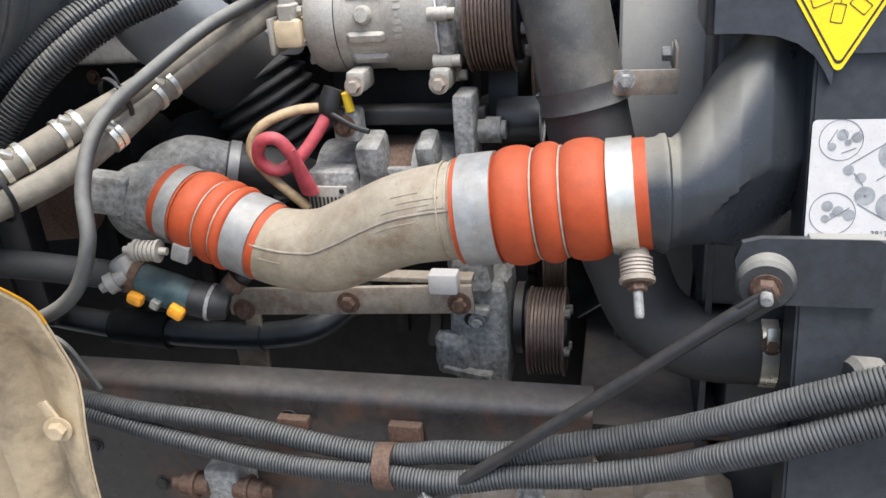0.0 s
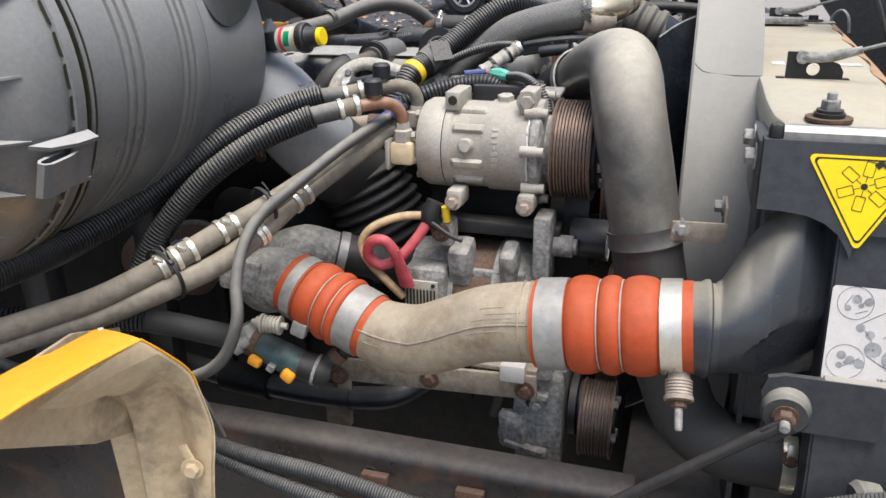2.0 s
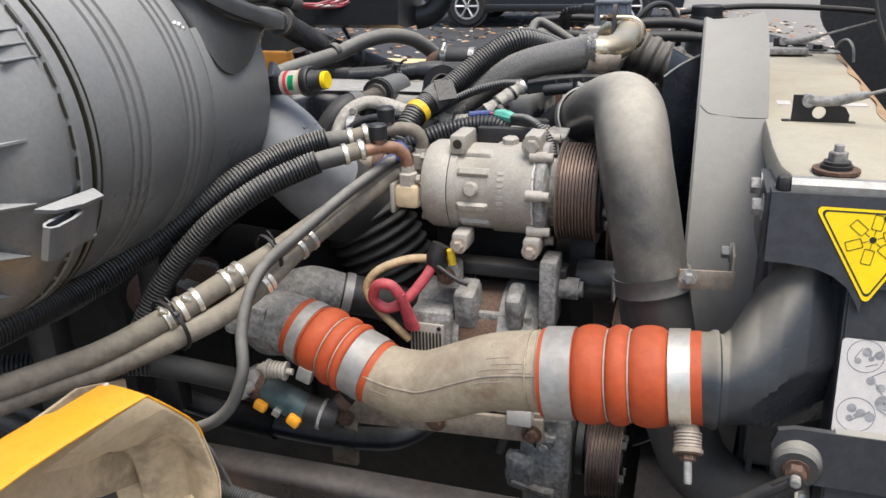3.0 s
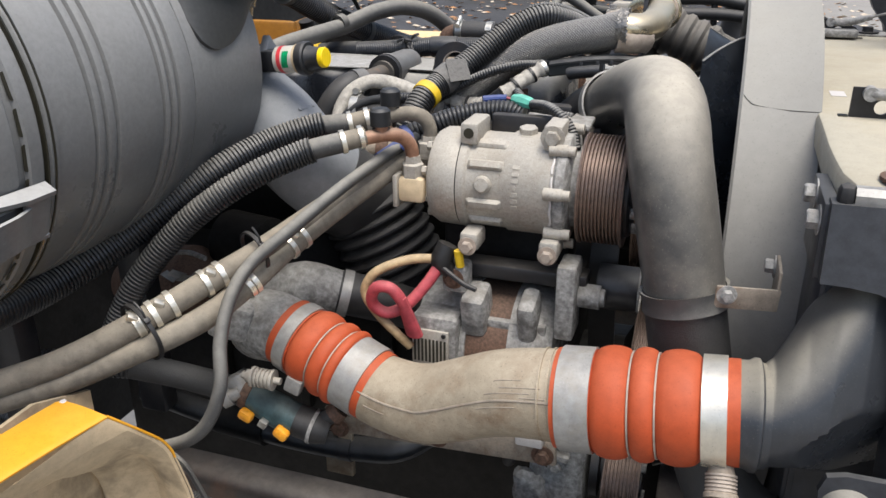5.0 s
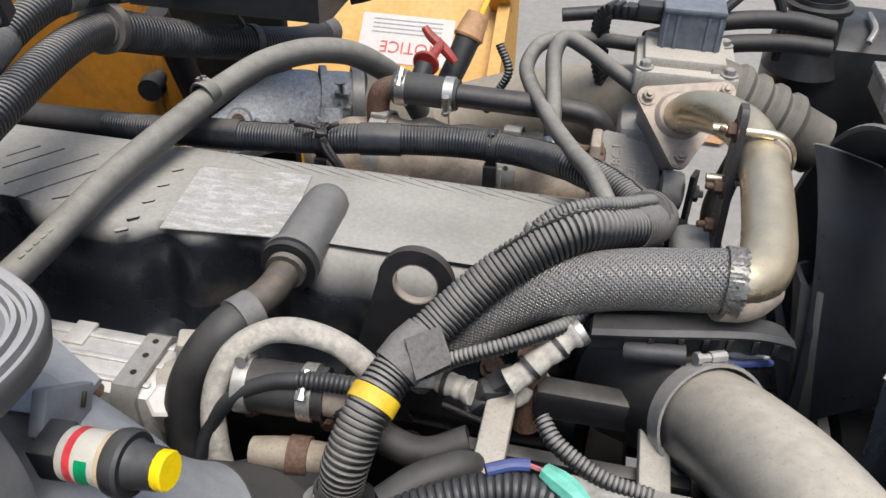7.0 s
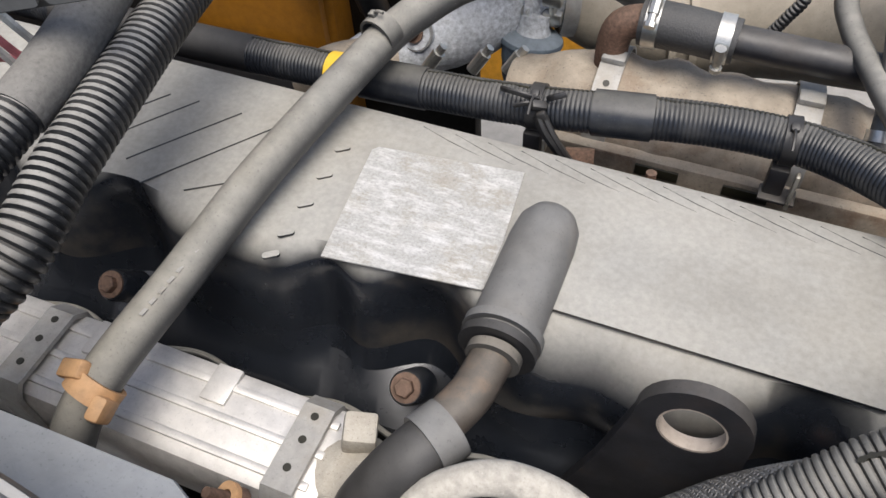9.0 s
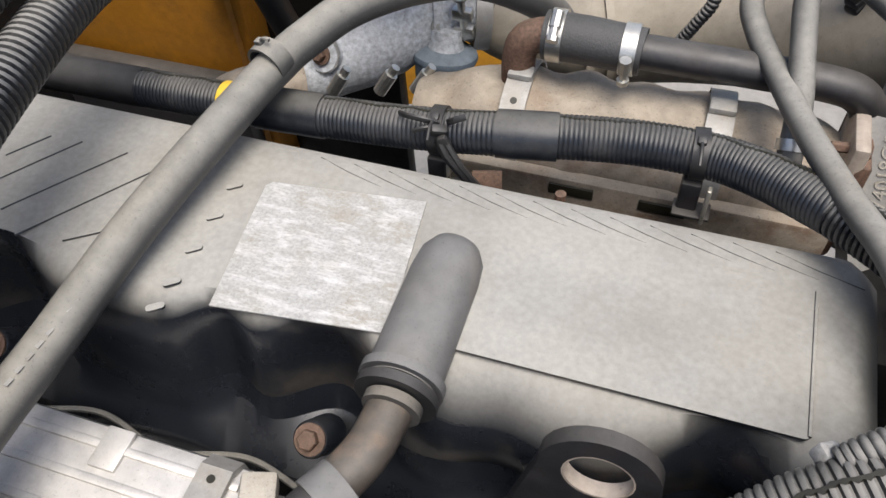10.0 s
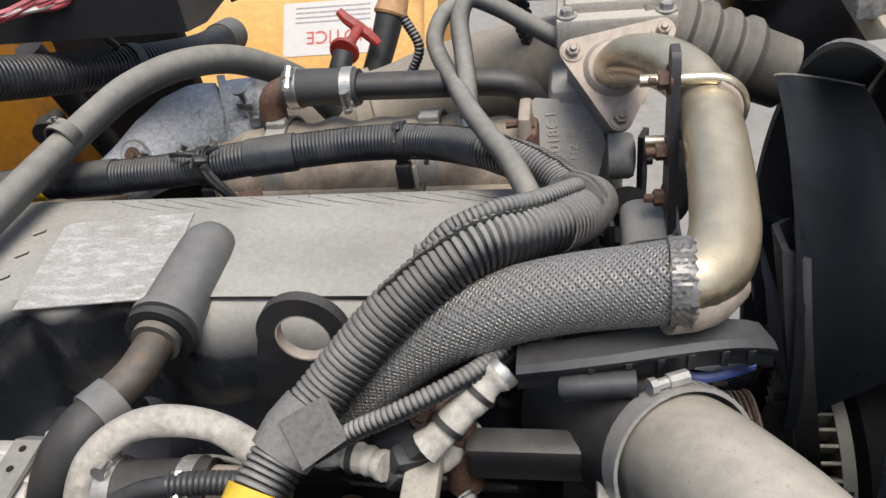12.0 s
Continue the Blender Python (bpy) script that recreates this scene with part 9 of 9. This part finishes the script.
part("rubber_elbow", tube([(-0.345, 0.835, 1.342), (-0.325, 0.852, 1.350), (-0.302, 0.868, 1.350), (-0.290, 0.878, 1.335), (-0.288, 0.88, 1.31)], 0.0125, 16), BLACK_RUBBER, cw, "small black rubber elbow")
part("blue_wire", tube([(-0.358, 0.782, 1.352), (-0.345, 0.772, 1.344), (-0.352, 0.768, 1.333)], 0.006, 8), BLUE, cw)
# bracket frame around the compressor top
bk = thing("compressor_bracket", (-0.24, 0.90, 1.25), "grey aluminium compressor mounting bracket", "bracket")
part("rear_bar", box((-0.225, 0.862, 1.337), (0.15, 0.014, 0.026), 0.003), CAST_ALU, bk)
part("rear_plate", box((-0.225, 0.90, 1.29), (0.16, 0.012, 0.10), 0.003), DARK_STEEL, bk)
part("cross_arm", box((-0.283, 0.905, 1.345), (0.022, 0.09, 0.012), 0.003), CAST_ALU, bk)
part("cross_arm", box((-0.172, 0.90, 1.345), (0.022, 0.09, 0.012), 0.003), CAST_ALU, bk)
part("beam", box((-0.20, 0.955, 1.34), (0.12, 0.02, 0.03), 0.005), DARK_STEEL, bk)
part("post", lathe((-0.265, 0.96, 1.30), (0, 0.1, 1), [(0, 0.012), (0.07, 0.012)], 16), RUST, bk)
part("lower_web", box((-0.24, 0.84, 1.17), (0.16, 0.05, 0.14), 0.01), GREASY_IRON, bk)


# ---- cowl side: looms, boxes, yellow body panels ----
def split_seam(pts, r, up, parent, seed, u0=0.0, u1=1.0, name="split_seam"):
    """The jagged black opening along a split conduit."""
    rng = random.Random(seed)
    C, us = spline(pts, 0.0023)
    keep = [(c, t) for c, (t, s, b), u in zip(C, frames_along(C), us) if u0 <= u / (len(pts) - 1) <= u1]
    rows, shift, wide = [], 0.0, 0.0012
    for i, (c, t) in enumerate(keep):
        shift = 0.9 * shift + rng.uniform(-0.0008, 0.0008)
        wide = 0.8 * wide + 0.2 * rng.uniform(0.0001, 0.0017)
        u = Vector(up)
        n = (u - t * u.dot(t)).normalized()
        s = t.cross(n)
        jag = 0.0007 if i % 2 else -0.0004
        rows.append([c + (n * math.cos(q / r) + s * math.sin(q / r)) * (r + h) for q, h in ((shift - wide - jag, 0.0002), (shift + wide + jag * 0.6, 0.0002), (shift + wide, -0.003), (shift - wide, -0.003))])
    return part(name, skin(rows), SIGN_K, parent, "jagged split along the conduit")


split_seam(cpts, 0.0158, (0, 0.25, 1), rc, 3)
split_seam(fpts, 0.0166, (0.1, 0.2, 1), fl, 5, 0.16, 0.46)


def big_loom(name, pts, r, label, pitch=0.0056, depth=0.0032, material=CONDUIT):
    t = thing(name, pts[0], label, "wiring conduit", "cowl looms")
    part("conduit", tube(pts, r, 20, pitch=pitch, depth=depth), material, t)
    a, b = Vector(pts[-2]), Vector(pts[-1])
    part("tape_band", tube([a.lerp(b, 0.55), a.lerp(b, 0.75), b], r + 0.0012, 18), TAPE, t, "grey cloth tape at the conduit end")
    return t


big_loom("cowl_loom", [(-0.86, 0.85, 1.39), (-0.79, 0.865, 1.415), (-0.735, 0.895, 1.447), (-0.714, 0.932, 1.466), (-0.718, 0.982, 1.478), (-0.726, 1.037, 1.4815), (-0.737, 1.094, 1.4815), (-0.749, 1.155, 1.479), (-0.759, 1.21, 1.472), (-0.765, 1.26, 1.46)], 0.0175, "large black corrugated loom rising past the valve cover", 0.0056, 0.0030)
sl = big_loom("cowl_loom", [(-0.80, 0.86, 1.42), (-0.765, 0.905, 1.468), (-0.754, 0.952, 1.488), (-0.753, 1.026, 1.499), (-0.760, 1.098, 1.511), (-0.764, 1.171, 1.5165), (-0.764, 1.238, 1.507), (-0.757, 1.304, 1.491)], 0.0155, "dusty corrugated loom with taped middle beside the larger loom", 0.0052, 0.0020)
part("loom_tape", tube([(-0.7525, 1.000, 1.4960), (-0.7545, 1.045, 1.502), (-0.7605, 1.100, 1.5113)], [0.0166, 0.0172, 0.0168], 18, 0.01), TAPE, sl, "wrinkled grey cloth tape on the loom")
part("loom_tape", tube([(-0.7640, 1.190, 1.5155), (-0.7642, 1.215, 1.512)], 0.0168, 18), TAPE, sl)
tagged(part("loom_collar", ring_of((-0.7655, 1.250, 1.4635), (-0.05, 0.7, -0.18), 0.017, 0.0275, 0.014, 40), GREY_RUBBER), "grey collar joining two looms", "collar")
big_loom("cowl_loom", [(-0.764, 1.255, 1.460), (-0.746, 1.335, 1.421), (-0.720, 1.415, 1.386), (-0.688, 1.500, 1.353), (-0.67, 1.57, 1.33), (-0.67, 1.66, 1.31)], 0.0225, "wide dark corrugated loom dropping behind the engine", 0.0055, 0.0014, SATIN_CONDUIT)
tagged(part("loom_strap", merge(tube([(-0.735, 1.35, 1.52), (-0.715, 1.42, 1.44), (-0.704, 1.445, 1.398)], 0.004, 6), ring_of((-0.704, 1.458, 1.369), (0.35, 0.8, -0.3), 0.0215, 0.0245, 0.012)), GREY_RUBBER), "plastic strap hanging round the wide loom", "strap")
yb = thing("inner_fender", (-0.65, 2.0, 0.9), "yellow painted inner fender panel with a sloping front", "fender")
part("panel", skin([[Vector((x, y, z)) for y, z in ((1.80, 0.85), (1.83, 1.03), (1.87, 1.067), (1.95, 1.147), (2.05, 1.243), (2.09, 1.272), (2.16, 1.28), (2.16, 0.85))] for x in (-0.93, -0.70, -0.455)]), PALE_TOP_YELLOW, yb)
part("upright_edge", skin([[Vector((x, y, z)) for y, z in ((1.78, 0.9), (1.81, 1.06), (1.90, 1.14), (2.04, 1.285), (2.16, 1.30), (2.16, 0.9))] for x in (-0.455, -0.447, -0.432)]), PALE_TOP_YELLOW, yb)
part("corner_block", box((-0.452, 2.03, 1.262), (0.045, 0.05, 0.06), 0.006, (45, 0, 0)), PALE_TOP_YELLOW, yb)
nt = thing("notice_label", (-0.64, 1.99, 1.17), "faded white notice label with red heading on the yellow panel", "label")
nm = facing((-0.630, 1.976, 1.1728), (0, -0.70, 0.714))
part("sheet", plate(rounded(0.186, 0.100, 0.003, 3), 0.0008, nm), LABEL, nt)
part("heading", text_mesh("NOTICE", 0.034, nm @ pose(0.013, -0.016, 0.0015, 0, 0, 180), 0.0003), RED_INK, nt, "red heading letters, upside down")
for k in range(4):
    part("print_line", box((0, 0, 0), (0.14, 0.003, 0.0004), 0), LABEL_GREY, nt).matrix_basis = nm @ pose(0, 0.012 + 0.009 * k, 0.001)
dh = thing("dipstick", (-0.51, 1.6, 1.25), "red T-handled dipstick on a black tube", "dipstick")
part("tube", tube([(-0.54, 1.60, 1.18), (-0.525, 1.615, 1.235), (-0.517, 1.632, 1.260), (-0.512, 1.650, 1.276)], [0.013, 0.014, 0.0155, 0.0145], 16), CAP_BLACK, dh)
part("collar", lathe((-0.512, 1.651, 1.277), (0.005, 0.066, 0.004), [(0, 0.019), (0.003, 0.0215), (0.006, 0.0195), (0.009, 0.01)], 20), RED_HANDLE, dh)
part("shaft", tube([(-0.511, 1.655, 1.278), (-0.507, 1.69, 1.279), (-0.504, 1.720, 1.280)], [0.011, 0.007, 0.009], 12), RED_HANDLE, dh)
part("handle", tube([(-0.533, 1.732, 1.303), (-0.522, 1.727, 1.292), (-0.504, 1.721, 1.280), (-0.488, 1.716, 1.267), (-0.478, 1.713, 1.257)], [0.006, 0.008, 0.009, 0.008, 0.0065], 10), RED_HANDLE, dh, "red T-shaped pull handle")
dh2 = thing("filler_tube", (-0.48, 1.75, 1.15), "black oil filler tube with a dirty yellow cap", "tube")
part("tube", tube([(-0.53, 1.68, 1.12), (-0.50, 1.72, 1.195), (-0.482, 1.75, 1.238), (-0.470, 1.775, 1.272)], [0.019, 0.019, 0.020, 0.0215], 20), CAP_BLACK, dh2)
cap2 = part("cap", lathe((-0.470, 1.775, 1.272), (0.012, 0.025, 0.034), [(0, 0.024), (0.004, 0.026), (0.012, 0.024), (0.03, 0.0215), (0.044, 0.019)], 14), BUCKLE, dh2, "dirty yellow-brown filler cap")
part("cap_wing", box((-0.452, 1.80, 1.31), (0.010, 0.02, 0.05), 0.003, (-35, 20, 0)), YTAPE, cap2)
cw2 = thing("cowl", (-1.1, 1.5, 0.8), "yellow painted cowl panel behind the engine", "body panel")
# the panel's shade is in its darker yellow
part("panel", box((-1.07, 1.56, 1.12), (0.30, 0.02, 0.5), 0.01), SHADED_YELLOW, cw2)
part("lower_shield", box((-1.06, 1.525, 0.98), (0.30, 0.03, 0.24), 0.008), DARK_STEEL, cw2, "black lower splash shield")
part("return", box((-0.925, 1.60, 1.12), (0.02, 0.08, 0.5), 0.008, (0, 0, 12)), SHADED_YELLOW, cw2)
part("knob", lathe((-0.915, 1.56, 1.25), (0.2, -1, 0), [(0, 0.012), (0.03, 0.012), (0.03, 0.02), (0.05, 0.018)], 16), CAP_BLACK, cw2)
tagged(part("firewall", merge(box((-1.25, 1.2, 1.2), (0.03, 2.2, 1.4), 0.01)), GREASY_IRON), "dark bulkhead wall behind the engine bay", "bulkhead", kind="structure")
# added dark backing between cowl and inner fender
tagged(part("dark_inner_wall", box((-0.83, 1.64, 1.05), (0.2, 0.03, 0.6), 0.01), GREASY_IRON), "dark backing wall added behind the engine bay", "panel", kind="structure")
for q in ([(-0.86, 1.50, 1.38), (-0.855, 1.53, 1.28), (-0.84, 1.55, 1.18)], [(-0.83, 1.48, 1.36), (-0.82, 1.50, 1.26), (-0.80, 1.52, 1.15)]):
    tagged(part("black_hose", tube(q, 0.017, 14), BLACK_RUBBER), "black hose hanging by the bulkhead", "hose")
bx = thing("relay_housing", (-0.65, 1.40, 1.45), "black plastic relay housing on a curved bracket", "electrical box")
part("housing", skin([[Vector((x, y, z)) for y, z in ((1.355, 1.448), (1.40, 1.438), (1.50, 1.44), (1.50, 1.54), (1.36, 1.54))] for x in (-0.80, -0.66, -0.60, -0.565)]), BLACK_PLASTIC, bx)
part("curved_bracket", tube([(-0.57, 1.47, 1.452), (-0.545, 1.48, 1.458), (-0.525, 1.49, 1.476), (-0.515, 1.50, 1.51)], 0.012, 10, flat=2.0), BLACK_PLASTIC, bx)
part("tray", box((-0.60, 1.46, 1.552), (0.30, 0.16, 0.02), 0.004), BEIGE_TRAY, bx, "beige tray lid")
for x in (-0.56, -0.53):
    bolt((x, 1.40, 1.541), (0, 0, -1), bx, 0.006, 0.012, BUCKLE)
eb = thing("fuse_block", (-0.8, 1.0, 1.55), "grey ribbed fuse block with red and white wires", "electrical box")
fm2 = facing((-0.785, 1.012, 1.585), (0.35, -0.92, -0.12), (-0.15, 0, 1))
part("block", plate(rounded(0.17, 0.10, 0.004), 0.02, fm2 @ pose(0, 0, -0.022)), BLACK_PLASTIC, eb)
for i in range(5):
    for j in range(3):
        part("cell", plate(rounded(0.028, 0.027, 0.003, 3), 0.005, fm2 @ pose(-0.066 + 0.033 * i, -0.033 + 0.033 * j, -0.003)), FILTER_PLASTIC, eb)
rw2 = random.Random(3)
for k in range(5):
    x0 = -0.845 + 0.014 * k
    part("wire", tube([(x0, 1.01 + 0.006 * k, 1.55), (x0 + 0.006, 1.03 + 0.006 * k, 1.50 + rw2.uniform(-0.012, 0.008)), (x0 + 0.012, 1.045 + 0.004 * k, 1.478 + rw2.uniform(-0.012, 0.012)), (x0 + 0.018, 1.06 + 0.003 * k, 1.47)], 0.0028, 6), PINK if k % 2 else WHITE_WIRE, eb)
for k in range(10):
    part("wire", tube([(-0.757, 1.295, 1.493), (-0.745 + 0.003 * k, 1.325 + 0.003 * k, 1.488 - 0.003 * (k % 3)), (-0.70 + 0.003 * k, 1.355, 1.487 + 0.004 * (k % 4)), (-0.665, 1.36 + 0.004 * k, 1.492 + 0.003 * k), (-0.645, 1.37, 1.52)], 0.0026, 6), (PINK, WHITE_WIRE, RED_WIRE)[k % 3], eb)

# ---- opened hood beyond the radiator ----
hd = thing("tilted_hood", (0.8, 1.2, 0.9), "open tilted hood shell, dark inside", "hood")
part("inner_shell", skin([[Vector((x, y, z)) for x, z in ((0.72, 0.72), (0.80, 1.10), (0.86, 1.55), (0.88, 1.95), (0.92, 1.95), (0.90, 1.55), (0.84, 1.10), (0.76, 0.72))] for y in (0.45, 0.8, 1.2, 1.7)]), HOOD_INSIDE, hd)
part("side_shell", skin([[Vector((x, y, z)) for x, z in ((0.34, 0.75), (0.31, 1.30), (0.287, 1.376), (0.262, 1.408), (0.252, 1.43), (0.246, 1.48), (0.238, 1.60), (0.26, 1.95), (0.92, 1.95), (0.80, 0.75))] for y in (1.80, 1.83)]), HOOD_INSIDE, hd)
part("cross_wall", skin([[Vector((x, y, z)) for x, z in ((0.33, 1.30), (0.311, 1.365), (0.289, 1.424), (0.266, 1.483), (0.24, 1.60), (0.27, 1.95), (0.86, 1.95), (0.80, 1.30))] for y in (1.30, 1.312)]), HOOD_INSIDE, hd)
part("wall_edge", tube([(0.311, 1.298, 1.365), (0.289, 1.298, 1.424), (0.266, 1.298, 1.483), (0.24, 1.298, 1.60), (0.25, 1.298, 1.8)], 0.003, 8), GREY_RUBBER, hd, "grey rubber edge trim")
part("stiffener", box((0.60, 1.285, 1.62), (0.03, 0.03, 0.6), 0.006, (0, 15, 0)), HOOD_INSIDE, hd)
# front bumper support seen past the panel corner
tagged(part("radiator_pipe_stub", lathe((0.215, 0.55, 1.03), (-1, -0.4, 0.1), [(0, 0.02), (0.02, 0.02), (0.025, 0.015)], 20), GREY_RUBBER), "small dusty grille bumper stub", "fitting")
